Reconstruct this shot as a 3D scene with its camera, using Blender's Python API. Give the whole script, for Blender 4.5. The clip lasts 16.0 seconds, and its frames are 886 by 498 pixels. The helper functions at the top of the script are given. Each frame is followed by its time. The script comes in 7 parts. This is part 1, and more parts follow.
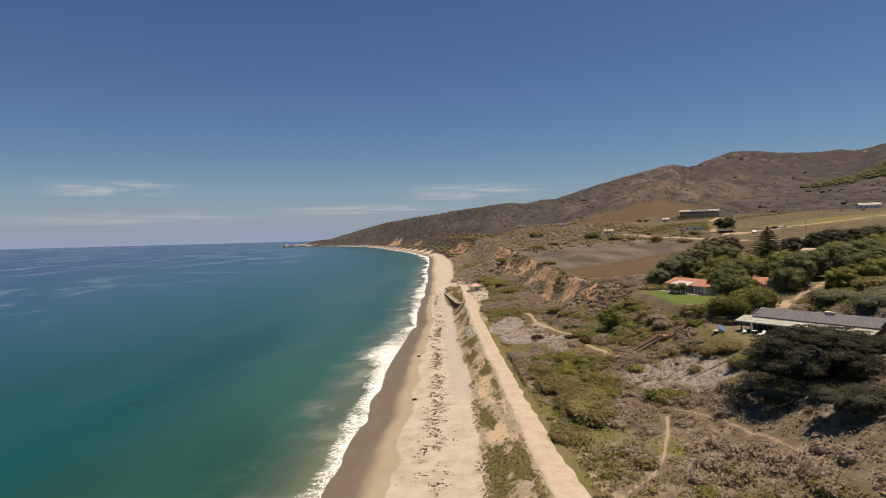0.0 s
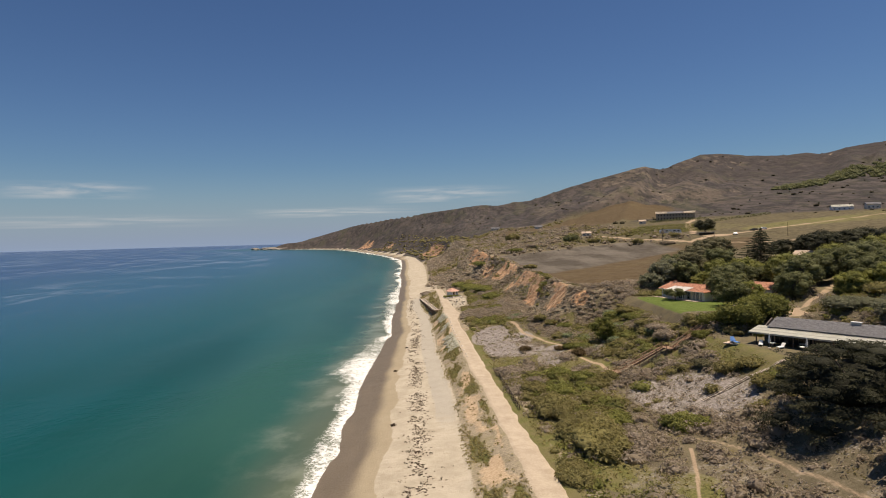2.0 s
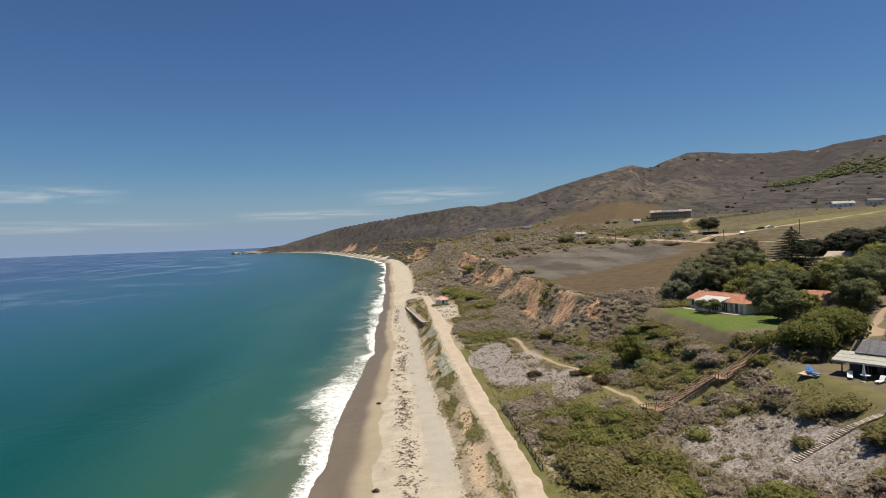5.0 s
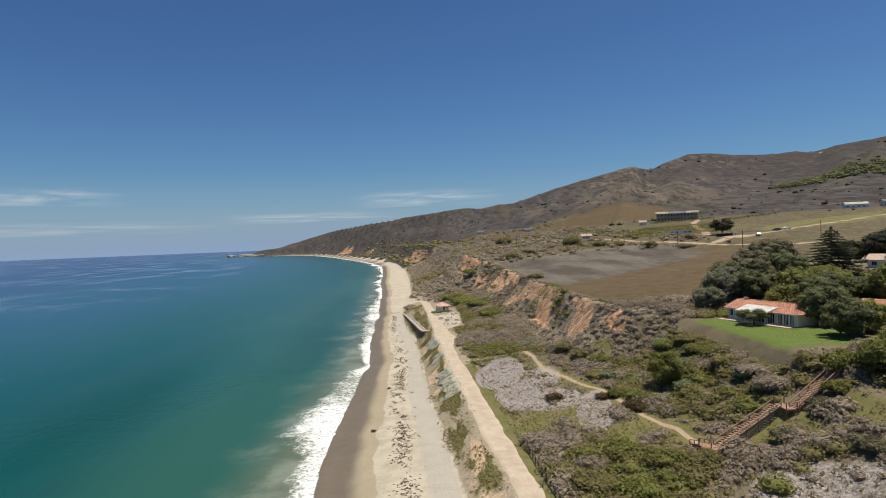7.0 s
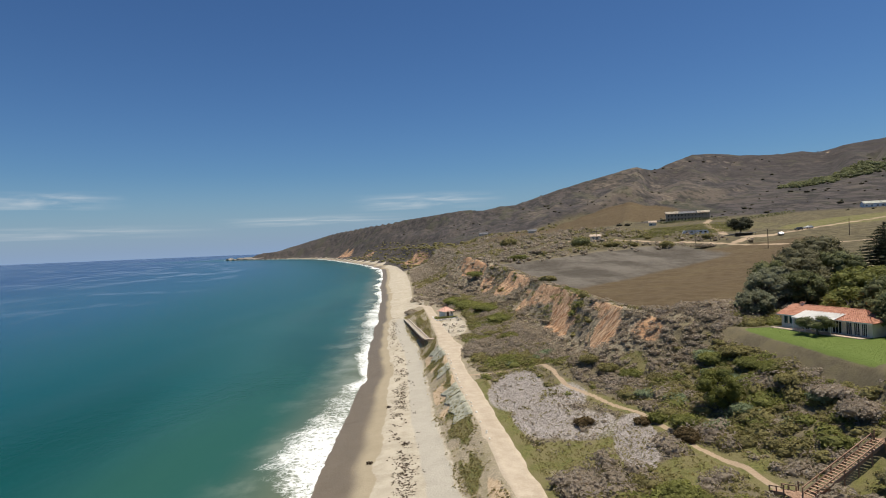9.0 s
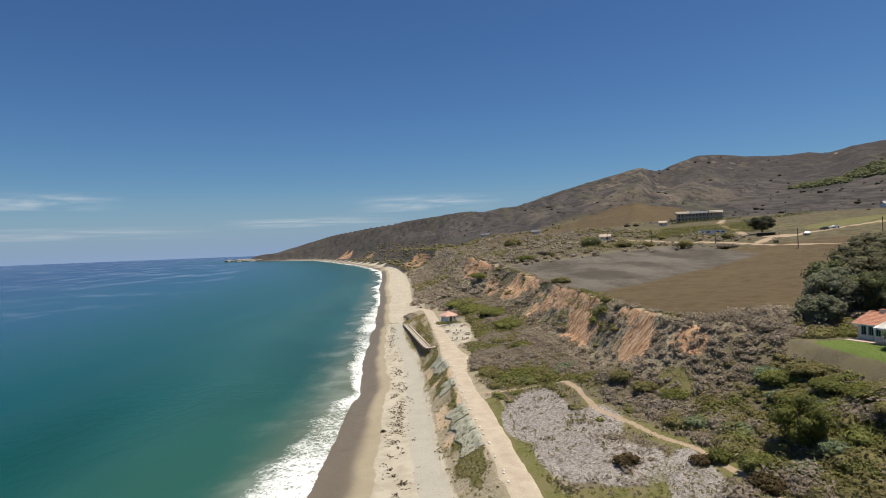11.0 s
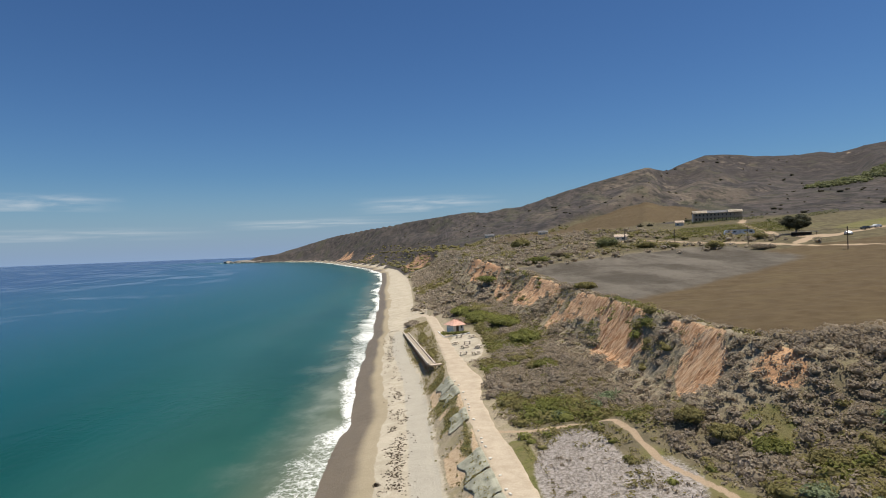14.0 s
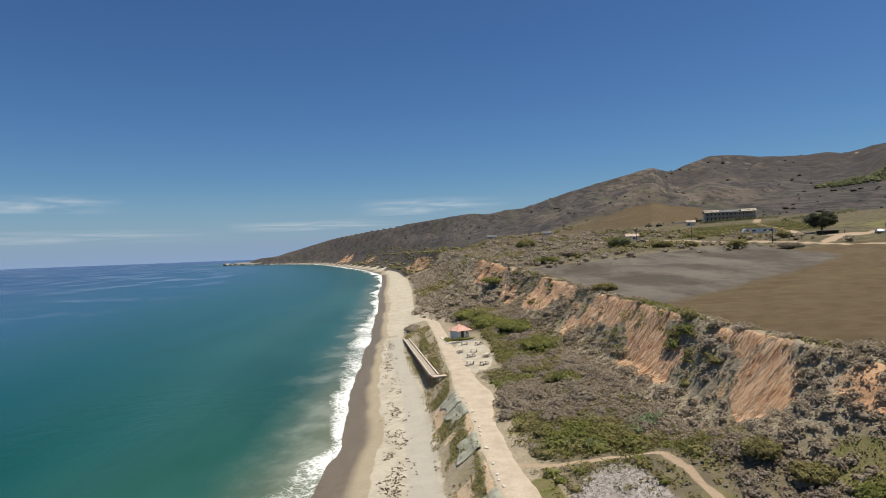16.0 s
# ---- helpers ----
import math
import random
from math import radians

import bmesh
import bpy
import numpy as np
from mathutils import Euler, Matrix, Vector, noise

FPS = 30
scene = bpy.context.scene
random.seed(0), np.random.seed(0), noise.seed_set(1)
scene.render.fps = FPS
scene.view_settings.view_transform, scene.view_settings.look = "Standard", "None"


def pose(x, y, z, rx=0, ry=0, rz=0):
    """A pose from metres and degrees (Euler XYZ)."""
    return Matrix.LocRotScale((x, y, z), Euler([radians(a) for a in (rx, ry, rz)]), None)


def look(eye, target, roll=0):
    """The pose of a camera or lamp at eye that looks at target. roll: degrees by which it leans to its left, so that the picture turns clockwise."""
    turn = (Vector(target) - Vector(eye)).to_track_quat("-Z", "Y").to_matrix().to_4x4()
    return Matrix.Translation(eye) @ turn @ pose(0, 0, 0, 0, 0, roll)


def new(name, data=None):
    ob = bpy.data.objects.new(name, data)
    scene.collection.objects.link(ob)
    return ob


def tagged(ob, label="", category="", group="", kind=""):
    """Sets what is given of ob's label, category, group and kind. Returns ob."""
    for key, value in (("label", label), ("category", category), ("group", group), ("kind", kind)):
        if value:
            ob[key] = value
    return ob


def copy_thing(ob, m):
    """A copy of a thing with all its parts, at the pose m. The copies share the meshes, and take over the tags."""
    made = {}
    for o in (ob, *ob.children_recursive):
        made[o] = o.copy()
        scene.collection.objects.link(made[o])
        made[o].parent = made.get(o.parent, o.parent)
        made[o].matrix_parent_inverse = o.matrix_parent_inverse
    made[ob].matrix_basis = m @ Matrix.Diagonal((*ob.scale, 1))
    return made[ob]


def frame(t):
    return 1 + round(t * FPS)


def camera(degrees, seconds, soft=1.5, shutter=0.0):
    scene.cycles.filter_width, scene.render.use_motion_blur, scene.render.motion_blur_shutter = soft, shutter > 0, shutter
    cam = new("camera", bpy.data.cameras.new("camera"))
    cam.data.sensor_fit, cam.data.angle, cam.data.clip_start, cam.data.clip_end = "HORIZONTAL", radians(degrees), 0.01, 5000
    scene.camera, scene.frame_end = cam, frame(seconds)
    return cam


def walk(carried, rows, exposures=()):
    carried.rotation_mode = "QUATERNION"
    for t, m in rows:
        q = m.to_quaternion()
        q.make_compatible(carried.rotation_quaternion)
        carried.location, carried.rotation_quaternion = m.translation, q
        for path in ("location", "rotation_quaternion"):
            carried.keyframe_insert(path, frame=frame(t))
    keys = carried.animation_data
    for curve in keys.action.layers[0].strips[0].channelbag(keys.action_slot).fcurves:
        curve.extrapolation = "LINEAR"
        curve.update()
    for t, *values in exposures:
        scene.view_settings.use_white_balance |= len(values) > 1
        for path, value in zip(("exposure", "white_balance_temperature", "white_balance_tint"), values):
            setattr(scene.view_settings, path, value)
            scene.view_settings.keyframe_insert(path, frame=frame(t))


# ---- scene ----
cam = camera(73.2, 16.0, soft=1.0)
PATH = [
    (0, (3.95, 0.00, 34.73), (-1.15, 99.84, 32.19), -1.34),
    (0.5, (3.14, 3.61, 34.68), (-0.32, 103.52, 32.22), -1.35),
    (1, (2.38, 7.13, 34.72), (0.28, 107.08, 32.32), -1.39),
    (1.5, (1.83, 10.46, 34.75), (0.71, 110.42, 32.45), -1.33),
    (2, (1.40, 14.10, 34.72), (1.09, 114.08, 32.51), -1.46),
    (3, (0.37, 21.25, 34.68), (1.18, 121.23, 32.70), -1.61),
    (4, (0.13, 30.04, 35.30), (1.85, 130.01, 33.19), -1.91),
    (7, (-1.17, 55.78, 34.97), (1.72, 155.72, 33.37), -2.11),
    (9, (-1.93, 72.41, 33.89), (0.92, 172.36, 32.81), -2.27),
    (11.5, (-2.33, 94.54, 32.51), (0.46, 194.50, 31.86), -2.07),
    (13.5, (-2.84, 109.85, 32.27), (-0.17, 209.81, 31.78), -2.02),
    (16, (-3.31, 128.55, 30.94), (-0.77, 228.52, 30.94), -2.02),
]
walk(cam, [(t, look(eye, target, roll)) for t, eye, target, roll in PATH],
     exposures=((0.0, 0.1, 7800, 17), (2.0, 0.1, 7550, 14), (4.0, 0.13, 7080, 11), (7.0, 0.16, 6700, 8), (16.0, 0.17, 6600, 7)))

# ---- world and sun ----
SUN_AZ, SUN_EL = 80.0, 76.0            # degrees from +y towards +x, and above the horizon
world = bpy.data.worlds.new("sky")
scene.world = world
world.use_nodes = True
_wt = world.node_tree
_sky = _wt.nodes.new("ShaderNodeTexSky")
_sky.sky_type = "NISHITA"
_sky.sun_disc = False
_sky.sun_elevation = radians(SUN_EL)
_sky.sun_rotation = radians(SUN_AZ)
_sky.altitude = 30
_sky.air_density = 1.0
_sky.dust_density = 0.5
_sky.ozone_density = 4.5
_cool = _wt.nodes.new("ShaderNodeMix")
_cool.data_type, _cool.blend_type = "RGBA", "MULTIPLY"
_cool.inputs[0].default_value = 1.0
_cool.inputs[7].default_value = (0.745, 0.96, 1.15, 1.0)
_deep = _wt.nodes.new("ShaderNodeGamma")
_deep.inputs["Gamma"].default_value = 1.25
_wt.links.new(_sky.outputs["Color"], _deep.inputs["Color"])
_wt.links.new(_deep.outputs["Color"], _cool.inputs[6])
_wt.links.new(_cool.outputs[2], _wt.nodes["Background"].inputs["Color"])
_wt.nodes["Background"].inputs["Strength"].default_value = 0.04
_sun = bpy.data.lights.new("sun", "SUN")
_sun.energy, _sun.angle, _sun.color = 5.0, radians(0.53), (1.0, 0.925, 0.81)
sun = new("sun", _sun)
_from = Vector((math.sin(radians(SUN_AZ)) * math.cos(radians(SUN_EL)), math.cos(radians(SUN_AZ)) * math.cos(radians(SUN_EL)), math.sin(radians(SUN_EL))))
sun.matrix_world = look(_from * 400, (0, 0, 0))


# ---- materials ----
def put(nt, sock, v):
    if isinstance(v, bpy.types.NodeSocket):
        nt.links.new(v, sock)
    else:
        sock.default_value = (*v, 1.0) if isinstance(v, tuple) and len(v) == 3 and sock.type == "RGBA" else v


def mk(name):
    m = bpy.data.materials.new(name)
    m.use_nodes = True
    return m, m.node_tree, m.node_tree.nodes["Principled BSDF"]


def place(nt):
    return nt.nodes.new("ShaderNodeNewGeometry").outputs["Position"]


def local(nt):
    return nt.nodes.new("ShaderNodeTexCoord").outputs["Object"]


def noise_tex(nt, vec, scale, detail=4.0, rough=0.55, stretch=None):
    if stretch:
        mp = nt.nodes.new("ShaderNodeMapping")
        put(nt, mp.inputs["Vector"], vec)
        mp.inputs["Scale"].default_value = stretch
        vec = mp.outputs["Vector"]
    n = nt.nodes.new("ShaderNodeTexNoise")
    put(nt, n.inputs["Vector"], vec)
    n.inputs["Scale"].default_value, n.inputs["Detail"].default_value, n.inputs["Roughness"].default_value = scale, detail, rough
    return n.outputs["Fac"]


def voro(nt, vec, scale, feature="F1", rnd=1.0):
    n = nt.nodes.new("ShaderNodeTexVoronoi")
    n.feature = feature
    put(nt, n.inputs["Vector"], vec)
    n.inputs["Scale"].default_value, n.inputs["Randomness"].default_value = scale, rnd
    return n.outputs["Distance"]


def calc(nt, op, a, b=0.0, clamp=False):
    n = nt.nodes.new("ShaderNodeMath")
    n.operation, n.use_clamp = op, clamp
    put(nt, n.inputs[0], a)
    put(nt, n.inputs[1], b)
    return n.outputs[0]


def span(nt, v, a, b, lo=0.0, hi=1.0):
    n = nt.nodes.new("ShaderNodeMapRange")
    n.interpolation_type = "SMOOTHSTEP"
    put(nt, n.inputs["Value"], v)
    n.inputs["From Min"].default_value, n.inputs["From Max"].default_value = a, b
    n.inputs["To Min"].default_value, n.inputs["To Max"].default_value = lo, hi
    return n.outputs[0]


def mixc(nt, fac, a, b):
    n = nt.nodes.new("ShaderNodeMix")
    n.data_type = "RGBA"
    put(nt, n.inputs[0], fac)
    put(nt, n.inputs[6], a)
    put(nt, n.inputs[7], b)
    return n.outputs[2]


def attr(nt, name):
    n = nt.nodes.new("ShaderNodeAttribute")
    n.attribute_name = name
    return n


def channels(nt, name):
    n = nt.nodes.new("ShaderNodeSeparateColor")
    nt.links.new(attr(nt, name).outputs["Color"], n.inputs[0])
    return n.outputs[0], n.outputs[1], n.outputs[2]


def relief(nt, bsdf, height, strength, distance):
    n = nt.nodes.new("ShaderNodeBump")
    n.inputs["Strength"].default_value, n.inputs["Distance"].default_value = strength, distance
    put(nt, n.inputs["Height"], height)
    nt.links.new(n.outputs[0], bsdf.inputs["Normal"])


def surface(name, dark, light, scale=2.0, rough=0.85, metal=0.0, bump=0.3, depth=0.02, grain=None, spread=(0.3, 0.7)):
    """A plain material: two tones mixed by a coarse and a fine noise, with fine relief."""
    m, nt, b = mk(name)
    p = local(nt)
    big, fine = noise_tex(nt, p, scale, 3), noise_tex(nt, p, scale * 9, 4, 0.6, grain)
    f = calc(nt, "ADD", calc(nt, "MULTIPLY", big, 0.55), calc(nt, "MULTIPLY", fine, 0.45))
    put(nt, b.inputs["Base Color"], mixc(nt, span(nt, f, *spread), dark, light))
    put(nt, b.inputs["Roughness"], rough)
    put(nt, b.inputs["Metallic"], metal)
    relief(nt, b, fine, bump, depth)
    return m


def foliage(name, dark, light, dry=None, dry_amount=0.0, rough=0.65):
    """Leaves: colour differs from leaf to leaf and from plant to plant."""
    m, nt, b = mk(name)
    isl = nt.nodes.new("ShaderNodeNewGeometry").outputs["Random Per Island"]
    tint = attr(nt, "tint").outputs["Fac"]
    obj = nt.nodes.new("ShaderNodeObjectInfo").outputs["Random"]
    fine = noise_tex(nt, place(nt), 4.5, 5, 0.7)
    f = calc(nt, "ADD", calc(nt, "MULTIPLY", isl, 0.22), calc(nt, "ADD", calc(nt, "MULTIPLY", tint, 0.48), calc(nt, "MULTIPLY", obj, 0.1)))
    f = calc(nt, "ADD", f, calc(nt, "MULTIPLY", calc(nt, "SUBTRACT", fine, 0.4), 0.7), True)
    col = mixc(nt, f, dark, light)
    if dry:
        n = noise_tex(nt, place(nt), 0.12, 3)
        col = mixc(nt, calc(nt, "MULTIPLY", span(nt, calc(nt, "ADD", calc(nt, "MULTIPLY", isl, 0.5), calc(nt, "MULTIPLY", n, 0.7)), 0.45, 0.75), dry_amount), col, dry)
    put(nt, b.inputs["Base Color"], col)
    put(nt, b.inputs["Roughness"], rough)
    b.inputs["Specular IOR Level"].default_value = 0.25
    relief(nt, b, fine, 0.6, 0.3)
    thin, mx, out = nt.nodes.new("ShaderNodeBsdfTranslucent"), nt.nodes.new("ShaderNodeMixShader"), nt.nodes["Material Output"]
    put(nt, thin.inputs["Color"], col)
    mx.inputs[0].default_value = 0.46
    nt.links.new(b.outputs[0], mx.inputs[1])
    nt.links.new(thin.outputs[0], mx.inputs[2])
    nt.links.new(mx.outputs[0], out.inputs["Surface"])
    return m


def ground_material():
    m, nt, b = mk("ground")
    p = place(nt)
    sand, wet, grass = channels(nt, "zone_a")
    red, brown, pale = channels(nt, "zone_b")
    trail, grey, hill = channels(nt, "zone_c")
    peach, upland, cliff = channels(nt, "zone_d")
    lawn, rear, rocky = channels(nt, "zone_e")
    n_mid, n_fine = noise_tex(nt, p, 0.35, 5), noise_tex(nt, p, 2.6, 6, 0.65)
    n_grain = noise_tex(nt, p, 9.0, 3, 0.7)
    edge = calc(nt, "SUBTRACT", calc(nt, "ADD", calc(nt, "MULTIPLY", n_mid, 0.6), calc(nt, "MULTIPLY", n_fine, 0.4)), 0.5)

    def zone(v, soft=0.14, ragged=0.9):
        return span(nt, calc(nt, "ADD", v, calc(nt, "MULTIPLY", edge, ragged)), 0.5 - soft, 0.5 + soft)

    soil = mixc(nt, span(nt, n_fine, 0.35, 0.68), (0.24, 0.2, 0.14), (0.37, 0.315, 0.23))
    soil = mixc(nt, span(nt, n_mid, 0.45, 0.7), soil, (0.25, 0.215, 0.13))
    soil = mixc(nt, upland, soil, mixc(nt, span(nt, n_mid, 0.35, 0.65), (0.075, 0.063, 0.036), (0.135, 0.112, 0.063)))
    # hills: brown brush, ochre grass, pale rock
    hcol = mixc(nt, span(nt, noise_tex(nt, p, 0.09, 7, 0.7, (1.0, 0.32, 1.0)), 0.4, 0.6), (0.034, 0.03, 0.03), (0.082, 0.069, 0.064))
    hcol = mixc(nt, calc(nt, "MULTIPLY", span(nt, noise_tex(nt, p, 0.016, 6, 0.65, (1.0, 0.32, 1.0)), 0.5, 0.62), calc(nt, "ADD", calc(nt, "MULTIPLY", rocky, 0.6), 0.3)), hcol, (0.112, 0.09, 0.07))
    flecks = span(nt, noise_tex(nt, p, 0.06, 8, 0.76, (1.0, 0.32, 1.0)), 0.5, 0.6)
    hcol = mixc(nt, calc(nt, "MULTIPLY", flecks, calc(nt, "ADD", calc(nt, "MULTIPLY", rocky, 0.6), 0.18)), hcol, (0.2, 0.16, 0.122))
    hcol = mixc(nt, calc(nt, "MULTIPLY", span(nt, noise_tex(nt, p, 0.14, 7, 0.74, (1.0, 0.32, 1.0)), 0.5, 0.6), 0.8), hcol, (0.028, 0.028, 0.021))
    hcol = mixc(nt, calc(nt, "MULTIPLY", span(nt, noise_tex(nt, p, 0.03, 5, 0.6, (1.0, 0.32, 1.0)), 0.54, 0.64), 0.5), hcol, (0.06, 0.062, 0.036))
    hcol = mixc(nt, calc(nt, "MULTIPLY", rear, calc(nt, "SUBTRACT", 0.6, calc(nt, "MULTIPLY", flecks, 0.45))), hcol, (0.042, 0.035, 0.034))
    col = mixc(nt, zone(hill, 0.2), soil, hcol)
    gcol = mixc(nt, span(nt, n_fine, 0.3, 0.7), (0.08, 0.084, 0.025), (0.165, 0.157, 0.054))
    gcol = mixc(nt, span(nt, n_mid, 0.38, 0.62), gcol, (0.155, 0.135, 0.062))
    col = mixc(nt, zone(grass), col, gcol)
    col = mixc(nt, zone(lawn, 0.12, 0.3), col, mixc(nt, n_mid, (0.1, 0.14, 0.03), (0.14, 0.185, 0.045)))
    pcol = mixc(nt, span(nt, n_fine, 0.35, 0.62), (0.175, 0.15, 0.125), (0.36, 0.325, 0.305))
    col = mixc(nt, zone(pale), col, pcol)
    bcol = mixc(nt, span(nt, n_mid, 0.3, 0.7), (0.08, 0.057, 0.03), (0.115, 0.085, 0.047))
    bcol = mixc(nt, calc(nt, "MULTIPLY", span(nt, noise_tex(nt, p, 0.05, 6, 0.65, (0.7, 1.3, 1.0)), 0.5, 0.7), 0.45), bcol, (0.14, 0.11, 0.056))
    bcol = mixc(nt, calc(nt, "MULTIPLY", n_grain, 0.35), bcol, (0.085, 0.055, 0.028))
    col = mixc(nt, zone(brown, 0.1, 0.5), col, bcol)
    ycol = mixc(nt, span(nt, noise_tex(nt, p, 0.075, 8, 0.7, (1.0, 0.32, 1.0)), 0.38, 0.64), (0.072, 0.061, 0.047), (0.145, 0.127, 0.105))
    col = mixc(nt, zone(grey, 0.2, 0.7), col, ycol)
    rcol = mixc(nt, span(nt, n_mid, 0.35, 0.65), (0.41, 0.205, 0.1), (0.57, 0.345, 0.195))
    rcol = mixc(nt, calc(nt, "MULTIPLY", span(nt, n_fine, 0.45, 0.75), 0.5), rcol, (0.6, 0.42, 0.28))
    # stretched streaks paint rib crests lighter and grooves dark, as if shaded
    streak = noise_tex(nt, p, 1.0, 6, 0.7, (0.6, 2.6, 0.35))
    rcol = mixc(nt, calc(nt, "MULTIPLY", span(nt, streak, 0.42, 0.62), cliff), rcol, (0.64, 0.45, 0.3))
    rcol = mixc(nt, calc(nt, "MULTIPLY", calc(nt, "MULTIPLY", span(nt, streak, 0.48, 0.36), cliff), 0.45), rcol, (0.23, 0.13, 0.075))
    col = mixc(nt, zone(red, 0.1, 1.2), col, rcol)
    ecol = mixc(nt, span(nt, n_fine, 0.3, 0.7), (0.38, 0.27, 0.165), (0.53, 0.41, 0.285))
    col = mixc(nt, zone(peach, 0.12, 1.0), col, ecol)
    tcol = mixc(nt, n_fine, (0.3, 0.22, 0.145), (0.41, 0.315, 0.225))
    col = mixc(nt, zone(trail, 0.16, 0.5), col, tcol)
    # dry sand, pale and blotched with trodden hollows
    blotch = noise_tex(nt, p, 0.55, 6, 0.68)
    scol = mixc(nt, span(nt, n_mid, 0.3, 0.7), (0.37, 0.325, 0.25), (0.47, 0.415, 0.33))
    scol = mixc(nt, calc(nt, "MULTIPLY", span(nt, blotch, 0.5, 0.66), 0.55), scol, (0.325, 0.28, 0.21))
    scol = mixc(nt, calc(nt, "MULTIPLY", span(nt, n_grain, 0.48, 0.7), 0.3), scol, (0.29, 0.245, 0.18))
    scol = mixc(nt, calc(nt, "MULTIPLY", span(nt, noise_tex(nt, p, 0.09, 3), 0.5, 0.65), 0.4), scol, (0.5, 0.445, 0.36))
    # grey trodden strip along the bank
    bare = channels(nt, "zone_f")[0]
    scol = mixc(nt, calc(nt, "MULTIPLY", zone(bare, 0.2, 0.8), 0.7), scol, mixc(nt, n_fine, (0.31, 0.29, 0.25), (0.4, 0.375, 0.325)))
    # damp sand up to a lapped edge, then dark wet sand
    lap = calc(nt, "SUBTRACT", noise_tex(nt, p, 0.1, 5, 0.58, (1.0, 0.8, 1.0)), 0.5)
    run = calc(nt, "ADD", wet, calc(nt, "ADD", calc(nt, "MULTIPLY", edge, 0.12), calc(nt, "MULTIPLY", lap, 0.42)))
    dcol = mixc(nt, n_mid, (0.285, 0.235, 0.155), (0.335, 0.28, 0.195))
    scol = mixc(nt, calc(nt, "MULTIPLY", span(nt, run, 0.07, 0.1), 0.85), scol, dcol)
    wcol = mixc(nt, noise_tex(nt, p, 0.4, 4, 0.6, (1.0, 0.3, 1.0)), (0.115, 0.092, 0.066), (0.185, 0.15, 0.108))
    wz = span(nt, run, 0.26, 0.56)
    scol = mixc(nt, wz, scol, wcol)
    sz = zone(sand, 0.07, 0.7)
    col = mixc(nt, sz, col, scol)
    put(nt, b.inputs["Base Color"], col)
    put(nt, b.inputs["Roughness"], calc(nt, "SUBTRACT", 0.93, calc(nt, "MULTIPLY", calc(nt, "MULTIPLY", wz, sz), 0.45)))
    b.inputs["Specular IOR Level"].default_value = 0.2
    h = calc(nt, "ADD", calc(nt, "MULTIPLY", n_fine, 0.7), calc(nt, "MULTIPLY", n_grain, 0.3))
    fold = calc(nt, "ABSOLUTE", calc(nt, "SUBTRACT", noise_tex(nt, p, 0.75, 5, 0.6, (0.35, 1.9, 0.3)), 0.5))
    h = calc(nt, "SUBTRACT", h, calc(nt, "MULTIPLY", calc(nt, "MULTIPLY", calc(nt, "MINIMUM", fold, 0.16), calc(nt, "MULTIPLY", cliff, zone(red, 0.2, 1.2))), -9.0))
    h = calc(nt, "ADD", h, calc(nt, "MULTIPLY", calc(nt, "MULTIPLY", noise_tex(nt, p, 0.035, 8, 0.66, (1.0, 0.32, 1.0)), hill), 26.0))
    relief(nt, b, h, 0.7, 0.25)
    return m


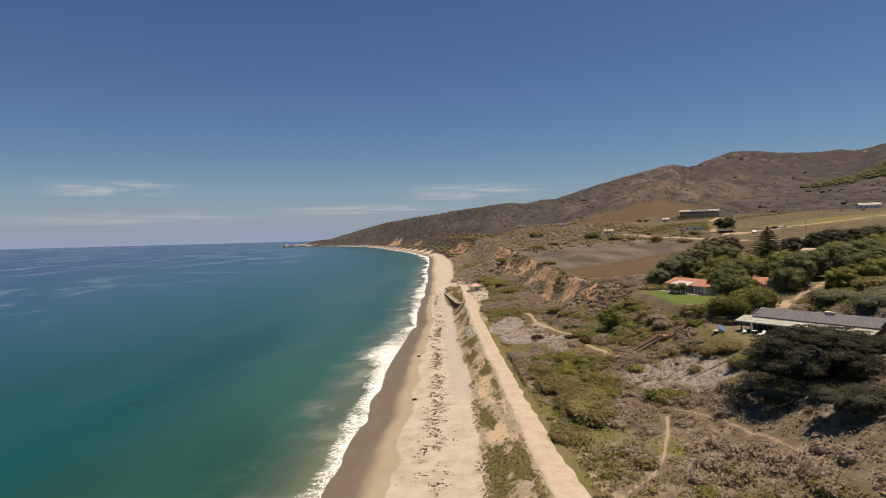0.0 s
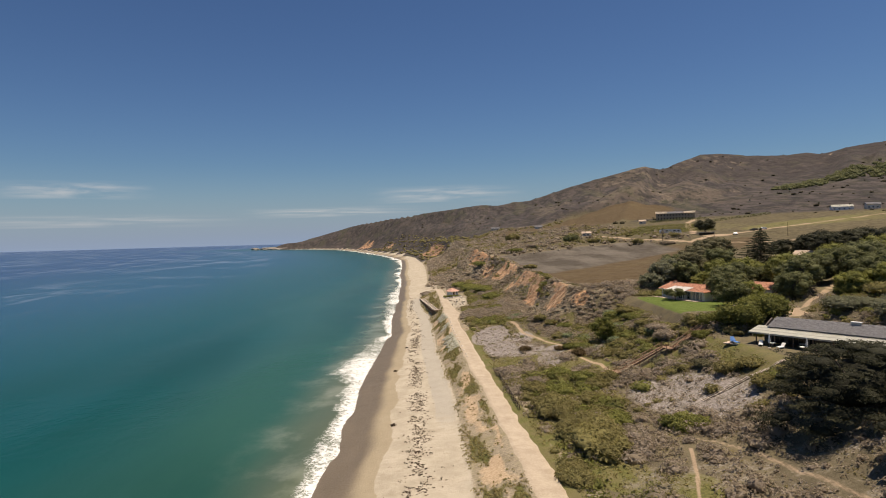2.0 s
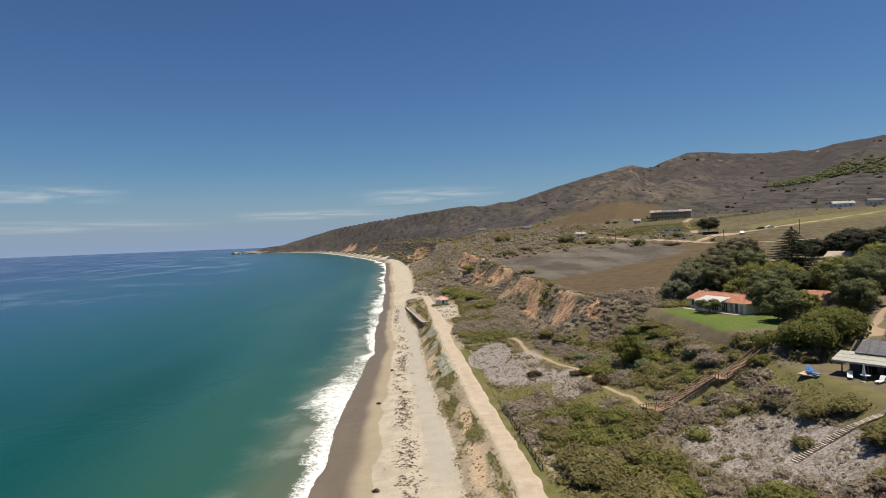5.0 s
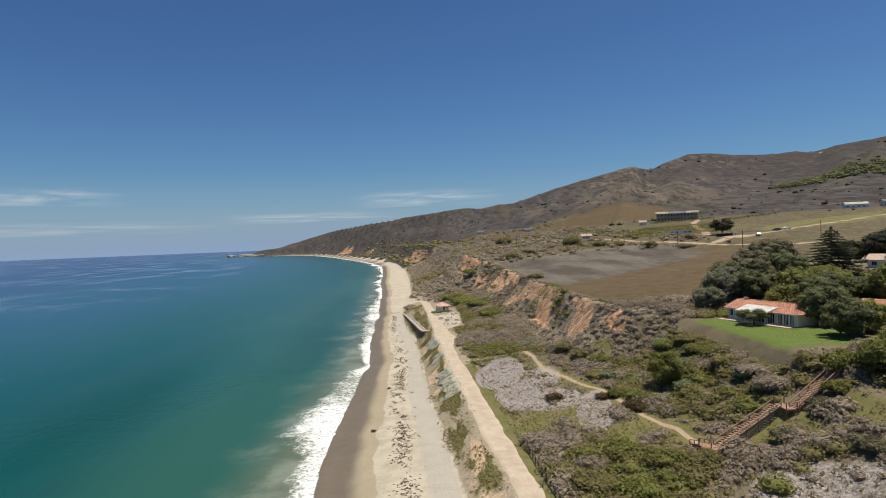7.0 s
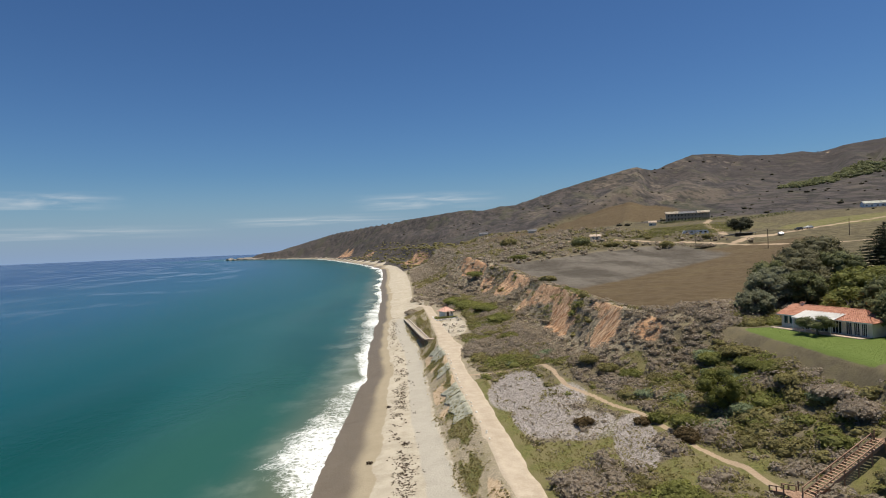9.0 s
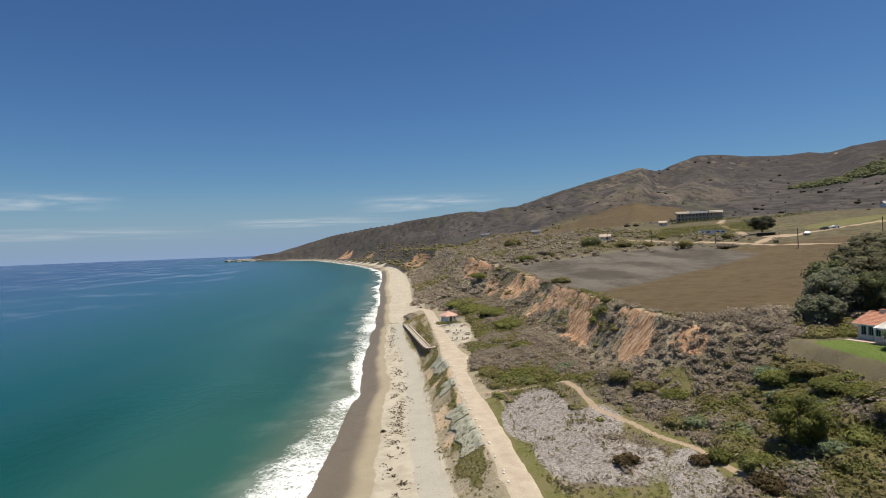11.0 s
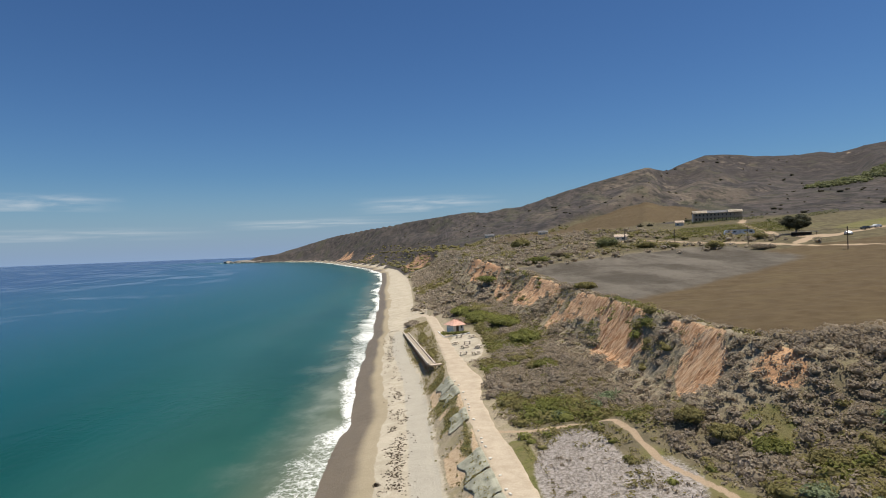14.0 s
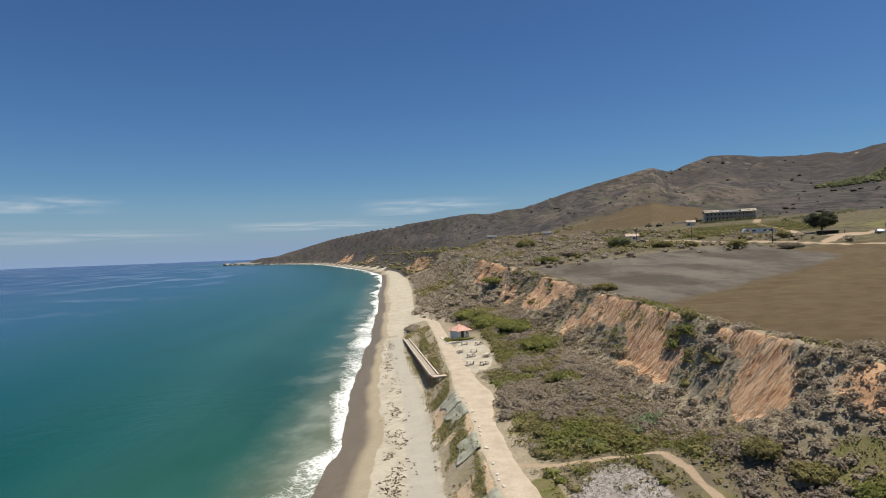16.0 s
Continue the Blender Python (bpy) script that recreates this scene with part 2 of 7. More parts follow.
def sea_material():
    m, nt, b = mk("sea")
    p = place(nt)
    off = attr(nt, "offshore").outputs["Fac"]              # metres out from the waterline
    big = noise_tex(nt, p, 0.012, 4, 0.5, (1.0, 0.35, 1.0))
    reach = calc(nt, "ADD", off, calc(nt, "MULTIPLY", calc(nt, "SUBTRACT", big, 0.5), 90.0))
    col = mixc(nt, span(nt, off, 0.0, 17.0), (0.12, 0.135, 0.09), (0.02, 0.08, 0.064))
    col = mixc(nt, span(nt, reach, 20.0, 70.0), col, (0.002, 0.058, 0.06))
    col = mixc(nt, span(nt, reach, 60.0, 230.0), col, (0.001, 0.052, 0.106))
    col = mixc(nt, span(nt, reach, 190.0, 520.0), col, (0.001, 0.028, 0.108))
    cloudy = noise_tex(nt, p, 0.03, 4, 0.5, (1.0, 0.3, 1.0))
    col = mixc(nt, calc(nt, "MULTIPLY", span(nt, cloudy, 0.42, 0.68), calc(nt, "MULTIPLY", span(nt, off, 130.0, 25.0), 0.6)), col, (0.006, 0.044, 0.036))
    # slicks and kelp beds far out: fine pale streaks, broken by dark ones
    warp = nt.nodes.new("ShaderNodeVectorMath")
    warp.operation = "MULTIPLY_ADD"
    wn = nt.nodes.new("ShaderNodeTexNoise")
    put(nt, wn.inputs["Vector"], p)
    wn.inputs["Scale"].default_value, wn.inputs["Detail"].default_value = 0.006, 4.0
    put(nt, warp.inputs[0], wn.outputs["Color"])
    warp.inputs[1].default_value = (120.0, 260.0, 0.0)
    put(nt, warp.inputs[2], p)
    slick = noise_tex(nt, warp.outputs[0], 0.017, 8, 0.66, (1.2, 0.5, 1.0))
    where = span(nt, noise_tex(nt, p, 0.0028, 3, 0.5, (1.0, 0.8, 1.0)), 0.34, 0.52)
    ks = calc(nt, "MULTIPLY", calc(nt, "MULTIPLY", span(nt, slick, 0.5, 0.6), where), calc(nt, "MULTIPLY", span(nt, off, 110.0, 300.0), 0.8))
    col = mixc(nt, ks, col, (0.13, 0.185, 0.28))
    kd = calc(nt, "MULTIPLY", span(nt, slick, 0.44, 0.36), calc(nt, "MULTIPLY", span(nt, off, 160.0, 380.0), 0.5))
    col = mixc(nt, kd, col, (0.004, 0.03, 0.06))
    # surf: a lacy sheet of foam, thick at the run-up and torn into threads behind it
    wide = attr(nt, "surf").outputs["Fac"]
    fray = calc(nt, "SUBTRACT", noise_tex(nt, p, 0.11, 5, 0.62), 0.5)
    at = calc(nt, "ADD", calc(nt, "DIVIDE", off, wide), calc(nt, "MULTIPLY", fray, 1.5))
    dens = calc(nt, "MULTIPLY", span(nt, at, 1.25, 0.1), span(nt, at, -1.3, -0.5))
    dens = calc(nt, "MULTIPLY", dens, span(nt, noise_tex(nt, p, 0.028, 4, 0.6, (0.6, 1.0, 1.0)), 0.36, 0.56, 0.3, 1.0))
    warp2 = nt.nodes.new("ShaderNodeVectorMath")
    warp2.operation = "MULTIPLY_ADD"
    wn2 = nt.nodes.new("ShaderNodeTexNoise")
    put(nt, wn2.inputs["Vector"], p)
    wn2.inputs["Scale"].default_value, wn2.inputs["Detail"].default_value = 0.5, 4.0
    put(nt, warp2.inputs[0], wn2.outputs["Color"])
    warp2.inputs[1].default_value = (2.6, 2.6, 0.0)
    put(nt, warp2.inputs[2], p)
    cell = calc(nt, "MINIMUM", voro(nt, warp2.outputs[0], 0.75, "DISTANCE_TO_EDGE"), calc(nt, "MULTIPLY", voro(nt, warp2.outputs[0], 2.1, "DISTANCE_TO_EDGE"), 1.5))
    torn = noise_tex(nt, p, 1.2, 6, 0.72)
    thread = calc(nt, "SUBTRACT", calc(nt, "ADD", calc(nt, "MULTIPLY", dens, 0.32), calc(nt, "MULTIPLY", calc(nt, "SUBTRACT", torn, 0.5), 0.62)), calc(nt, "ADD", calc(nt, "MULTIPLY", cell, 1.15), 0.0))
    foam = calc(nt, "MULTIPLY", span(nt, thread, -0.08, 0.2), span(nt, dens, 0.02, 0.2))
    foam = calc(nt, "MULTIPLY", foam, span(nt, torn, 0.25, 0.6, 0.6, 0.95))
    # thin milky backwash behind it
    milk = calc(nt, "MULTIPLY", span(nt, noise_tex(nt, p, 0.07, 6, 0.6, (0.9, 0.8, 1.0)), 0.45, 0.7), calc(nt, "MULTIPLY", span(nt, off, 20.0, 5.0), 0.3))
    milk = calc(nt, "MAXIMUM", milk, calc(nt, "MULTIPLY", span(nt, dens, 0.0, 0.7), 0.42))
    col = mixc(nt, milk, col, (0.4, 0.42, 0.36))
    put(nt, b.inputs["Base Color"], mixc(nt, foam, col, (0.8, 0.81, 0.8)))
    put(nt, b.inputs["Roughness"], calc(nt, "ADD", 0.22, calc(nt, "MULTIPLY", foam, 0.6)))
    b.inputs["IOR"].default_value = 1.33
    b.inputs["Specular IOR Level"].default_value = 0.07
    rip = calc(nt, "ADD", noise_tex(nt, p, 0.3, 6, 0.62, (1.0, 0.6, 1.0)), calc(nt, "MULTIPLY", foam, 0.4))
    relief(nt, b, rip, 0.35, 0.4)
    return m


GROUND, SEA = ground_material(), sea_material()
TRACK = surface("track", (0.34, 0.275, 0.2), (0.47, 0.395, 0.305), 0.5, 0.95, 0, 0.4, 0.05)


# ---- the lie of the land ----
def _hash2(ix, iy, seed):
    h = (ix.astype(np.int64) * 374761393 + iy.astype(np.int64) * 668265263 + seed * 144269504) & 0x7FFFFFFF
    h = ((h ^ (h >> 13)) * 1274126177) & 0x7FFFFFFF
    return ((h ^ (h >> 16)) & 0xFFFF) / 65535.0


def vnoise(x, y, seed=0):
    """Smooth value noise, 0 to 1."""
    x, y = np.asarray(x, float), np.asarray(y, float)
    ix, iy = np.floor(x), np.floor(y)
    fx, fy = x - ix, y - iy
    fx, fy = fx * fx * (3 - 2 * fx), fy * fy * (3 - 2 * fy)
    a, b = _hash2(ix, iy, seed), _hash2(ix + 1, iy, seed)
    c, d = _hash2(ix, iy + 1, seed), _hash2(ix + 1, iy + 1, seed)
    return (a * (1 - fx) + b * fx) * (1 - fy) + (c * (1 - fx) + d * fx) * fy


def fbm(x, y, octaves=4, seed=0):
    total, amp, norm = 0, 1.0, 0.0
    for k in range(octaves):
        total = total + amp * vnoise(np.asarray(x) * 2 ** k + 17.3 * k, np.asarray(y) * 2 ** k - 9.1 * k, seed + k)
        norm += amp
        amp *= 0.5
    return total / norm


def ramp(v, a, b):
    t = np.clip((np.asarray(v, float) - a) / (b - a), 0, 1)
    return t * t * (3 - 2 * t)


def blot(x, y, cx, cy, rx, ry, turn=0.0):
    """1 inside an ellipse, falling to 0 round it."""
    c, s = math.cos(radians(turn)), math.sin(radians(turn))
    u, v = (x - cx) * c + (y - cy) * s, -(x - cx) * s + (y - cy) * c
    return 1 - ramp(np.hypot(u / rx, v / ry), 0.75, 1.25)


SHORE_Y = [-5000, 0, 77, 95, 118, 150, 190, 222, 256, 287, 335, 440, 557, 700, 875, 1100, 1500, 1822, 2036, 2130, 2207, 2290, 2420, 5000]
SHORE_X = [-12.6, -12.6, -16.0, -16.8, -17.4, -18.4, -18.6, -18.8, -20.3, -22, -25, -31.5, -39, -48, -62, -105, -215, -319, -466, -582, -720, -700, -520, -420]
TOE_Y = [-5000, 0, 77, 97, 130, 150, 161, 182, 212, 232, 247, 285, 320, 385, 422, 557, 700, 900, 1150, 1500, 1822, 2036, 2207, 2420, 5000]
TOE_X = [8, 8, 4.4, 3.6, 2.4, 0.7, -0.1, -2, -3.3, -4.4, -5.4, -10, -12, -12, -11.5, -16.5, -24, -43, -88, -196, -300, -448, -700, -500, -400]
ROAD_Y = [-300, 0, 66, 80, 92, 108, 131, 142, 167, 190, 204, 218, 224, 229, 236, 246, 258, 272, 290, 315, 330, 347, 360, 372]
ROAD_L = [26, 19, 12.7, 11.4, 10.6, 9.5, 8.2, 6.9, 5.2, 3.2, 2.5, 2.0, 1.2, 0.7, 0.6, 0.5, -0.2, -0.7, -1.5, -2.8, -3.5, -4.4, -6.4, -9.6]
ROAD_R = [30, 23.2, 16.4, 14.9, 13.9, 12.4, 11.1, 10.1, 8.5, 6.6, 5.4, 5.3, 6.4, 6.6, 5.2, 4.1, 3.1, 2.2, 1.4, 0.4, 0.0, -1.2, -2.4, -5.5]


def shore_x(y):
    """The waterline, lapping in shallow scallops along the near beach."""
    near = 1 - ramp(y, 500, 900)
    return np.interp(y, SHORE_Y, SHORE_X) + near * (3.0 * (fbm(np.asarray(y) * 0.022, 0 * np.asarray(y) + 4.0, 2, 131) - 0.5) + 1.3 * (fbm(np.asarray(y) * 0.09, 0 * np.asarray(y) + 9.0, 2, 133) - 0.5))


def toe_x(y):
    return np.interp(y, TOE_Y, TOE_X)


def road_z(y):
    return np.interp(y, [-300, 120, 150, 215, 300, 345, 362, 374], [5.0, 5.0, 5.1, 6.8, 6.6, 5.0, 3.6, 3.0])


# slope from the road up to the terraces, and the bluff's crest and foot
CREST_Y = [170, 182, 200, 216, 235, 262, 318, 348, 422, 560, 674, 900, 1150, 1500, 1822, 2036, 2207, 5000]
CREST_X = [60, 45, 38.5, 37, 36.5, 34.5, 32.5, 27, 22.5, 20, 16, -2, -42, -140, -235, -370, -640, -350]
CREST_Z = [17, 18.4, 18.6, 19, 19.3, 19.8, 21.3, 23, 25, 26, 26.5, 27, 25, 22, 18, 14, 6, 10]
SKY_AZ = [-40, -20, -16, -15.1, -12.6, -8.4, -5.7, -3, -0.3, 2.5, 4.5, 5.9, 7.5, 9.2, 11.2, 13.5, 16.1, 18.1, 20.3, 21.1, 22.4, 24.0, 25.8, 27.8, 29.6, 31.5, 33.2, 34.6, 35.5, 36.8, 37.6, 42, 60, 90, 120, 150]
SKY_EL = [-2, -1.5, -0.9, -0.45, 0.28, 1.47, 1.92, 2.38, 2.7, 3.12, 3.3, 3.17, 3.5, 3.58, 4.2, 4.94, 5.58, 6.02, 6.55, 6.76, 6.16, 6.74, 7.3, 7.2, 6.86, 6.7, 6.63, 6.7, 6.46, 6.72, 6.92, 7.2, 7.5, 6.5, 3, 0]
SKY_D = [2400, 2400, 2330, 2300, 2230, 1960, 1720, 1500, 1350, 1230, 1190, 1170, 1150, 1130, 1090, 1060, 1030, 1005, 985, 975, 1040, 1110, 1160, 1165, 1165, 1165, 1150, 1140, 1140, 1130, 1120, 1110, 1100, 1100, 1100, 1100]


def ground_z(x, y):
    """The height of the ground in metres."""
    x, y = np.asarray(x, float), np.asarray(y, float)
    sx, tx = shore_x(y), toe_x(y)
    rl, rr = np.interp(y, ROAD_Y, ROAD_L), np.interp(y, ROAD_Y, ROAD_R)
    rz = road_z(y)
    near = 1 - ramp(y, 345, 380)                       # where the track runs
    # beach
    beach = np.interp((x - sx) / np.maximum(tx - sx, 1), [-3, -1, 0, 0.25, 0.55, 1, 1.5], [-14, -4, 0.35, 1.1, 1.9, 2.6, 2.8])
    # inland rise, south part: track, scrub flat, terraces
    u = x - rr
    low = rz + np.interp(u, [0, 3, 14, 22, 28, 36, 44, 52, 90, 200, 500], [0, 0.1, 0.9, 1.6, 2.7, 6.3, 10.2, 11.6, 15.5, 24, 40])
    south = np.interp(y, [40, 75, 100, 128, 140], [3.2, 2.6, 0.4, 0.0, 0.0])
    low = low + south * ramp(u, 16, 34) * (1 - ramp(u, 60, 140))
    # bluff and the plateau behind it
    cx, cz = np.interp(y, CREST_Y, CREST_X), np.interp(y, CREST_Y, CREST_Z)
    foot = np.where(y < 380, rr * near + tx * (1 - near), tx)
    footz = rz * near + 2.6 * (1 - near)
    w = np.clip((x - foot) / np.maximum(cx - foot, 1), 0, 1)
    gully = fbm(x * 0.03, y * 0.11, 3, 5) - 0.5
    w2 = np.clip(w + gully * 0.22 * np.sin(np.pi * w), 0, 1)
    cliff = ramp(y, 187, 197) * (1 - ramp(y, 240, 300))
    gentle = np.interp(w2, [0, 0.3, 0.62, 0.86, 0.97, 1], [0, 0.14, 0.34, 0.72, 0.98, 1])
    sheer = np.interp(w + 0.35 * (w2 - w), [0, 0.35, 0.68, 0.8, 0.97, 1], [0, 0.1, 0.22, 0.36, 0.93, 1])
    face = footz + (cz - footz) * (gentle * (1 - cliff) + sheer * cliff)
    warp = 2.2 * fbm(x * 0.16, y * 0.16, 2, 9)
    rill = np.abs(np.modf(y * 0.17 + 0.5 * warp)[0] - 0.5) * 0.7 + np.abs(np.modf(y * 0.62 + 0.05 * x + warp)[0] - 0.5) * 1.7 + 0.35 * np.abs(np.modf(y * 1.25 + 2 * warp)[0] - 0.5)
    face = face - 1.0 * rill * ramp(w, 0.58, 0.72) * (1 - ramp(w, 0.93, 1.0)) * ramp(y, 187, 196)
    back = np.maximum(x - cx, 0)
    top = cz + np.interp(back, [0, 400, 900], [0, 22, 60]) + np.interp(y, [150, 262, 340, 420, 520, 700, 900], [0, 0, 1.5, 2.5, 6, 10, 12]) * ramp(back, 5, 60)
    top = top + ramp(x, 90, 200) * ramp(y, 380, 520) * 2.0
    plateau = np.where(x > cx, top, face)
    k = ramp(y, 168, 190)
    inland = low * (1 - k) + plateau * k
    # hills
    dx, dy = x + 3.3, y - 128.5
    d, az = np.hypot(dx, dy), np.degrees(np.arctan2(dx, dy))
    dd, el = np.interp(az, SKY_AZ, SKY_D), np.interp(az, SKY_AZ, SKY_EL)
    crest = 31 + np.tan(np.radians(el)) * dd
    start = np.interp(az, [-16, -5, 5, 12, 20, 40, 150], [0.9, 0.8, 0.66, 0.55, 0.48, 0.44, 0.44]) * dd
    t = np.clip((d - start) / (dd - start), 0, 1)
    spur = fbm(az * 0.35, d * 0.0022, 4, 31)
    spur2 = fbm(x * 0.012, y * 0.012, 4, 37)
    ravine = 1 - 2 * np.abs(fbm(az * 0.42 + 0.002 * d, d * 0.0035, 3, 43) - 0.5)
    u = np.clip((t - 0.8) / 0.2, 0, 1)
    rise = np.where(t < 0.8, t ** 1.15, 0.7737 * (2 * u ** 3 - 3 * u ** 2 + 1) + 0.2224 * (u ** 3 - 2 * u ** 2 + u) + 3 * u ** 2 - 2 * u ** 3 + 0.03 * (u ** 3 - u ** 2))
    prof = rise * (1 - 0.36 * np.sin(np.pi * t) * (0.35 + 1.2 * (spur - 0.35)) - 0.22 * np.sin(np.pi * t) * (spur2 - 0.3) - 0.3 * np.sin(np.pi * t) * (ravine - 0.75))
    knoll = 7 * blot(x, y, 300, 790, 95, 70, 20) + 6 * blot(x, y, 205, 780, 60, 60)
    hill = inland + (crest - inland) * prof
    hill = hill + knoll * (0.6 + 0.8 * spur2) * (t < 0.93) * (1 - ramp(t, 0.6, 0.93))
    hill = np.where(d > dd, crest - np.maximum(d - dd - 25, 0) * 0.12 * (0.6 + spur), hill) + (spur2 - 0.5) * 7 * ramp(d, 650, 900) * (1 - 0.7 * ramp(t, 0.9, 1.0)) + (fbm(az * 1.3, d * 0.004, 3, 41) - 0.5) * 2
    inland = np.where((d > start) & (crest > 12), np.where(d > dd, np.maximum(hill, 4), np.maximum(hill, inland)), inland)
    # bank between sand and track
    bank = 2.6 + (rz - 2.6) * np.interp((x - tx) / np.maximum(rl - tx, 0.5), [0, 0.3, 0.7, 1], [0, 0.27, 0.74, 1]) + 0.7 * (fbm(x * 0.5, y * 0.25, 3, 3) - 0.5)
    z = np.where(x < tx, beach, np.where((x < rl) & (y < 374), bank * near + np.maximum(beach, inland) * (1 - near), np.maximum(inland, 2.0)))
    on_road = ramp(x, rl - 1.5, rl - 0.4) * (1 - ramp(x, rr, rr + 0.8)) * (y < 374)
    z = z * (1 - on_road) + (rz - 0.1) * on_road
    # lawn and house terraces
    lawn = ramp(x, 50, 53.5) * (1 - ramp(x, 74, 82)) * ramp(y, 137, 142) * (1 - ramp(y, 176, 186))
    z = z * (1 - lawn) + 16.9 * lawn
    patio = ramp(x, 51, 53.5) * (1 - ramp(x, 72, 80)) * ramp(y, 92, 97) * (1 - ramp(y, 127, 131))
    z = z * (1 - patio) + 14.2 * patio
    rough = (fbm(x * 0.21, y * 0.21, 3, 2) - 0.5) * 0.9 * ramp(x - rr, 1.5, 8) * (1 - lawn) * (1 - patio)
    rough = rough + (fbm(x * 0.7, y * 0.7, 2, 8) - 0.5) * 0.12
    return z + rough * (1 - on_road)


# ---- ground, sea, track ----
def lines(*runs):
    """Grid lines: runs of (from, to, step); a negative step count stands for growth by ratio."""
    out = []
    for a, b, step in runs:
        n = max(int(round(abs(b - a) / step)), 1)
        out += list(np.linspace(a, b, n, endpoint=False))
    out.append(runs[-1][1])
    return np.array(out)


def sheet(name, xs, ys, zs, material, smooth=True):
    """One mesh over a grid of x and y lines."""
    nx, ny = len(xs), len(ys)
    gx, gy = np.meshgrid(xs, ys)
    co = np.stack([gx, gy, zs(gx, gy)], -1).reshape(-1, 3)
    i = (np.arange(ny - 1)[:, None] * nx + np.arange(nx - 1)[None, :]).ravel()
    quads = np.stack([i, i + 1, i + nx + 1, i + nx], 1)
    me = bpy.data.meshes.new(name)
    fill_mesh(me, co, quads)
    me.materials.append(material)
    if smooth:
        me.polygons.foreach_set("use_smooth", np.ones(len(quads), bool))
    return new(name, me), co


def fill_mesh(me, co, faces):
    n, k = faces.shape
    me.vertices.add(len(co))
    me.vertices.foreach_set("co", np.asarray(co, np.float32).ravel())
    me.loops.add(n * k)
    me.loops.foreach_set("vertex_index", faces.astype(np.int32).ravel())
    me.polygons.add(n)
    me.polygons.foreach_set("loop_start", np.arange(0, n * k, k, dtype=np.int32))
    me.update(calc_edges=True)


def colour_layer(me, name, r, g, b):
    layer = me.attributes.new(name, "FLOAT_COLOR", "POINT")
    data = np.stack([r, g, b, np.ones_like(r)], 1).astype(np.float32)
    layer.data.foreach_set("color", data.ravel())


def along(x, y, pts, half, soft=0.5):
    """1 within half a width of a polyline."""
    best = np.full(np.shape(x), 1e9)
    for (x0, y0), (x1, y1) in zip(pts, pts[1:]):
        dx, dy = x1 - x0, y1 - y0
        t = np.clip(((x - x0) * dx + (y - y0) * dy) / (dx * dx + dy * dy), 0, 1)
        best = np.minimum(best, np.hypot(x - x0 - t * dx, y - y0 - t * dy))
    return 1 - ramp(best, half - soft, half + soft)


TRAIL = [(5.0, 196.5), (9, 194), (13, 193.5), (17, 193), (20.5, 190.5), (21.7, 187), (22.4, 180), (25.9, 170), (29.4, 161.5), (31.0, 154), (31.3, 146.5), (33.6, 139.5), (33.6, 133.2)]
TRAIL_2 = [(32.6, 91), (30.5, 84), (27.4, 76), (24, 70.5), (19.4, 66)]
TRAIL_3 = [(34, 95), (38.4, 87), (39.8, 77.4), (41.3, 70), (42.5, 63), (44, 50)]
FAR_LANE = [(75, 440), (90, 425), (105, 410), (114, 356), (134, 318), (150, 300), (166, 294)]
DRIVE = [(134, 330), (150, 345), (150, 372), (160, 395), (175, 440), (188, 470), (205, 500)]
DRIVE_3 = [(68, 131), (72, 135), (79.7, 143.2), (84.5, 147.5), (94, 157.5), (101, 165)]
DRIVE_2 = [(150, 340), (190, 360), (260, 395), (420, 470), (620, 600)]


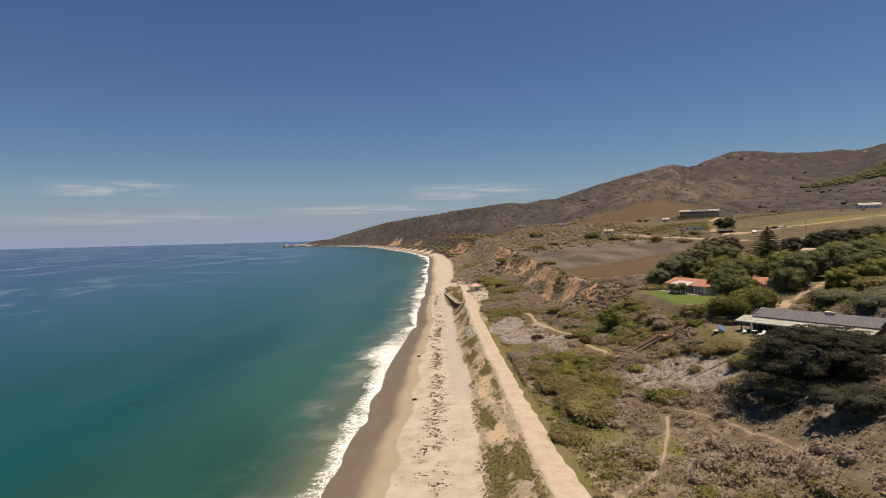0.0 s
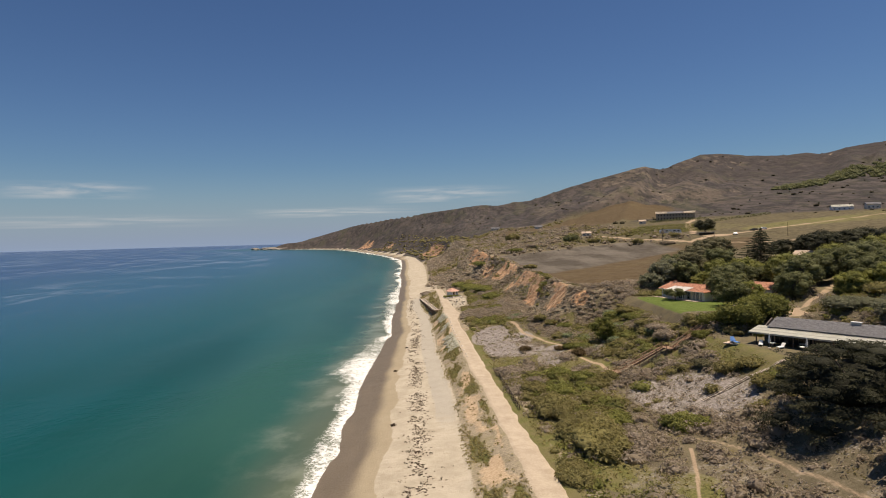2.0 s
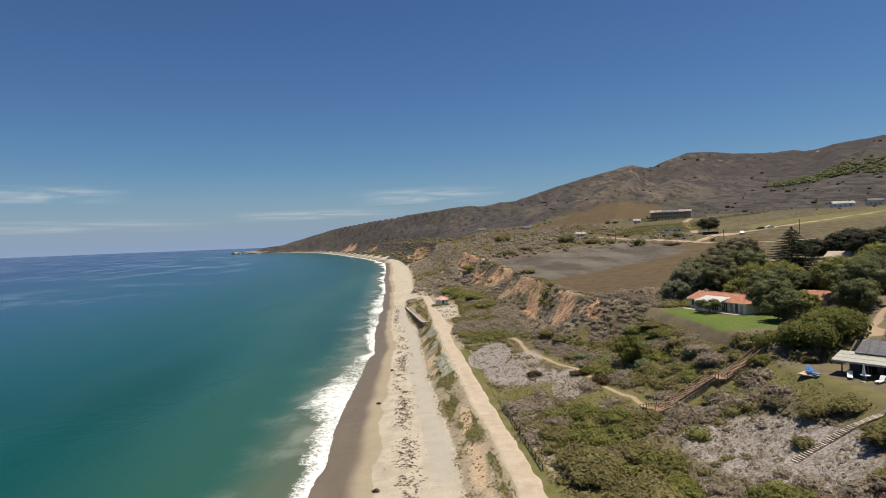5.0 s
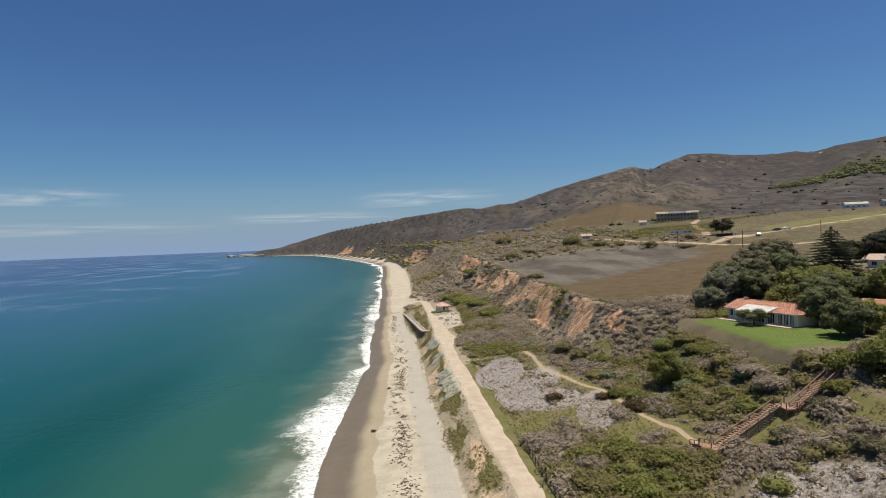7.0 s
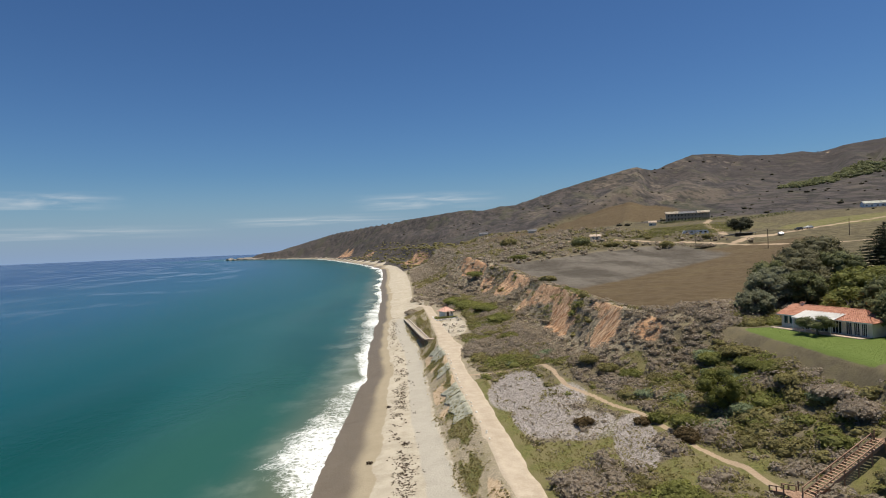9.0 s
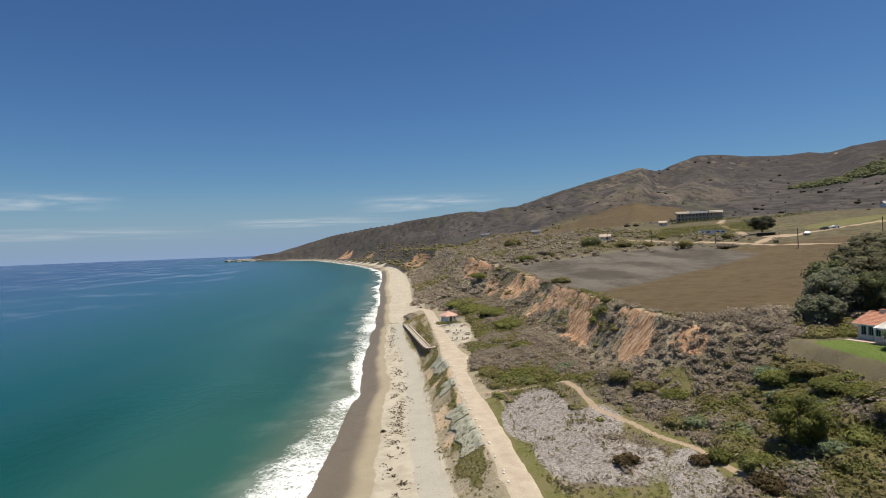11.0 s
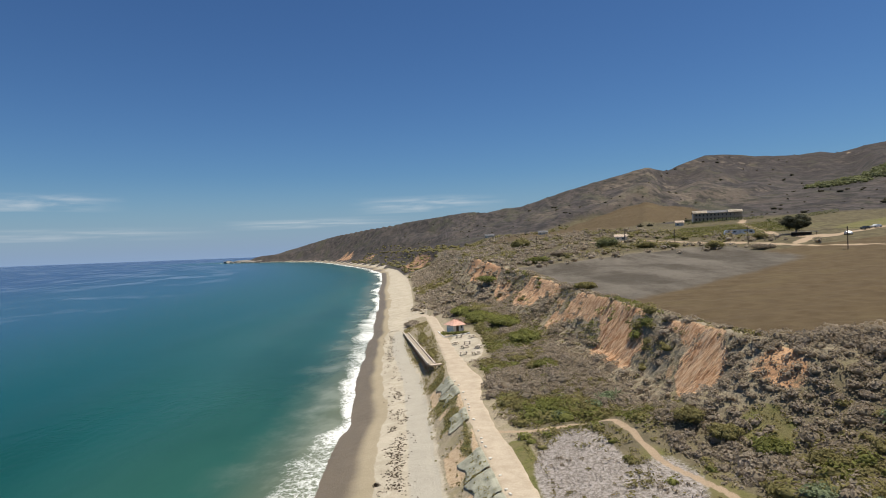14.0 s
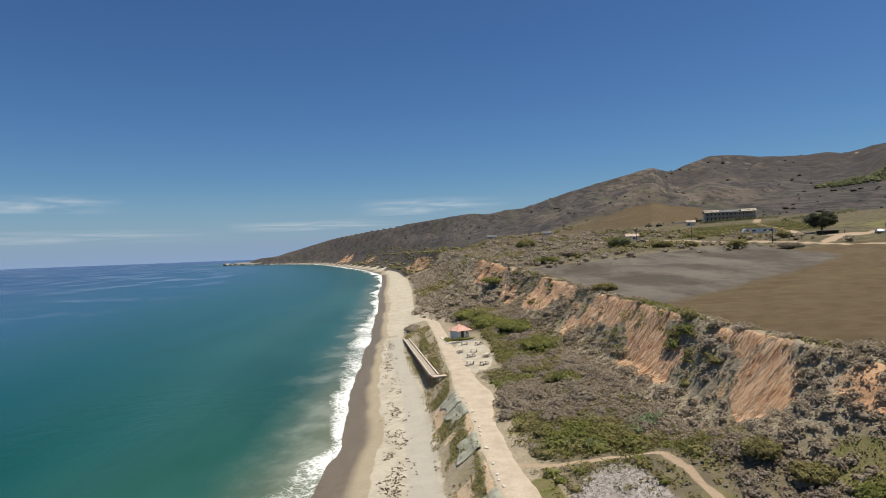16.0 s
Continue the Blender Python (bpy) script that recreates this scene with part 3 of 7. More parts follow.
def zones(x, y):
    sx, tx = shore_x(y), toe_x(y)
    rr, rl = np.interp(y, ROAD_Y, ROAD_R), np.interp(y, ROAD_Y, ROAD_L)
    cx = np.interp(y, CREST_Y, CREST_X)
    sand = 1 - ramp(x, tx - 1.8, tx + 2.6)
    sand = np.maximum(sand, (y > 355) * (y < 385) * (1 - ramp(x, -6, -2)))
    sand = np.maximum(sand, blot(x, y, 5.5, 262, 4.5, 19) * 0.9)
    reach = np.interp(y, [0, 100, 185, 240, 330, 900], [8.6, 9.2, 9.0, 6.6, 6.2, 9.0])
    wet = np.clip(1 - (x - sx) / reach, 0, 1)
    _az = np.degrees(np.arctan2(x + 3.3, y - 128.5))
    far = ramp(np.hypot(x, y - 128) + 170 * ramp(_az, 15, 24) * (1 - blot(x, y, 150, 640, 110, 60, 25)), 570, 680)
    grass = np.maximum.reduce([along(x, y, [(16.5, 66), (13, 110), (11.5, 131), (10, 160), (7.6, 190)], 1.5, 0.9) * 0.9,
                               blot(x, y, 15, 150, 5.5, 5), blot(x, y, 24, 152, 4, 8, -15), along(x, y, TRAIL, 2.0, 1.2) * 0.66 * (1 - ramp(y, 180, 188)),
                               blot(x, y, 47, 127.5, 6, 5) * 0.8, blot(x, y, 51, 119, 2.5, 9), blot(x, y, 35, 141, 3.5, 3.5) * 0.85, blot(x, y, 28, 140.5, 4.5, 4), blot(x, y, 35, 180, 3, 4) * 0.8, blot(x, y, 22, 86, 4, 6) * 0.85, blot(x, y, 29, 80, 3, 5) * 0.7, blot(x, y, 18, 224, 5, 12) * 0.55, blot(x, y, 18, 107, 4, 14) * 0.8, blot(x, y, 52, 110, 4, 14) * 0.55, blot(x, y, 44, 128, 6, 5) * 0.7, 0.16 * (1 - ramp(y, 122, 134)) * ramp(x, 14, 18) * (1 - ramp(x, 56, 64)), 0.22 * ramp(y, 122, 134) * (1 - ramp(y, 172, 182)) * ramp(x, 12, 16) * (1 - ramp(x, 46, 50)),
                               blot(x, y, 230, 390, 60, 22, 25) * 0.7, blot(x, y, 330, 420, 130, 36, 25) * 0.5, blot(x, y, 170, 420, 40, 40) * 0.45])
    turf = ramp(x, tx + 0.3, tx + 1.5) * (1 - ramp(x, rl - 1.2, rl - 0.4)) * (1 - ramp(y, 236, 246)) * ramp(fbm(x * 0.35, y * 0.12, 3, 111), 0.42, 0.56)
    grass = np.maximum(grass, 0.85 * turf)
    lawn = ramp(x, 51.8, 53.2) * (1 - ramp(x, 66, 70)) * ramp(y, 142.5, 145) * (1 - ramp(y, 172, 177))
    w = (x - rr) / np.maximum(cx - rr, 1)
    rib = fbm(x * 0.09, y * 0.09, 3, 51)
    lobes = np.maximum.reduce([blot(x, y, 35.2, 197.0, 3.2, 4.8), blot(x, y, 31.8, 226, 3.1, 7.5, -6), blot(x, y, 27.5, 300, 4, 14) * 0.75])
    broken = ramp(fbm(x * 0.17, y * 0.11, 3, 53), 0.33, 0.5)
    crest = ramp(w + 0.3 * (rib - 0.5), 0.72, 0.84) * (1 - ramp(w, 0.985, 1.03)) * ramp(y, 194, 200) * (1 - ramp(y, 400, 470))
    red = np.maximum(lobes * ramp(w + 0.2 * (rib - 0.5), 0.6, 0.7) * (1 - ramp(w, 0.97, 1.02)), crest * (0.3 + 0.6 * broken))
    red = np.maximum(red, 0.58 * blot(x, y, 40, 186, 2.4, 4.5, 30))
    red = np.maximum(red, ramp(y, 600, 700) * (1 - ramp(y, 1700, 2000)) * ramp(x, tx + 4, tx + 12) * (1 - ramp(x, cx - 6, cx + 2)) * (0.12 + 0.4 * ramp(fbm(x * 0.01, y * 0.006, 3, 77), 0.45, 0.6)))
    peach = ramp(x, tx, tx + 1.5) * (1 - ramp(x, rl - 0.8, rl)) * (0.55 + 0.45 * ramp(y, 165, 178)) * (1 - ramp(y, 236, 246)) * (1 - turf) * (0.3 + 0.7 * ramp(fbm(x * 0.3, y * 0.12, 2, 61), 0.42, 0.6))
    peach = np.maximum.reduce([peach, blot(x, y, 7.5, 92, 1.3, 5) * 0.8, blot(x, y, 5.5, 118, 1.0, 6) * 0.7, blot(x, y, 5.0, 140, 1.0, 7) * 0.7])
    upland = np.maximum(np.maximum(ramp(y, 335, 350) * ramp(x, cx, cx + 5), ramp(x, 80, 105) * ramp(y, 225, 250)), np.maximum(0.85 * blot(x, y, 108, 178, 40, 52), 0.8 * ramp(x, rr + 2, rr + 5) * (1 - ramp(w, 0.6, 0.72) * ramp(y, 178, 190)) * (1 - blot(x, y, 6, 266, 6, 26))))
    cliff = ramp(y, 188, 194) * (1 - ramp(y, 330, 380)) * ramp(w, 0.5, 0.6)
    plateau = ramp(x, cx + 0.5, cx + 4) * ramp(y, 188, 193)
    grey = plateau * np.clip(ramp((y - 245) - (x - 48) * 0.72, -12, 8), 0, 1) * (1 - ramp(y, 335, 350)) * (1 - ramp(x, 100, 125))
    brown = plateau * (1 - ramp(y, 300 + (x - 60) * 0.2, 312 + (x - 60) * 0.2)) * (1 - ramp(x - (y - 195) * 0.75, 66, 74))
    brown = np.maximum(brown, 0.9 * blot(x, y, 150, 640, 110, 60, 25))
    pale = np.maximum.reduce([blot(x, y, 13.5, 180, 5.2, 11, -8), blot(x, y, 15, 165, 4.5, 9) * 0.9, blot(x, y, 19.5, 173, 5.0, 9, -25) * 0.62, blot(x, y, 20, 161, 6, 8) * 0.58, blot(x, y, 25.5, 152, 3, 10, -15), blot(x, y, 40, 110, 8, 14, 20) * 0.58, blot(x, y, 30, 75, 12, 16) * 0.4, blot(x, y, 44, 72, 10, 14) * 0.4])
    trail = np.maximum.reduce([along(x, y, TRAIL, 0.42, 0.36), along(x, y, TRAIL_2, 0.3, 0.3) * 0.75, along(x, y, TRAIL_3, 0.5, 0.6) * 0.62, along(x, y, FAR_LANE, 2.3, 1.6) * 0.8, along(x, y, DRIVE, 2.2, 1.2) * 0.85, along(x, y, DRIVE_2, 2.2, 1.5) * 0.85, along(x, y, DRIVE_3, 0.9, 0.6) * 0.7, blot(x, y, 71, 133.5, 3, 2.2) * 0.8, blot(x, y, 152, 348, 8, 5) * 0.8])
    trail = np.maximum(trail, along(x, y, [(640, 1000), (700, 1120), (720, 1180)], 3.5, 3) * 0.62)
    az = np.degrees(np.arctan2(x + 3.3, y - 128.5))
    rear = ramp(az, 20.5, 23.5) * ramp(np.hypot(x, y - 128), 820, 1020)
    dd = np.hypot(x + 3.3, y - 128.5)
    rocky = np.maximum.reduce([blot(az, dd, 19.5, 800, 4.5, 190), blot(az, dd, 26.5, 720, 4.5, 130) * 0.95, blot(az, dd, 12.5, 840, 2.0, 110) * 0.8, blot(az, dd, 27, 1080, 3.0, 70) * 0.7])
    bare = ramp(x, tx - 4.6, tx - 3.4) * (1 - ramp(x, tx - 0.6, tx + 0.4)) * ramp(y, 95, 140) * (1 - ramp(y, 300, 350))
    return sand, wet, grass, red, brown, pale, trail, grey, far, peach, upland, cliff, lawn, rear, rocky, bare


XS = lines((-4950, -800, 180), (-800, -60, 20), (-60, -24, 2), (-24, 0, 0.9), (0, 12, 0.8), (12, 28, 0.5), (28, 42, 0.36), (42, 90, 1.0), (90, 220, 2.4), (220, 800, 12), (800, 1800, 25), (1800, 4950, 150))
YS = lines((-4950, -200, 200), (-200, 50, 10), (50, 120, 1.1), (120, 182, 0.7), (182, 244, 0.36), (244, 270, 0.65), (270, 340, 1.3), (340, 450, 2.2), (450, 700, 5), (700, 2500, 16), (2500, 4950, 120))
ground, gco = sheet("ground", XS, YS, ground_z, GROUND)
_z = zones(gco[:, 0], gco[:, 1])
colour_layer(ground.data, "zone_a", _z[0], _z[1], _z[2])
colour_layer(ground.data, "zone_b", _z[3], _z[4], _z[5])
colour_layer(ground.data, "zone_c", _z[6], _z[7], _z[8])
colour_layer(ground.data, "zone_d", _z[9], _z[10], _z[11])
colour_layer(ground.data, "zone_e", _z[12], _z[13], _z[14])
colour_layer(ground.data, "zone_f", _z[15], _z[15], _z[15])
tagged(ground, "sandy beach, scrubby bluff, bare fields and dry brown hills", "ground", kind="structure")

SEA_XS = lines((-4950, -800, 120), (-800, -100, 14), (-100, 10, 1.6), (10, 400, 80))
SEA_YS = lines((-4950, -200, 200), (-200, 60, 10), (60, 460, 2.0), (460, 900, 8), (900, 2500, 20), (2500, 4950, 100))


def sea_z(x, y):
    off = shore_x(y) - x
    swell = 0.3 * np.sin(off * 0.19 + 1.6 * fbm(y * 0.012, x * 0.01, 2, 71) * 3) * np.exp(-off / 70.0) * ramp(off, 3, 14)
    crest = 0.3 * np.exp(-((off - 4.5 + 7 * (fbm(y * 0.045, 3.0 + 0 * y, 2, 72) - 0.5)) / 1.9) ** 2)
    return 0.3 + np.where(y < 900, swell + crest, 0)


sea, sco = sheet("water", SEA_XS, SEA_YS, sea_z, SEA)
_off = sea.data.attributes.new("offshore", "FLOAT", "POINT")
_wide = sea.data.attributes.new("surf", "FLOAT", "POINT")
_sy = sco[:, 1]
_wide.data.foreach_set("value", (np.interp(_sy, [0, 77, 150, 200, 222, 250, 290, 400, 900, 2500], [6.5, 6.0, 5.6, 5.0, 3.4, 4.2, 3.8, 3.6, 5.5, 9.0]) * (0.45 + 1.3 * ramp(fbm(_sy * 0.035, 0 * _sy, 3, 73), 0.2, 0.8))).astype(np.float32))
_off.data.foreach_set("value", (shore_x(sco[:, 1]) - sco[:, 0]).astype(np.float32))
tagged(sea, "green and blue sea with white foam along the beach", "sea", kind="structure")


def ribbon(name, ys, left, right, z, material, cols=6, label="", category=""):
    """A strip of ground between two lines, with thickness."""
    t = np.linspace(0, 1, cols)
    lx, rx = left(ys), right(ys)
    gx = lx[:, None] * (1 - t) + rx[:, None] * t
    gy = np.repeat(ys[:, None], cols, 1)
    gz = z(gx, gy)
    co = np.stack([gx, gy, gz], -1)
    low = co[:, [0, -1]].copy()
    low[..., 2] -= 0.35
    low[:, 0, 0] -= 0.7
    low[:, 1, 0] += 0.5
    co = np.concatenate([low[:, :1], co, low[:, 1:]], 1)
    n, c = co.shape[:2]
    i = (np.arange(n - 1)[:, None] * c + np.arange(c - 1)[None, :]).ravel()
    me = bpy.data.meshes.new(name)
    fill_mesh(me, co.reshape(-1, 3), np.stack([i, i + 1, i + c + 1, i + c], 1))
    me.materials.append(material)
    return tagged(new(name, me), label, category, kind="structure")


_ys = np.arange(-60, 371, 0.8)
ribbon("track", _ys, lambda y: np.interp(y, ROAD_Y, ROAD_L) + 0.5 * (fbm(y * 0.4, 0 * y, 3, 81) - 0.5), lambda y: np.interp(y, ROAD_Y, ROAD_R) + 0.9 * (fbm(y * 0.35, 5 + 0 * y, 3, 82) - 0.5),
       lambda x, y: road_z(y) + 0.06 * (fbm(x * 0.8, y * 0.5, 3, 83) - 0.5), TRACK, 8, "pale sandy unpaved track above the beach", "track")


# ---- plants ----
def unit(v):
    return v / np.maximum(np.linalg.norm(v, axis=-1, keepdims=True), 1e-9)


class Leaves:
    """Gathers many small leaf tufts for one mesh."""

    def __init__(self, seed):
        self.rng = np.random.default_rng(seed)
        self.c, self.n, self.s, self.t = [], [], [], []
        self.dc, self.dr, self.dt = [], [], []

    def core(self, centre, radii, tint, scale=0.84):
        """Solid lumps under the tufts."""
        centre = np.atleast_2d(centre).astype(float)
        self.dc.append(centre)
        self.dr.append(np.atleast_2d(radii).astype(float) * scale * np.array([0.8, 0.8, 0.66]))
        self.dt.append(np.broadcast_to(tint, len(centre)))
        return self

    def clump(self, centre, radii, count, size, tint=None, hollow=0.62, up=0.25, core=0.0):
        """Tufts over a lumpy ellipsoid. centre, radii: (k, 3) arrays; count for each."""
        r = self.rng
        centre, radii = np.atleast_2d(centre).astype(float), np.atleast_2d(radii).astype(float)
        k = len(centre)
        d = unit(r.normal(size=(k, count, 3)) + np.array([0, 0, up]))
        lump = 0.82 + 0.36 * vnoise(d[..., 0] * 2.3 + centre[:, None, 0] * 3.1, d[..., 1] * 2.3 + d[..., 2] * 1.7 + centre[:, None, 1] * 2.7, 5)
        reach = (hollow + (1 - hollow) * r.random((k, count)) ** 0.5) * lump
        self.c.append((centre[:, None] + d * radii[:, None] * reach[..., None]).reshape(-1, 3))
        self.n.append(unit(d + 0.45 * r.normal(size=d.shape) + np.array([0, 0, 0.45])).reshape(-1, 3))
        size = np.broadcast_to(np.asarray(size, float).reshape(-1, 1), (k, 1))
        self.s.append((size * (0.55 + 0.9 * r.random((k, count)))).ravel())
        tint = r.random(k) if tint is None else np.broadcast_to(tint, k)
        if core:
            self.core(centre, radii, tint, core)
        self.t.append(np.repeat(tint, count))
        return self

    def mesh(self, name, material):
        r = self.rng
        c, n, s, t = np.concatenate(self.c), np.concatenate(self.n), np.concatenate(self.s)[:, None], np.concatenate(self.t)
        a = unit(np.cross(n, r.normal(size=n.shape)))
        b = np.cross(n, a)
        bend = n * s * 0.25
        co = np.stack([c + a * s, c + b * s * 0.55 + bend, c - a * s, c - b * s * 0.55 + bend], 1).reshape(-1, 3)
        faces, tint, smooth = np.arange(len(co)).reshape(-1, 4), np.repeat(t, 4), np.zeros(len(c), bool)
        if self.dc:
            seg, rings = 9, 5
            dc, dr, dt = np.concatenate(self.dc), np.concatenate(self.dr), np.concatenate(self.dt)
            lat = np.array([-0.75, -0.25, 0.25, 0.75, 1.0])[:rings] * math.pi / 2 * 0.985
            a = np.arange(seg) * 2 * math.pi / seg
            ball = np.stack([np.cos(lat)[:, None] * np.cos(a), np.cos(lat)[:, None] * np.sin(a), np.sin(lat)[:, None] + 0 * a], -1).reshape(-1, 3)
            lump = 0.72 + 0.56 * vnoise(ball[None, :, 0] * 2.1 + dc[:, None, 0] * 3.1, ball[None, :, 1] * 2.1 + ball[None, :, 2] * 1.3 + dc[:, None, 1] * 2.7, 7)
            dco = dc[:, None] + ball[None] * dr[:, None] * lump[..., None]
            i = np.array([[j * seg + k, j * seg + (k + 1) % seg, (j + 1) * seg + (k + 1) % seg, (j + 1) * seg + k] for j in range(rings - 1) for k in range(seg)])
            dfaces = (i[None] + (np.arange(len(dc)) * len(ball))[:, None, None] + len(co)).reshape(-1, 4)
            tint = np.concatenate([tint, np.repeat(dt, len(ball))])
            co, faces = np.concatenate([co, dco.reshape(-1, 3)]), np.concatenate([faces, dfaces])
            smooth = np.concatenate([smooth, np.ones(len(dfaces), bool)])
        me = bpy.data.meshes.new(name)
        fill_mesh(me, co, faces)
        me.polygons.foreach_set("use_smooth", smooth)
        me.attributes.new("tint", "FLOAT", "POINT").data.foreach_set("value", tint.astype(np.float32))
        me.materials.append(material)
        return me


LEAF_SAGE = foliage("sage_leaves", (0.26, 0.215, 0.168), (0.6, 0.51, 0.415), (0.27, 0.22, 0.13), 0.45, 0.85)
LEAF_OLIVE = foliage("olive_leaves", (0.155, 0.138, 0.055), (0.445, 0.4, 0.163), (0.21, 0.175, 0.085), 0.45, 0.8)
LEAF_GREEN = foliage("green_leaves", (0.11, 0.12, 0.033), (0.37, 0.37, 0.11))
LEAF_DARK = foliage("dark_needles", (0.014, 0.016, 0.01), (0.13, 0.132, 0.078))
LEAF_GROVE = foliage("grove_leaves", (0.075, 0.085, 0.04), (0.27, 0.28, 0.125))
LEAF_NEEDLE = foliage("conifer_needles", (0.03, 0.038, 0.022), (0.13, 0.14, 0.075))
LEAF_GREYGREEN = foliage("grey_green_leaves", (0.12, 0.125, 0.075), (0.34, 0.34, 0.22))
LEAF_BROWNISH = foliage("brownish_pine_leaves", (0.085, 0.08, 0.045), (0.27, 0.25, 0.14))
LEAF_FRESH = foliage("fresh_leaves", (0.1, 0.11, 0.026), (0.29, 0.29, 0.08))
LEAF_PALE = foliage("pale_dry_flowers", (0.26, 0.228, 0.205), (0.59, 0.54, 0.52), (0.3, 0.25, 0.17), 0.3, 0.9)
LEAF_RUST = foliage("rusty_flower_heads", (0.1, 0.075, 0.035), (0.24, 0.165, 0.085), None, 0, 0.85)
LEAF_AGAVE = foliage("agave_blades", (0.15, 0.19, 0.1), (0.4, 0.45, 0.27))
LEAF_GRASS = foliage("bank_grass", (0.16, 0.14, 0.05), (0.38, 0.34, 0.13), (0.32, 0.24, 0.13), 0.55, 0.85)
LEAF_LAWN = foliage("lawn_blades", (0.09, 0.135, 0.028), (0.13, 0.18, 0.045))
LEAF_HILL = foliage("hill_brush_leaves", (0.06, 0.057, 0.036), (0.14, 0.125, 0.08), None, 0, 0.85)
KELP = foliage("dried_kelp", (0.03, 0.02, 0.012), (0.12, 0.075, 0.045), None, 0, 0.7)
BARK = surface("bark", (0.07, 0.055, 0.042), (0.18, 0.15, 0.12), 3.0, 0.95, 0, 0.8, 0.05, (1, 1, 0.2))

RED_HOUSE, GREY_HOUSE = pose(59.5, 174.5, 16.95, rz=-70.0), pose(56.3, 119.8, 14.12, rz=-53.0)
STAIR_A, STAIR_B, STAIR_C = (34.4, 130.2), (44.9, 133.3), (53.0, 134.8)


def open_ground(x, y):
    """How freely scrub may grow there: 0 on track, sand, lawns, buildings; 1 in the brush."""
    rr = np.interp(y, ROAD_Y, ROAD_R)
    f = ramp(x, rr + 0.6, rr + 2.2)
    f = np.where(y > 372, ramp(x, toe_x(y) + 1, toe_x(y) + 5), f)
    f = f * (1 - along(x, y, TRAIL, 1.15, 0.4)) * (1 - along(x, y, TRAIL_2, 0.9, 0.3)) * (1 - along(x, y, TRAIL_3, 0.9, 0.4))
    f = f * (1 - along(x, y, FAR_LANE, 4.2, 0.8)) * (1 - along(x, y, DRIVE_3, 2.2, 0.5)) * (1 - along(x, y, DRIVE, 4, 1)) * (1 - along(x, y, DRIVE_2, 4, 1))
    lawn = (x > 50.5) * (x < 72) * (y > 141.5) * (y < 177)
    patio = (x > 52) * (x < 76) * (y > 97) * (y < 127)
    yard = (x < 10.5) * (y > 243) * (y < 294)
    steps = along(x, y, [STAIR_A, STAIR_B, STAIR_C], 1.5, 0.3)
    steps = np.maximum(steps, along(x, y, [(40.6, 105.4), (48.4, 106.5), (53.4, 105.4)], 1.2, 0.3))
    return f * (1 - lawn) * (1 - patio) * (1 - yard) * (1 - steps)


def strew(seed, x0, x1, y0, y1, step):
    r = np.random.default_rng(seed)
    gx, gy = np.meshgrid(np.arange(x0, x1, step), np.arange(y0, y1, step))
    x, y = gx.ravel() + r.uniform(-0.5, 0.5, gx.size) * step, gy.ravel() + r.uniform(-0.5, 0.5, gx.size) * step
    return x, y, r


def stuff(name, leaves, material, label, category):
    return tagged(new(name, leaves.mesh(name, material)), label, category, kind="stuff")


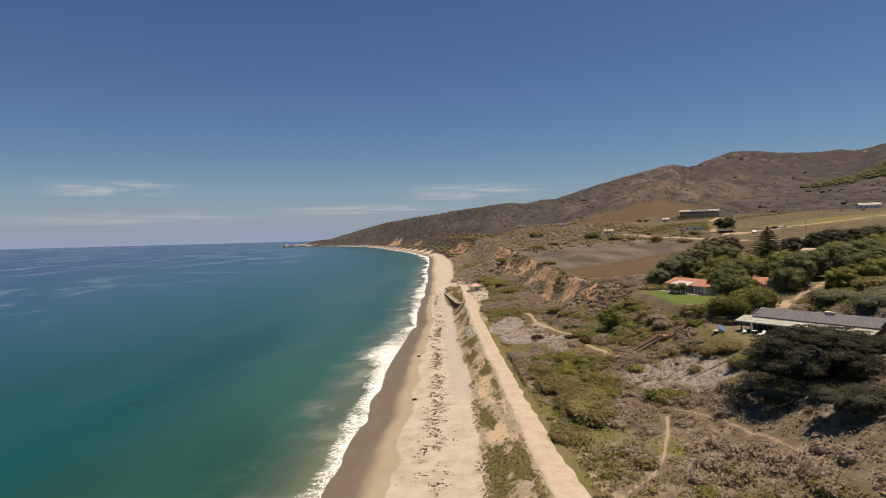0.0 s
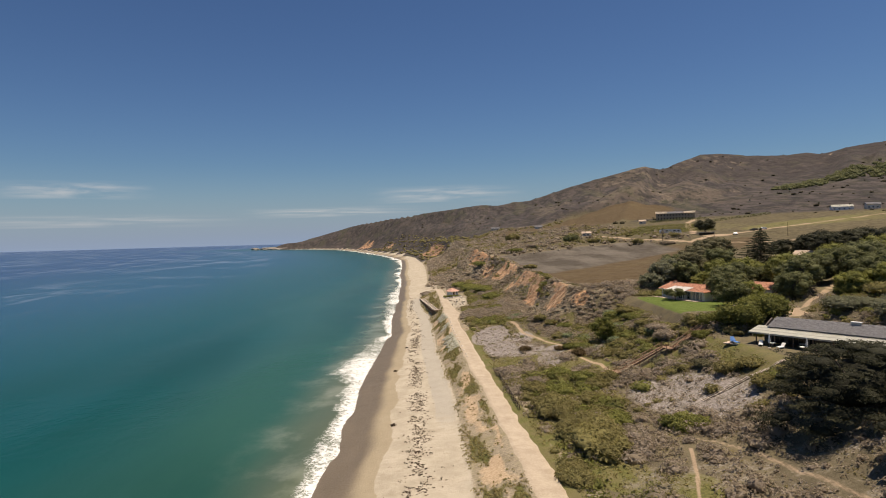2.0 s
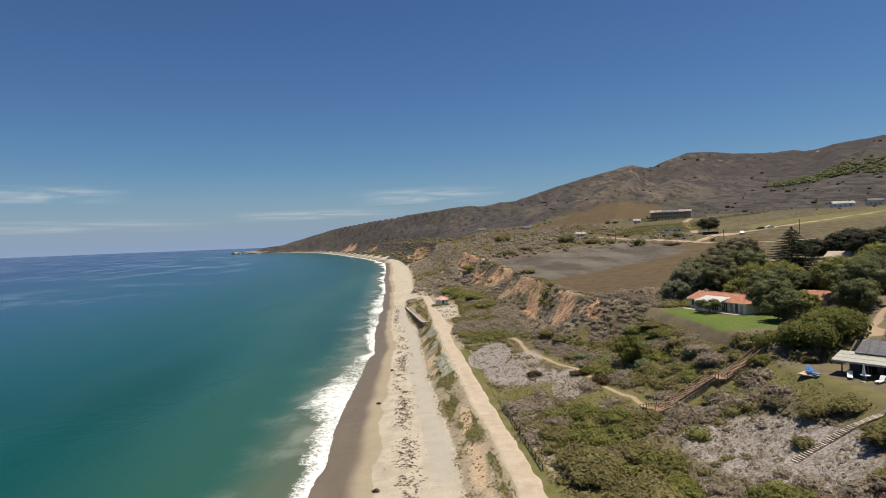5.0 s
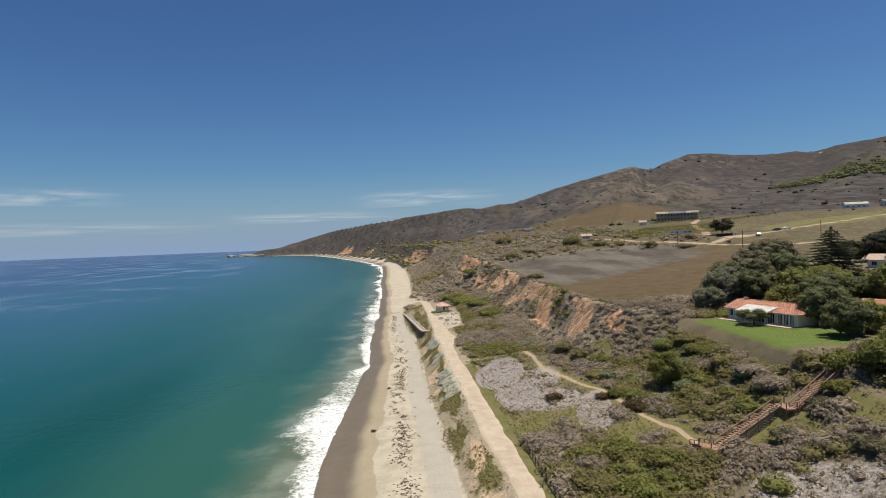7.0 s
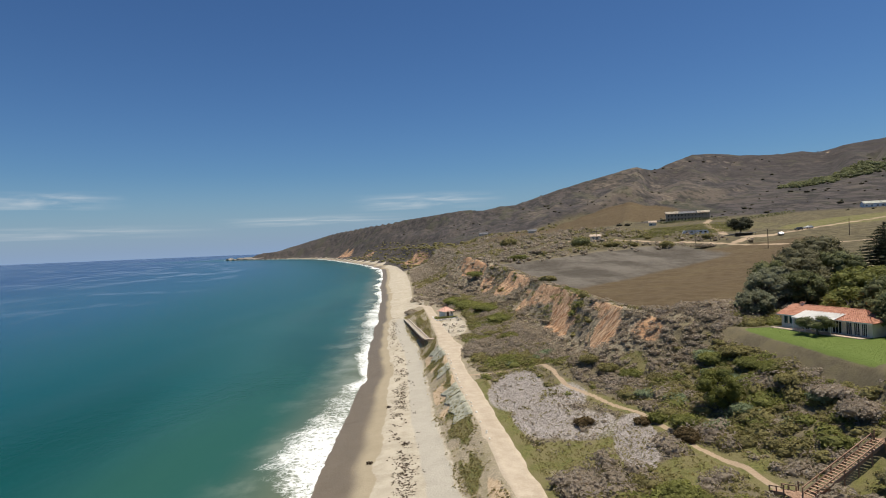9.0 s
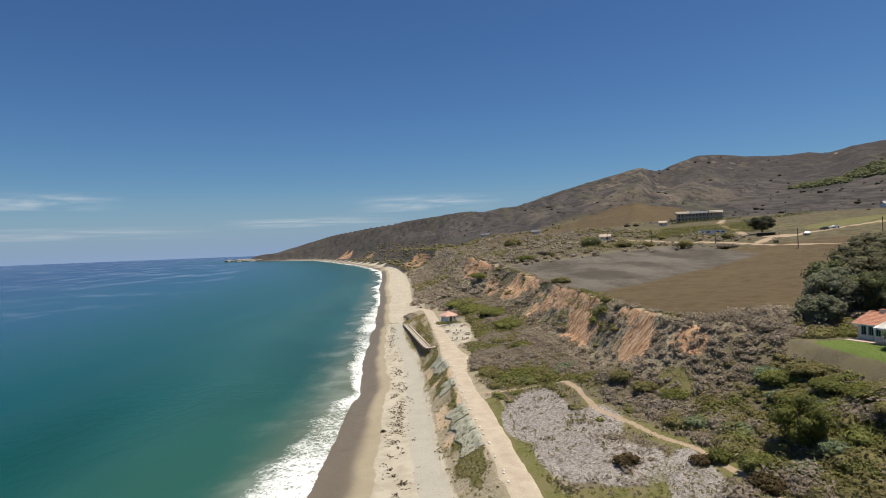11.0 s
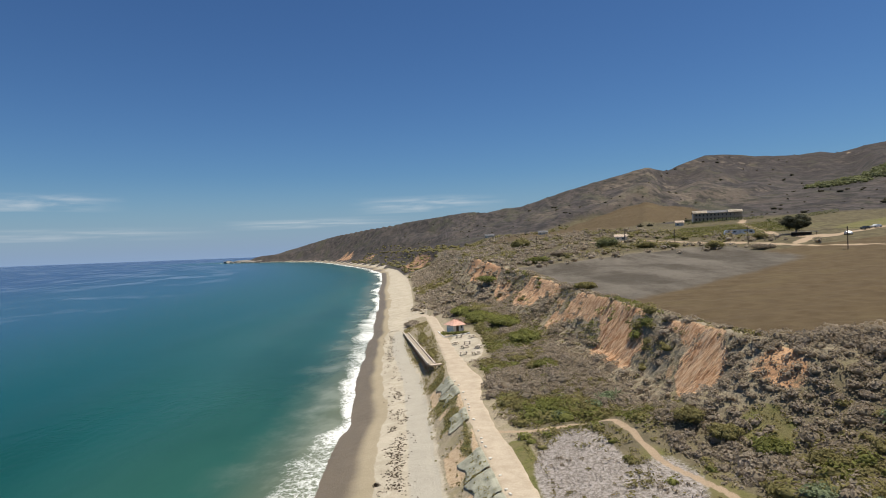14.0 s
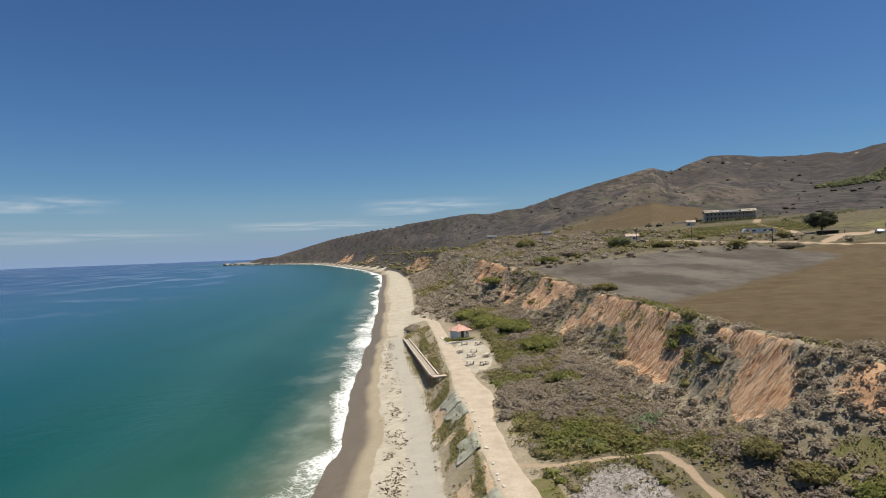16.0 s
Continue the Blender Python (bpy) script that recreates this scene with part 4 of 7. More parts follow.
def scrub():
    sage, olive, green, pale = Leaves(11), Leaves(12), Leaves(13), Leaves(14)
    x, y, r = strew(21, 5, 92, 52, 335, 0.92)
    ok = open_ground(x, y)
    z = zones(x, y)
    grass, red, brown, palez, grey = z[2], z[3], z[4], z[5], z[7]
    cx = np.interp(y, CREST_Y, CREST_X)
    on_top = (x > cx + 2) * (y > 186) * (np.maximum(z[4], z[7]) > 0.3)
    keep = r.random(len(x)) < ok * np.clip(1.05 - 0.95 * grass - 0.96 * palez - 1.0 * red - on_top * 1.2, 0.0, 1) * (0.72 + 0.6 * ramp(fbm(x * 0.12, y * 0.12, 3, 91), 0.3, 0.55))
    x, y = x[keep], y[keep]
    lush = fbm(x * 0.055, y * 0.055, 3, 95) + 0.1 * blot(x, y, 19, 268, 7, 26, -8) + 0.15 * blot(x, y, 40, 160, 13, 22) + 0.27 * blot(x, y, 20, 104, 8, 26) + 0.1 * blot(x, y, 48, 150, 6, 20) - 0.2 * blot(x, y, 21, 222, 11, 30) + 0.04 * blot(x, y, 20, 280, 12, 60) - 0.3 * blot(x, y, 41, 183, 16, 10) - 0.16 * blot(x, y, 41, 124, 6, 4) - 0.14 * blot(x, y, 40, 145, 6, 4)
    pick = lush + 0.16 * (r.random(len(x)) - 0.5)
    rad = 0.26 + 0.5 * r.random(len(x)) ** 2.5 + 0.4 * ramp(pick, 0.5, 0.75)
    c = np.stack([x, y, ground_z(x, y) + rad * 0.2], 1)
    rr = np.stack([rad * 1.15, rad * 1.15, rad * (0.36 + 0.2 * r.random(len(x)))], 1)
    kinds = [(sage, pick < 0.51, 14), (olive, (pick >= 0.51) & (pick < 0.69), 16), (green, pick >= 0.69, 20)]
    for leaves, m, n in kinds:
        if m.any():
            leaves.clump(c[m], rr[m] * 1.15, n, 0.13 + 0.1 * rad[m], np.clip(fbm(x[m] * 0.3, y[m] * 0.3, 2, 97) * 1.3 - 0.15 + 0.3 * (r.random(m.sum()) - 0.5), 0, 1), 0.35, 0.5)
    # rounded shrubs, touching one another over most of the slope
    x, y, r = strew(24, 7, 84, 54, 345, 1.5)
    z = zones(x, y)
    cx = np.interp(y, CREST_Y, CREST_X)
    thick = 0.62 + 0.5 * blot(x, y, 45, 130, 9, 9) + 0.5 * blot(x, y, 20, 225, 14, 34) + 0.4 * blot(x, y, 42, 182, 14, 12) + 0.5 * blot(x, y, 40, 155, 14, 28) + 0.5 * blot(x, y, 34, 184, 14, 14) + 0.45 * blot(x, y, 20, 112, 9, 30) + 0.5 * blot(x, y, 20, 270, 13, 70)
    clear = (1 - along(x, y, TRAIL, 2.0, 0.5)) * (1 - along(x, y, [STAIR_A, STAIR_B, STAIR_C], 2.3, 0.4))
    keep = r.random(len(x)) < clear * open_ground(x, y) * thick * np.clip(1.05 - 1.1 * z[2] - 1.2 * z[5] - 1.15 * z[3], 0, 1) * (1 - (x > cx + 1) * (y > 186) * (np.maximum(z[4], z[7]) > 0.2))
    x, y, cx = x[keep], y[keep], cx[keep]
    on_face = ramp((x - np.interp(y, ROAD_Y, ROAD_R)) / np.maximum(cx - np.interp(y, ROAD_Y, ROAD_R), 1), 0.45, 0.6) * ramp(y, 184, 192)
    big = fbm(x * 0.11, y * 0.11, 2, 99) - 0.2 * on_face
    rad = 0.5 + 0.5 * r.random(len(x)) + 1.0 * ramp(big + 0.5 * (r.random(len(x)) - 0.5), 0.5, 0.8)
    c = np.stack([x, y, ground_z(x, y) + rad * 0.12], 1)
    rr = np.stack([rad * (1.05 + 0.3 * r.random(len(x))), rad * (1.05 + 0.3 * r.random(len(x))), rad * (0.55 + 0.2 * r.random(len(x)))], 1)
    lush = fbm(x * 0.06, y * 0.06, 3, 95) + 0.14 * blot(x, y, 42, 156, 12, 20) + 0.1 * blot(x, y, 18, 268, 9, 28) + 0.22 * blot(x, y, 20, 106, 9, 26) - 0.24 * blot(x, y, 41, 183, 16, 10) - 0.14 * blot(x, y, 21, 222, 11, 30) + 0.08 * blot(x, y, 20, 300, 12, 60) - 0.2 * on_face + 0.24 * (r.random(len(x)) - 0.5)
    for leaves, m in ((sage, lush < 0.5), (olive, (lush >= 0.5) & (lush < 0.66)), (green, lush >= 0.66)):
        for low, high, n in ((0.0, 0.9, 36), (0.9, 1.4, 70), (1.4, 9.0, 115)):
            q = m & (rad >= low) & (rad < high)
            if q.any():
                leaves.clump(c[q], rr[q], n, 0.15 + 0.06 * rad[q], 0.2 + 0.6 * r.random(q.sum()), 0.7, 0.6, 0.72 if leaves is sage else 0.82)
    # low pale flower heads in patches
    x, y, r = strew(22, 6, 62, 52, 200, 0.42)
    z = zones(x, y)
    keep = r.random(len(x)) < open_ground(x, y) * ramp(z[5] + 0.5 * (fbm(x * 0.35, y * 0.35, 3, 98) - 0.5), 0.3, 0.7) * 0.8
    x, y = x[keep], y[keep]
    rad = 0.16 + 0.2 * r.random(len(x))
    pale.clump(np.stack([x, y, ground_z(x, y) + 0.08], 1), np.stack([rad, rad, rad * 0.7], 1), 9, 0.065, None, 0.5)
    stuff("sage_scrub", sage, LEAF_SAGE, "grey-brown dry sage scrub covering the slope", "scrub")
    stuff("coastal_scrub", olive, LEAF_OLIVE, "olive and brown coastal scrub on the slope", "scrub")
    stuff("green_scrub", green, LEAF_GREEN, "low green bushes among the scrub", "scrub")
    stuff("pale_flowers", pale, LEAF_PALE, "pale grey-pink dry flower heads in dense patches", "flowers")


def far_scrub():
    sage, green = Leaves(31), Leaves(32)
    x, y, r = strew(33, -30, 140, 325, 720, 3.0)
    ok = open_ground(x, y)
    cx = np.interp(y, CREST_Y, CREST_X)
    slope = (x > toe_x(y) + 2) * (x < cx + 3)
    z = zones(x, y)
    keep = r.random(len(x)) < ok * (slope * 0.95 + (1 - slope) * 0.3) * (1 - 0.7 * z[3]) * (1 - 0.9 * z[7]) * (1 - z[4])
    x, y = x[keep], y[keep]
    rad = 0.8 + 1.7 * r.random(len(x)) ** 2
    c = np.stack([x, y, ground_z(x, y) + rad * 0.3], 1)
    rr = np.stack([rad * 1.2, rad * 1.2, rad * 0.75], 1)
    lush = fbm(x * 0.03, y * 0.03, 3, 102) - 0.05 + 0.14 * (r.random(len(x)) - 0.5)
    for leaves, m in ((sage, lush < 0.52), (green, lush >= 0.52)):
        leaves.clump(c[m], rr[m], 16, 0.26 + 0.15 * rad[m], None, 0.8, 0.5, 0.6)
    x, y, r = strew(34, -200, 220, 720, 1500, 11)
    slope = (x > toe_x(y) + 4) * (x < np.interp(y, CREST_Y, CREST_X) + 30)
    keep = (r.random(len(x)) < 0.75) * (slope > 0)
    x, y = x[keep], y[keep]
    rad = 1.5 + 2.5 * r.random(len(x))
    green.clump(np.stack([x, y, ground_z(x, y) + rad * 0.2], 1), np.stack([rad * 1.3, rad * 1.3, rad * 0.6], 1), 12, 0.5, None, 0.6, 0.4, 0.85)
    stuff("bluff_scrub", sage, LEAF_SAGE, "grey dry scrub on the far bluff", "scrub")
    stuff("bluff_bushes", green, LEAF_OLIVE, "dull green bushes on the far bluff", "scrub")
    hill = Leaves(35)
    x, y, r = strew(36, -60, 1150, 380, 1450, 13)
    d, az = np.hypot(x + 3, y - 128), np.degrees(np.arctan2(x + 3, y - 128))
    keep = (d > 430) * (az > -4) * (az < 52) * (r.random(len(x)) < 0.3 * ramp(fbm(x * 0.012, y * 0.012, 3, 105), 0.42, 0.62) * (1 - 0.75 * ramp(d, 600, 800)) + 0.02) * (open_ground(x, y) > 0.5) * (zones(x, y)[4] < 0.3) * (zones(x, y)[7] < 0.3) * (y > 345)
    x, y, d = x[keep], y[keep], d[keep]
    rad = 0.8 + 1.8 * r.random(len(x)) ** 3 + 0.5 * ramp(d, 700, 1200)
    hill.clump(np.stack([x, y, ground_z(x, y) + rad * 0.3], 1), np.stack([rad * 1.4, rad * 1.4, rad * 0.7], 1), 8, 0.3 + 0.15 * rad, None, 0.8, 0.4, 0.9)
    stuff("hill_brush", hill, LEAF_HILL, "dark brush dotted over the dry hillside", "brush")
    orchard = Leaves(37)
    x, y, r = strew(38, 350, 580, 590, 800, 6.0)
    keep = (blot(x, y, 462, 690, 82, 66, -20) * (0.3 + 1.1 * fbm(x * 0.02, y * 0.02, 3, 107)) > 0.5 + 0.3 * r.random(len(x)))
    x, y = x[keep], y[keep]
    rad = 1.6 + 1.8 * r.random(len(x))
    orchard.clump(np.stack([x, y, ground_z(x, y) + rad * 0.4], 1), np.stack([rad * 1.2, rad * 1.2, rad * 0.8], 1), 18, 0.8, None, 0.8, 0.4, 0.9)
    stuff("hillside_orchard", orchard, LEAF_GROVE, "green orchard trees on the far hillside", "trees")


def bank_growth():
    tuft = Leaves(41)
    x, y, r = strew(42, -14, 16, 58, 330, 0.5)
    tx, rl = toe_x(y), np.interp(y, ROAD_Y, ROAD_L)
    z = zones(x, y)
    inside = ramp(x, tx - 0.6, tx + 0.6) * (1 - ramp(x, rl - 1.1, rl - 0.3))
    keep = r.random(len(x)) < inside * (0.1 + 0.9 * ramp(fbm(x * 0.35, y * 0.12, 3, 111), 0.4, 0.55)) * (1 - 0.6 * z[9])
    x, y = x[keep], y[keep]
    rad = 0.16 + 0.34 * r.random(len(x)) ** 2.5
    tuft.clump(np.stack([x, y, ground_z(x, y) + rad * 0.25], 1), np.stack([rad * 1.2, rad * 1.2, rad * 0.7], 1), 8, 0.13, np.clip(fbm(x * 0.2, y * 0.1, 2, 113) * 1.4, 0, 1), 0.3, 0.5)
    x, y, r = strew(43, 4, 60, 56, 200, 0.6)
    z = zones(x, y)
    lawn = (x > 53.5) * (x < 69) * (y > 145) * (y < 177)
    keep = (r.random(len(x)) < open_ground(x, y) * z[2] * 0.7) & (lawn == 0)
    x, y = x[keep], y[keep]
    rad = 0.14 + 0.16 * r.random(len(x))
    tuft.clump(np.stack([x, y, ground_z(x, y) + 0.05], 1), np.stack([rad * 1.4, rad * 1.4, rad], 1), 8, 0.12, 0.3 + 0.7 * r.random(len(x)), 0.3)
    stuff("bank_grass", tuft, LEAF_GRASS, "dry yellow-green grass on the sandy bank", "grass")
    blades = Leaves(44)
    x, y, r = strew(45, 52.2, 68, 143, 175, 0.36)
    keep = zones(x, y)[12] > 0.4 + 0.3 * r.random(len(x))
    x, y = x[keep], y[keep]
    blades.clump(np.stack([x, y, ground_z(x, y) + 0.02], 1), np.full((len(x), 3), 0.2) * [1, 1, 0.15], 3, 0.05, np.clip(fbm(x * 0.3, y * 0.3, 2, 117), 0, 1), 0.2)
    stuff("lawn_grass", blades, LEAF_LAWN, "short bright green lawn in front of the house", "lawn")
    wrack = Leaves(46)
    y = np.concatenate([r.uniform(50, 330, 1900), r.normal(175, 34, 900), r.normal(95, 25, 500)])
    mid = shore_x(y) + (toe_x(y) - shore_x(y)) * np.interp(y, [60, 110, 160, 195, 330], [0.68, 0.66, 0.66, 0.64, 0.6])
    x = mid + r.normal(0, 1.15, len(y)) * (0.5 + 0.6 * r.random(len(y))) * np.interp(y, [60, 110, 160], [1.5, 1.25, 1.0])
    keep = fbm(x * 0.6, y * 0.3, 3, 121) > 0.47
    x, y = x[keep], y[keep]
    rad = 0.07 + 0.26 * r.random(len(x)) ** 3
    wrack.clump(np.stack([x, y, ground_z(x, y) + 0.03], 1), np.stack([rad * 1.5, rad * 0.9, rad * 0.3], 1), 9, 0.06 + 0.16 * rad, None, 0.2)
    bx, by = np.array([-11.6, -8.4, -10.5]), np.array([161, 118, 190.0])
    wrack.clump(np.stack([bx, by, ground_z(bx, by) + 0.1], 1), np.full((3, 3), 0.55) * [1, 0.8, 0.5], 60, 0.16, None, 0.2)
    stuff("kelp_wrack", wrack, KELP, "dark dried kelp strewn along the sand", "kelp")


def tube(bm, pts, radii, sides=7):
    rings = []
    for k, (p, r) in enumerate(zip(pts, radii)):
        p = Vector(p)
        ahead = (Vector(pts[min(k + 1, len(pts) - 1)]) - Vector(pts[max(k - 1, 0)])).normalized()
        a = ahead.orthogonal().normalized()
        b = ahead.cross(a)
        rings.append([bm.verts.new(p + (a * math.cos(2 * math.pi * j / sides) + b * math.sin(2 * math.pi * j / sides)) * r) for j in range(sides)])
    for u, v in zip(rings, rings[1:]):
        for j in range(sides):
            bm.faces.new((u[j], u[(j + 1) % sides], v[(j + 1) % sides], v[j]))
    bm.faces.new(rings[-1])
    bm.faces.new(rings[0][::-1])


def part(name, bm, material, parent, label=""):
    me = bpy.data.meshes.new(name)
    bmesh.ops.recalc_face_normals(bm, faces=bm.faces)
    bm.to_mesh(me)
    bm.free()
    me.materials.append(material)
    ob = new(name, me)
    ob.parent = parent
    return tagged(ob, label)


def thing(name, m, label, category, group=""):
    ob = new(name)
    ob.matrix_world = m
    ob.empty_display_size = 0.5
    return tagged(ob, label, category, group)


def tree(name, x, y, height, radius, seed, material, label, leaves=2200, size=0.3, crown_low=0.3, flat=1.0, lean=0.0, group="", lumps=16, category="tree"):
    """A tapered trunk with limbs, and a crown of leaf tufts in uneven clumps with gaps."""
    r = np.random.default_rng(seed)
    z0 = float(ground_z(x, y)) - 0.1
    t = thing(name, pose(x, y, z0), label, category, group)
    bm = bmesh.new()
    th = height * 0.62
    bend = r.normal(0, 0.05 * height, 2) + np.array([lean, 0])
    pts = [(bend[0] * k * k, bend[1] * k * k, th * k) for k in (0, 0.33, 0.66, 1.0)]
    w = 0.035 * height + 0.05
    tube(bm, pts, [w * 1.3, w, w * 0.8, w * 0.4])
    part("trunk", bm, BARK, t)
    fol = Leaves(seed + 500)
    low, rz = height * crown_low, height * (1 - crown_low) * 0.5
    mid = np.array([bend[0], bend[1], low + rz])
    ends = []
    for k in range(lumps):
        a = 2.4 * k + r.uniform(-0.5, 0.5)
        v = 1 - 2 * (k + 0.5) / lumps
        ring = math.sqrt(max(1 - v * v, 0.0))
        f = 0.55 + 0.32 * r.random()
        c = mid + np.array([math.cos(a) * ring * radius * f, math.sin(a) * ring * radius * f, v * rz * 0.66])
        s = radius * (0.24 + 0.2 * r.random()) * (16 / lumps) ** 0.25
        fol.clump(c[None], np.array([[s * 1.1, s * 1.1, s * 0.8 * flat]]), leaves // lumps, size, 0.2 + 0.7 * r.random(), 0.6, 0.35, 0.85)
        ends.append(c)
    for c in ends[2:lumps:3]:
        bm = bmesh.new()
        root = Vector(pts[1]).lerp(Vector(pts[3]), float(r.uniform(0.0, 0.8)))
        c = Vector(c)
        tube(bm, [root, root.lerp(c, 0.5) + Vector((0, 0, 0.06 * height)), c], [w * 0.5, w * 0.35, w * 0.12], 5)
        part("limb", bm, BARK, t)
    crown = new("crown", fol.mesh("crown", material))
    crown.parent = t
    return t


def conifer(name, x, y, height, radius, seed, label):
    """A pyramid of drooping tiers of needle sprays round a straight trunk."""
    r = np.random.default_rng(seed)
    t = thing(name, pose(x, y, float(ground_z(x, y)) - 0.1), label, "conifer")
    bm = bmesh.new()
    tube(bm, [(0, 0, 0), (0, 0, height * 0.5), (0, 0, height * 0.97)], [0.3, 0.2, 0.05])
    part("trunk", bm, BARK, t)
    fol = Leaves(seed + 500)
    tiers = 17
    for k in range(tiers):
        f = k / (tiers - 1)
        z, ring = height * (0.08 + 0.9 * f), radius * (1 - f) ** 0.72 + 0.2
        n = int(11 * (1 - f)) + 4
        for j in range(n):
            a = 2 * math.pi * (j + 0.37 * k + 0.2 * r.random()) / n
            out = 0.8 + 0.35 * r.random()
            q = np.array([0.35, 0.65, 0.95])[:, None] * out
            c = np.concatenate([math.cos(a) * ring * q, math.sin(a) * ring * q, z - 0.1 * ring * q + 0.12 * r.normal(size=(3, 1))], 1)
            fol.clump(c, np.array([[ring * 0.24 + 0.15, ring * 0.24 + 0.15, 0.2]] * 3), 20, 0.15, 0.1 + 0.6 * r.random(), 0.5, 0.3, 0.7)
    for j in range(9):
        bm = bmesh.new()
        a, z = j * 1.05, height * (0.14 + 0.08 * j)
        w = radius * 0.85 * (1 - 0.09 * j)
        tube(bm, [(0, 0, z), (math.cos(a) * w, math.sin(a) * w, z - 0.3)], [0.09, 0.03], 5)
        part("limb", bm, BARK, t)
    crown = new("crown", fol.mesh("crown", LEAF_NEEDLE))
    crown.parent = t
    return t


def cypress(name, x, y, height, rx, ry, seed, label, layers=7):
    """A broad wind-shaped cypress: flat layers of dark sprays over several leaning stems."""
    r = np.random.default_rng(seed)
    t = thing(name, pose(x, y, float(ground_z(x, y)) - 0.2), label, "cypress")
    for k in range(4):
        bm = bmesh.new()
        a = k * 1.6 + 0.4
        tip = (math.cos(a) * rx * 0.5, math.sin(a) * ry * 0.5, height * 0.75)
        tube(bm, [(0.3 * math.cos(a), 0.3 * math.sin(a), 0), (tip[0] * 0.4, tip[1] * 0.4, height * 0.35), tip], [0.38, 0.26, 0.08])
        part("stem", bm, BARK, t)
    fol = Leaves(seed + 500)
    boughs = 46 * layers // 7
    for k in range(boughs):
        v = (k + 0.5) / boughs
        a, w = k * 2.4 + 0.4 * r.random(), math.sqrt(1 - v * v) * (0.82 + 0.22 * r.random())
        bx, by = math.cos(a) * rx * w, math.sin(a) * ry * w
        drop = float(ground_z(x + bx, y + by)) - float(ground_z(x, y))
        c = np.array([bx, by, height * (0.1 + 0.76 * v) + (1 - v) * drop])
        s = 1.5 + 1.1 * r.random()
        # boughs toned darker than their tips, painting shade inside the crown
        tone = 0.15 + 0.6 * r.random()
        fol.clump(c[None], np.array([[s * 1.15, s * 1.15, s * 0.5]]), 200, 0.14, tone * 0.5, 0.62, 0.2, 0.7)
        # drooping fingers at the bough's tip, toned lighter to paint them as lit
        tip = np.array([math.cos(a), math.sin(a), -0.12])
        for g in range(7):
            b = c + tip * s * (0.35 + 0.95 * r.random()) + np.array([0, 0, s * 0.3]) * (1 - 0.12 * g) + r.normal(size=3) * [0.7, 0.7, 0.3]
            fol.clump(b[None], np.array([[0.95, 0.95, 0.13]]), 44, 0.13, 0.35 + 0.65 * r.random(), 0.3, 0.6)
    # darkest tone in the core: the crown's inner shade as colour
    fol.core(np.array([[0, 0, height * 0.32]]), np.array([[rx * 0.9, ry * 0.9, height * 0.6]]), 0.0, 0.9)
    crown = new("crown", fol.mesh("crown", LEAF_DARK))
    crown.parent = t
    return t


def bush(name, x, y, rx, ry, rz, seed, material, label, count=900, size=0.17, lumps=9, group="", category="bush"):
    """A rounded bush: short stems under overlapping leaf clumps."""
    r = np.random.default_rng(seed)
    t = thing(name, pose(x, y, float(ground_z(x, y)) - 0.05), label, category, group)
    bm = bmesh.new()
    for k in range(5):
        a = k * 1.257 + r.random()
        tube(bm, [(0.1 * math.cos(a), 0.1 * math.sin(a), 0), (rx * 0.55 * math.cos(a), ry * 0.55 * math.sin(a), rz * 0.8)], [0.06, 0.025], 5)
    part("stems", bm, BARK, t)
    fol = Leaves(seed + 500)
    a = np.arange(lumps) * 2.4 + r.random(lumps)
    q = np.sqrt((np.arange(lumps) + 0.5) / lumps) * 0.72
    c = np.stack([np.cos(a) * q * rx, np.sin(a) * q * ry, rz * (0.36 + 0.26 * (1 - q) + 0.08 * r.normal(size=lumps))], 1)
    s = 0.42 + 0.14 * r.random(lumps)
    fol.clump(c, np.stack([s * rx, s * ry, s * rz * 0.95], 1), count // lumps, size, r.random(lumps), 0.6, 0.3, 0.88)
    crown = new("foliage", fol.mesh("foliage", material))
    crown.parent = t
    return t


scrub()
far_scrub()
bank_growth()

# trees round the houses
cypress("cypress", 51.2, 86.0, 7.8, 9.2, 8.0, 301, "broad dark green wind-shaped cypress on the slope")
bush("low_cypress", 50.0, 72.5, 6.0, 4.0, 2.4, 302, LEAF_DARK, "low dark spreading cypress mound in dry scrub", 2600, 0.16, 18)
conifer("conifer", 102.6, 205.5, 12.4, 7.4, 303, "tall dark pyramid-shaped conifer in the grove")
GREYISH, BROWNISH, DEEP, LEAFY, SOMBRE = (LEAF_GREYGREEN, "grey-green bushy tree in the grove"), (LEAF_BROWNISH, "brownish-green open tree in the grove"), (LEAF_GROVE, "dense dark green tree in the grove round the houses"), (LEAF_GREEN, "bright green leafy tree in the grove round the houses"), (LEAF_DARK, "very dark dense tree at the far edge of the grove")
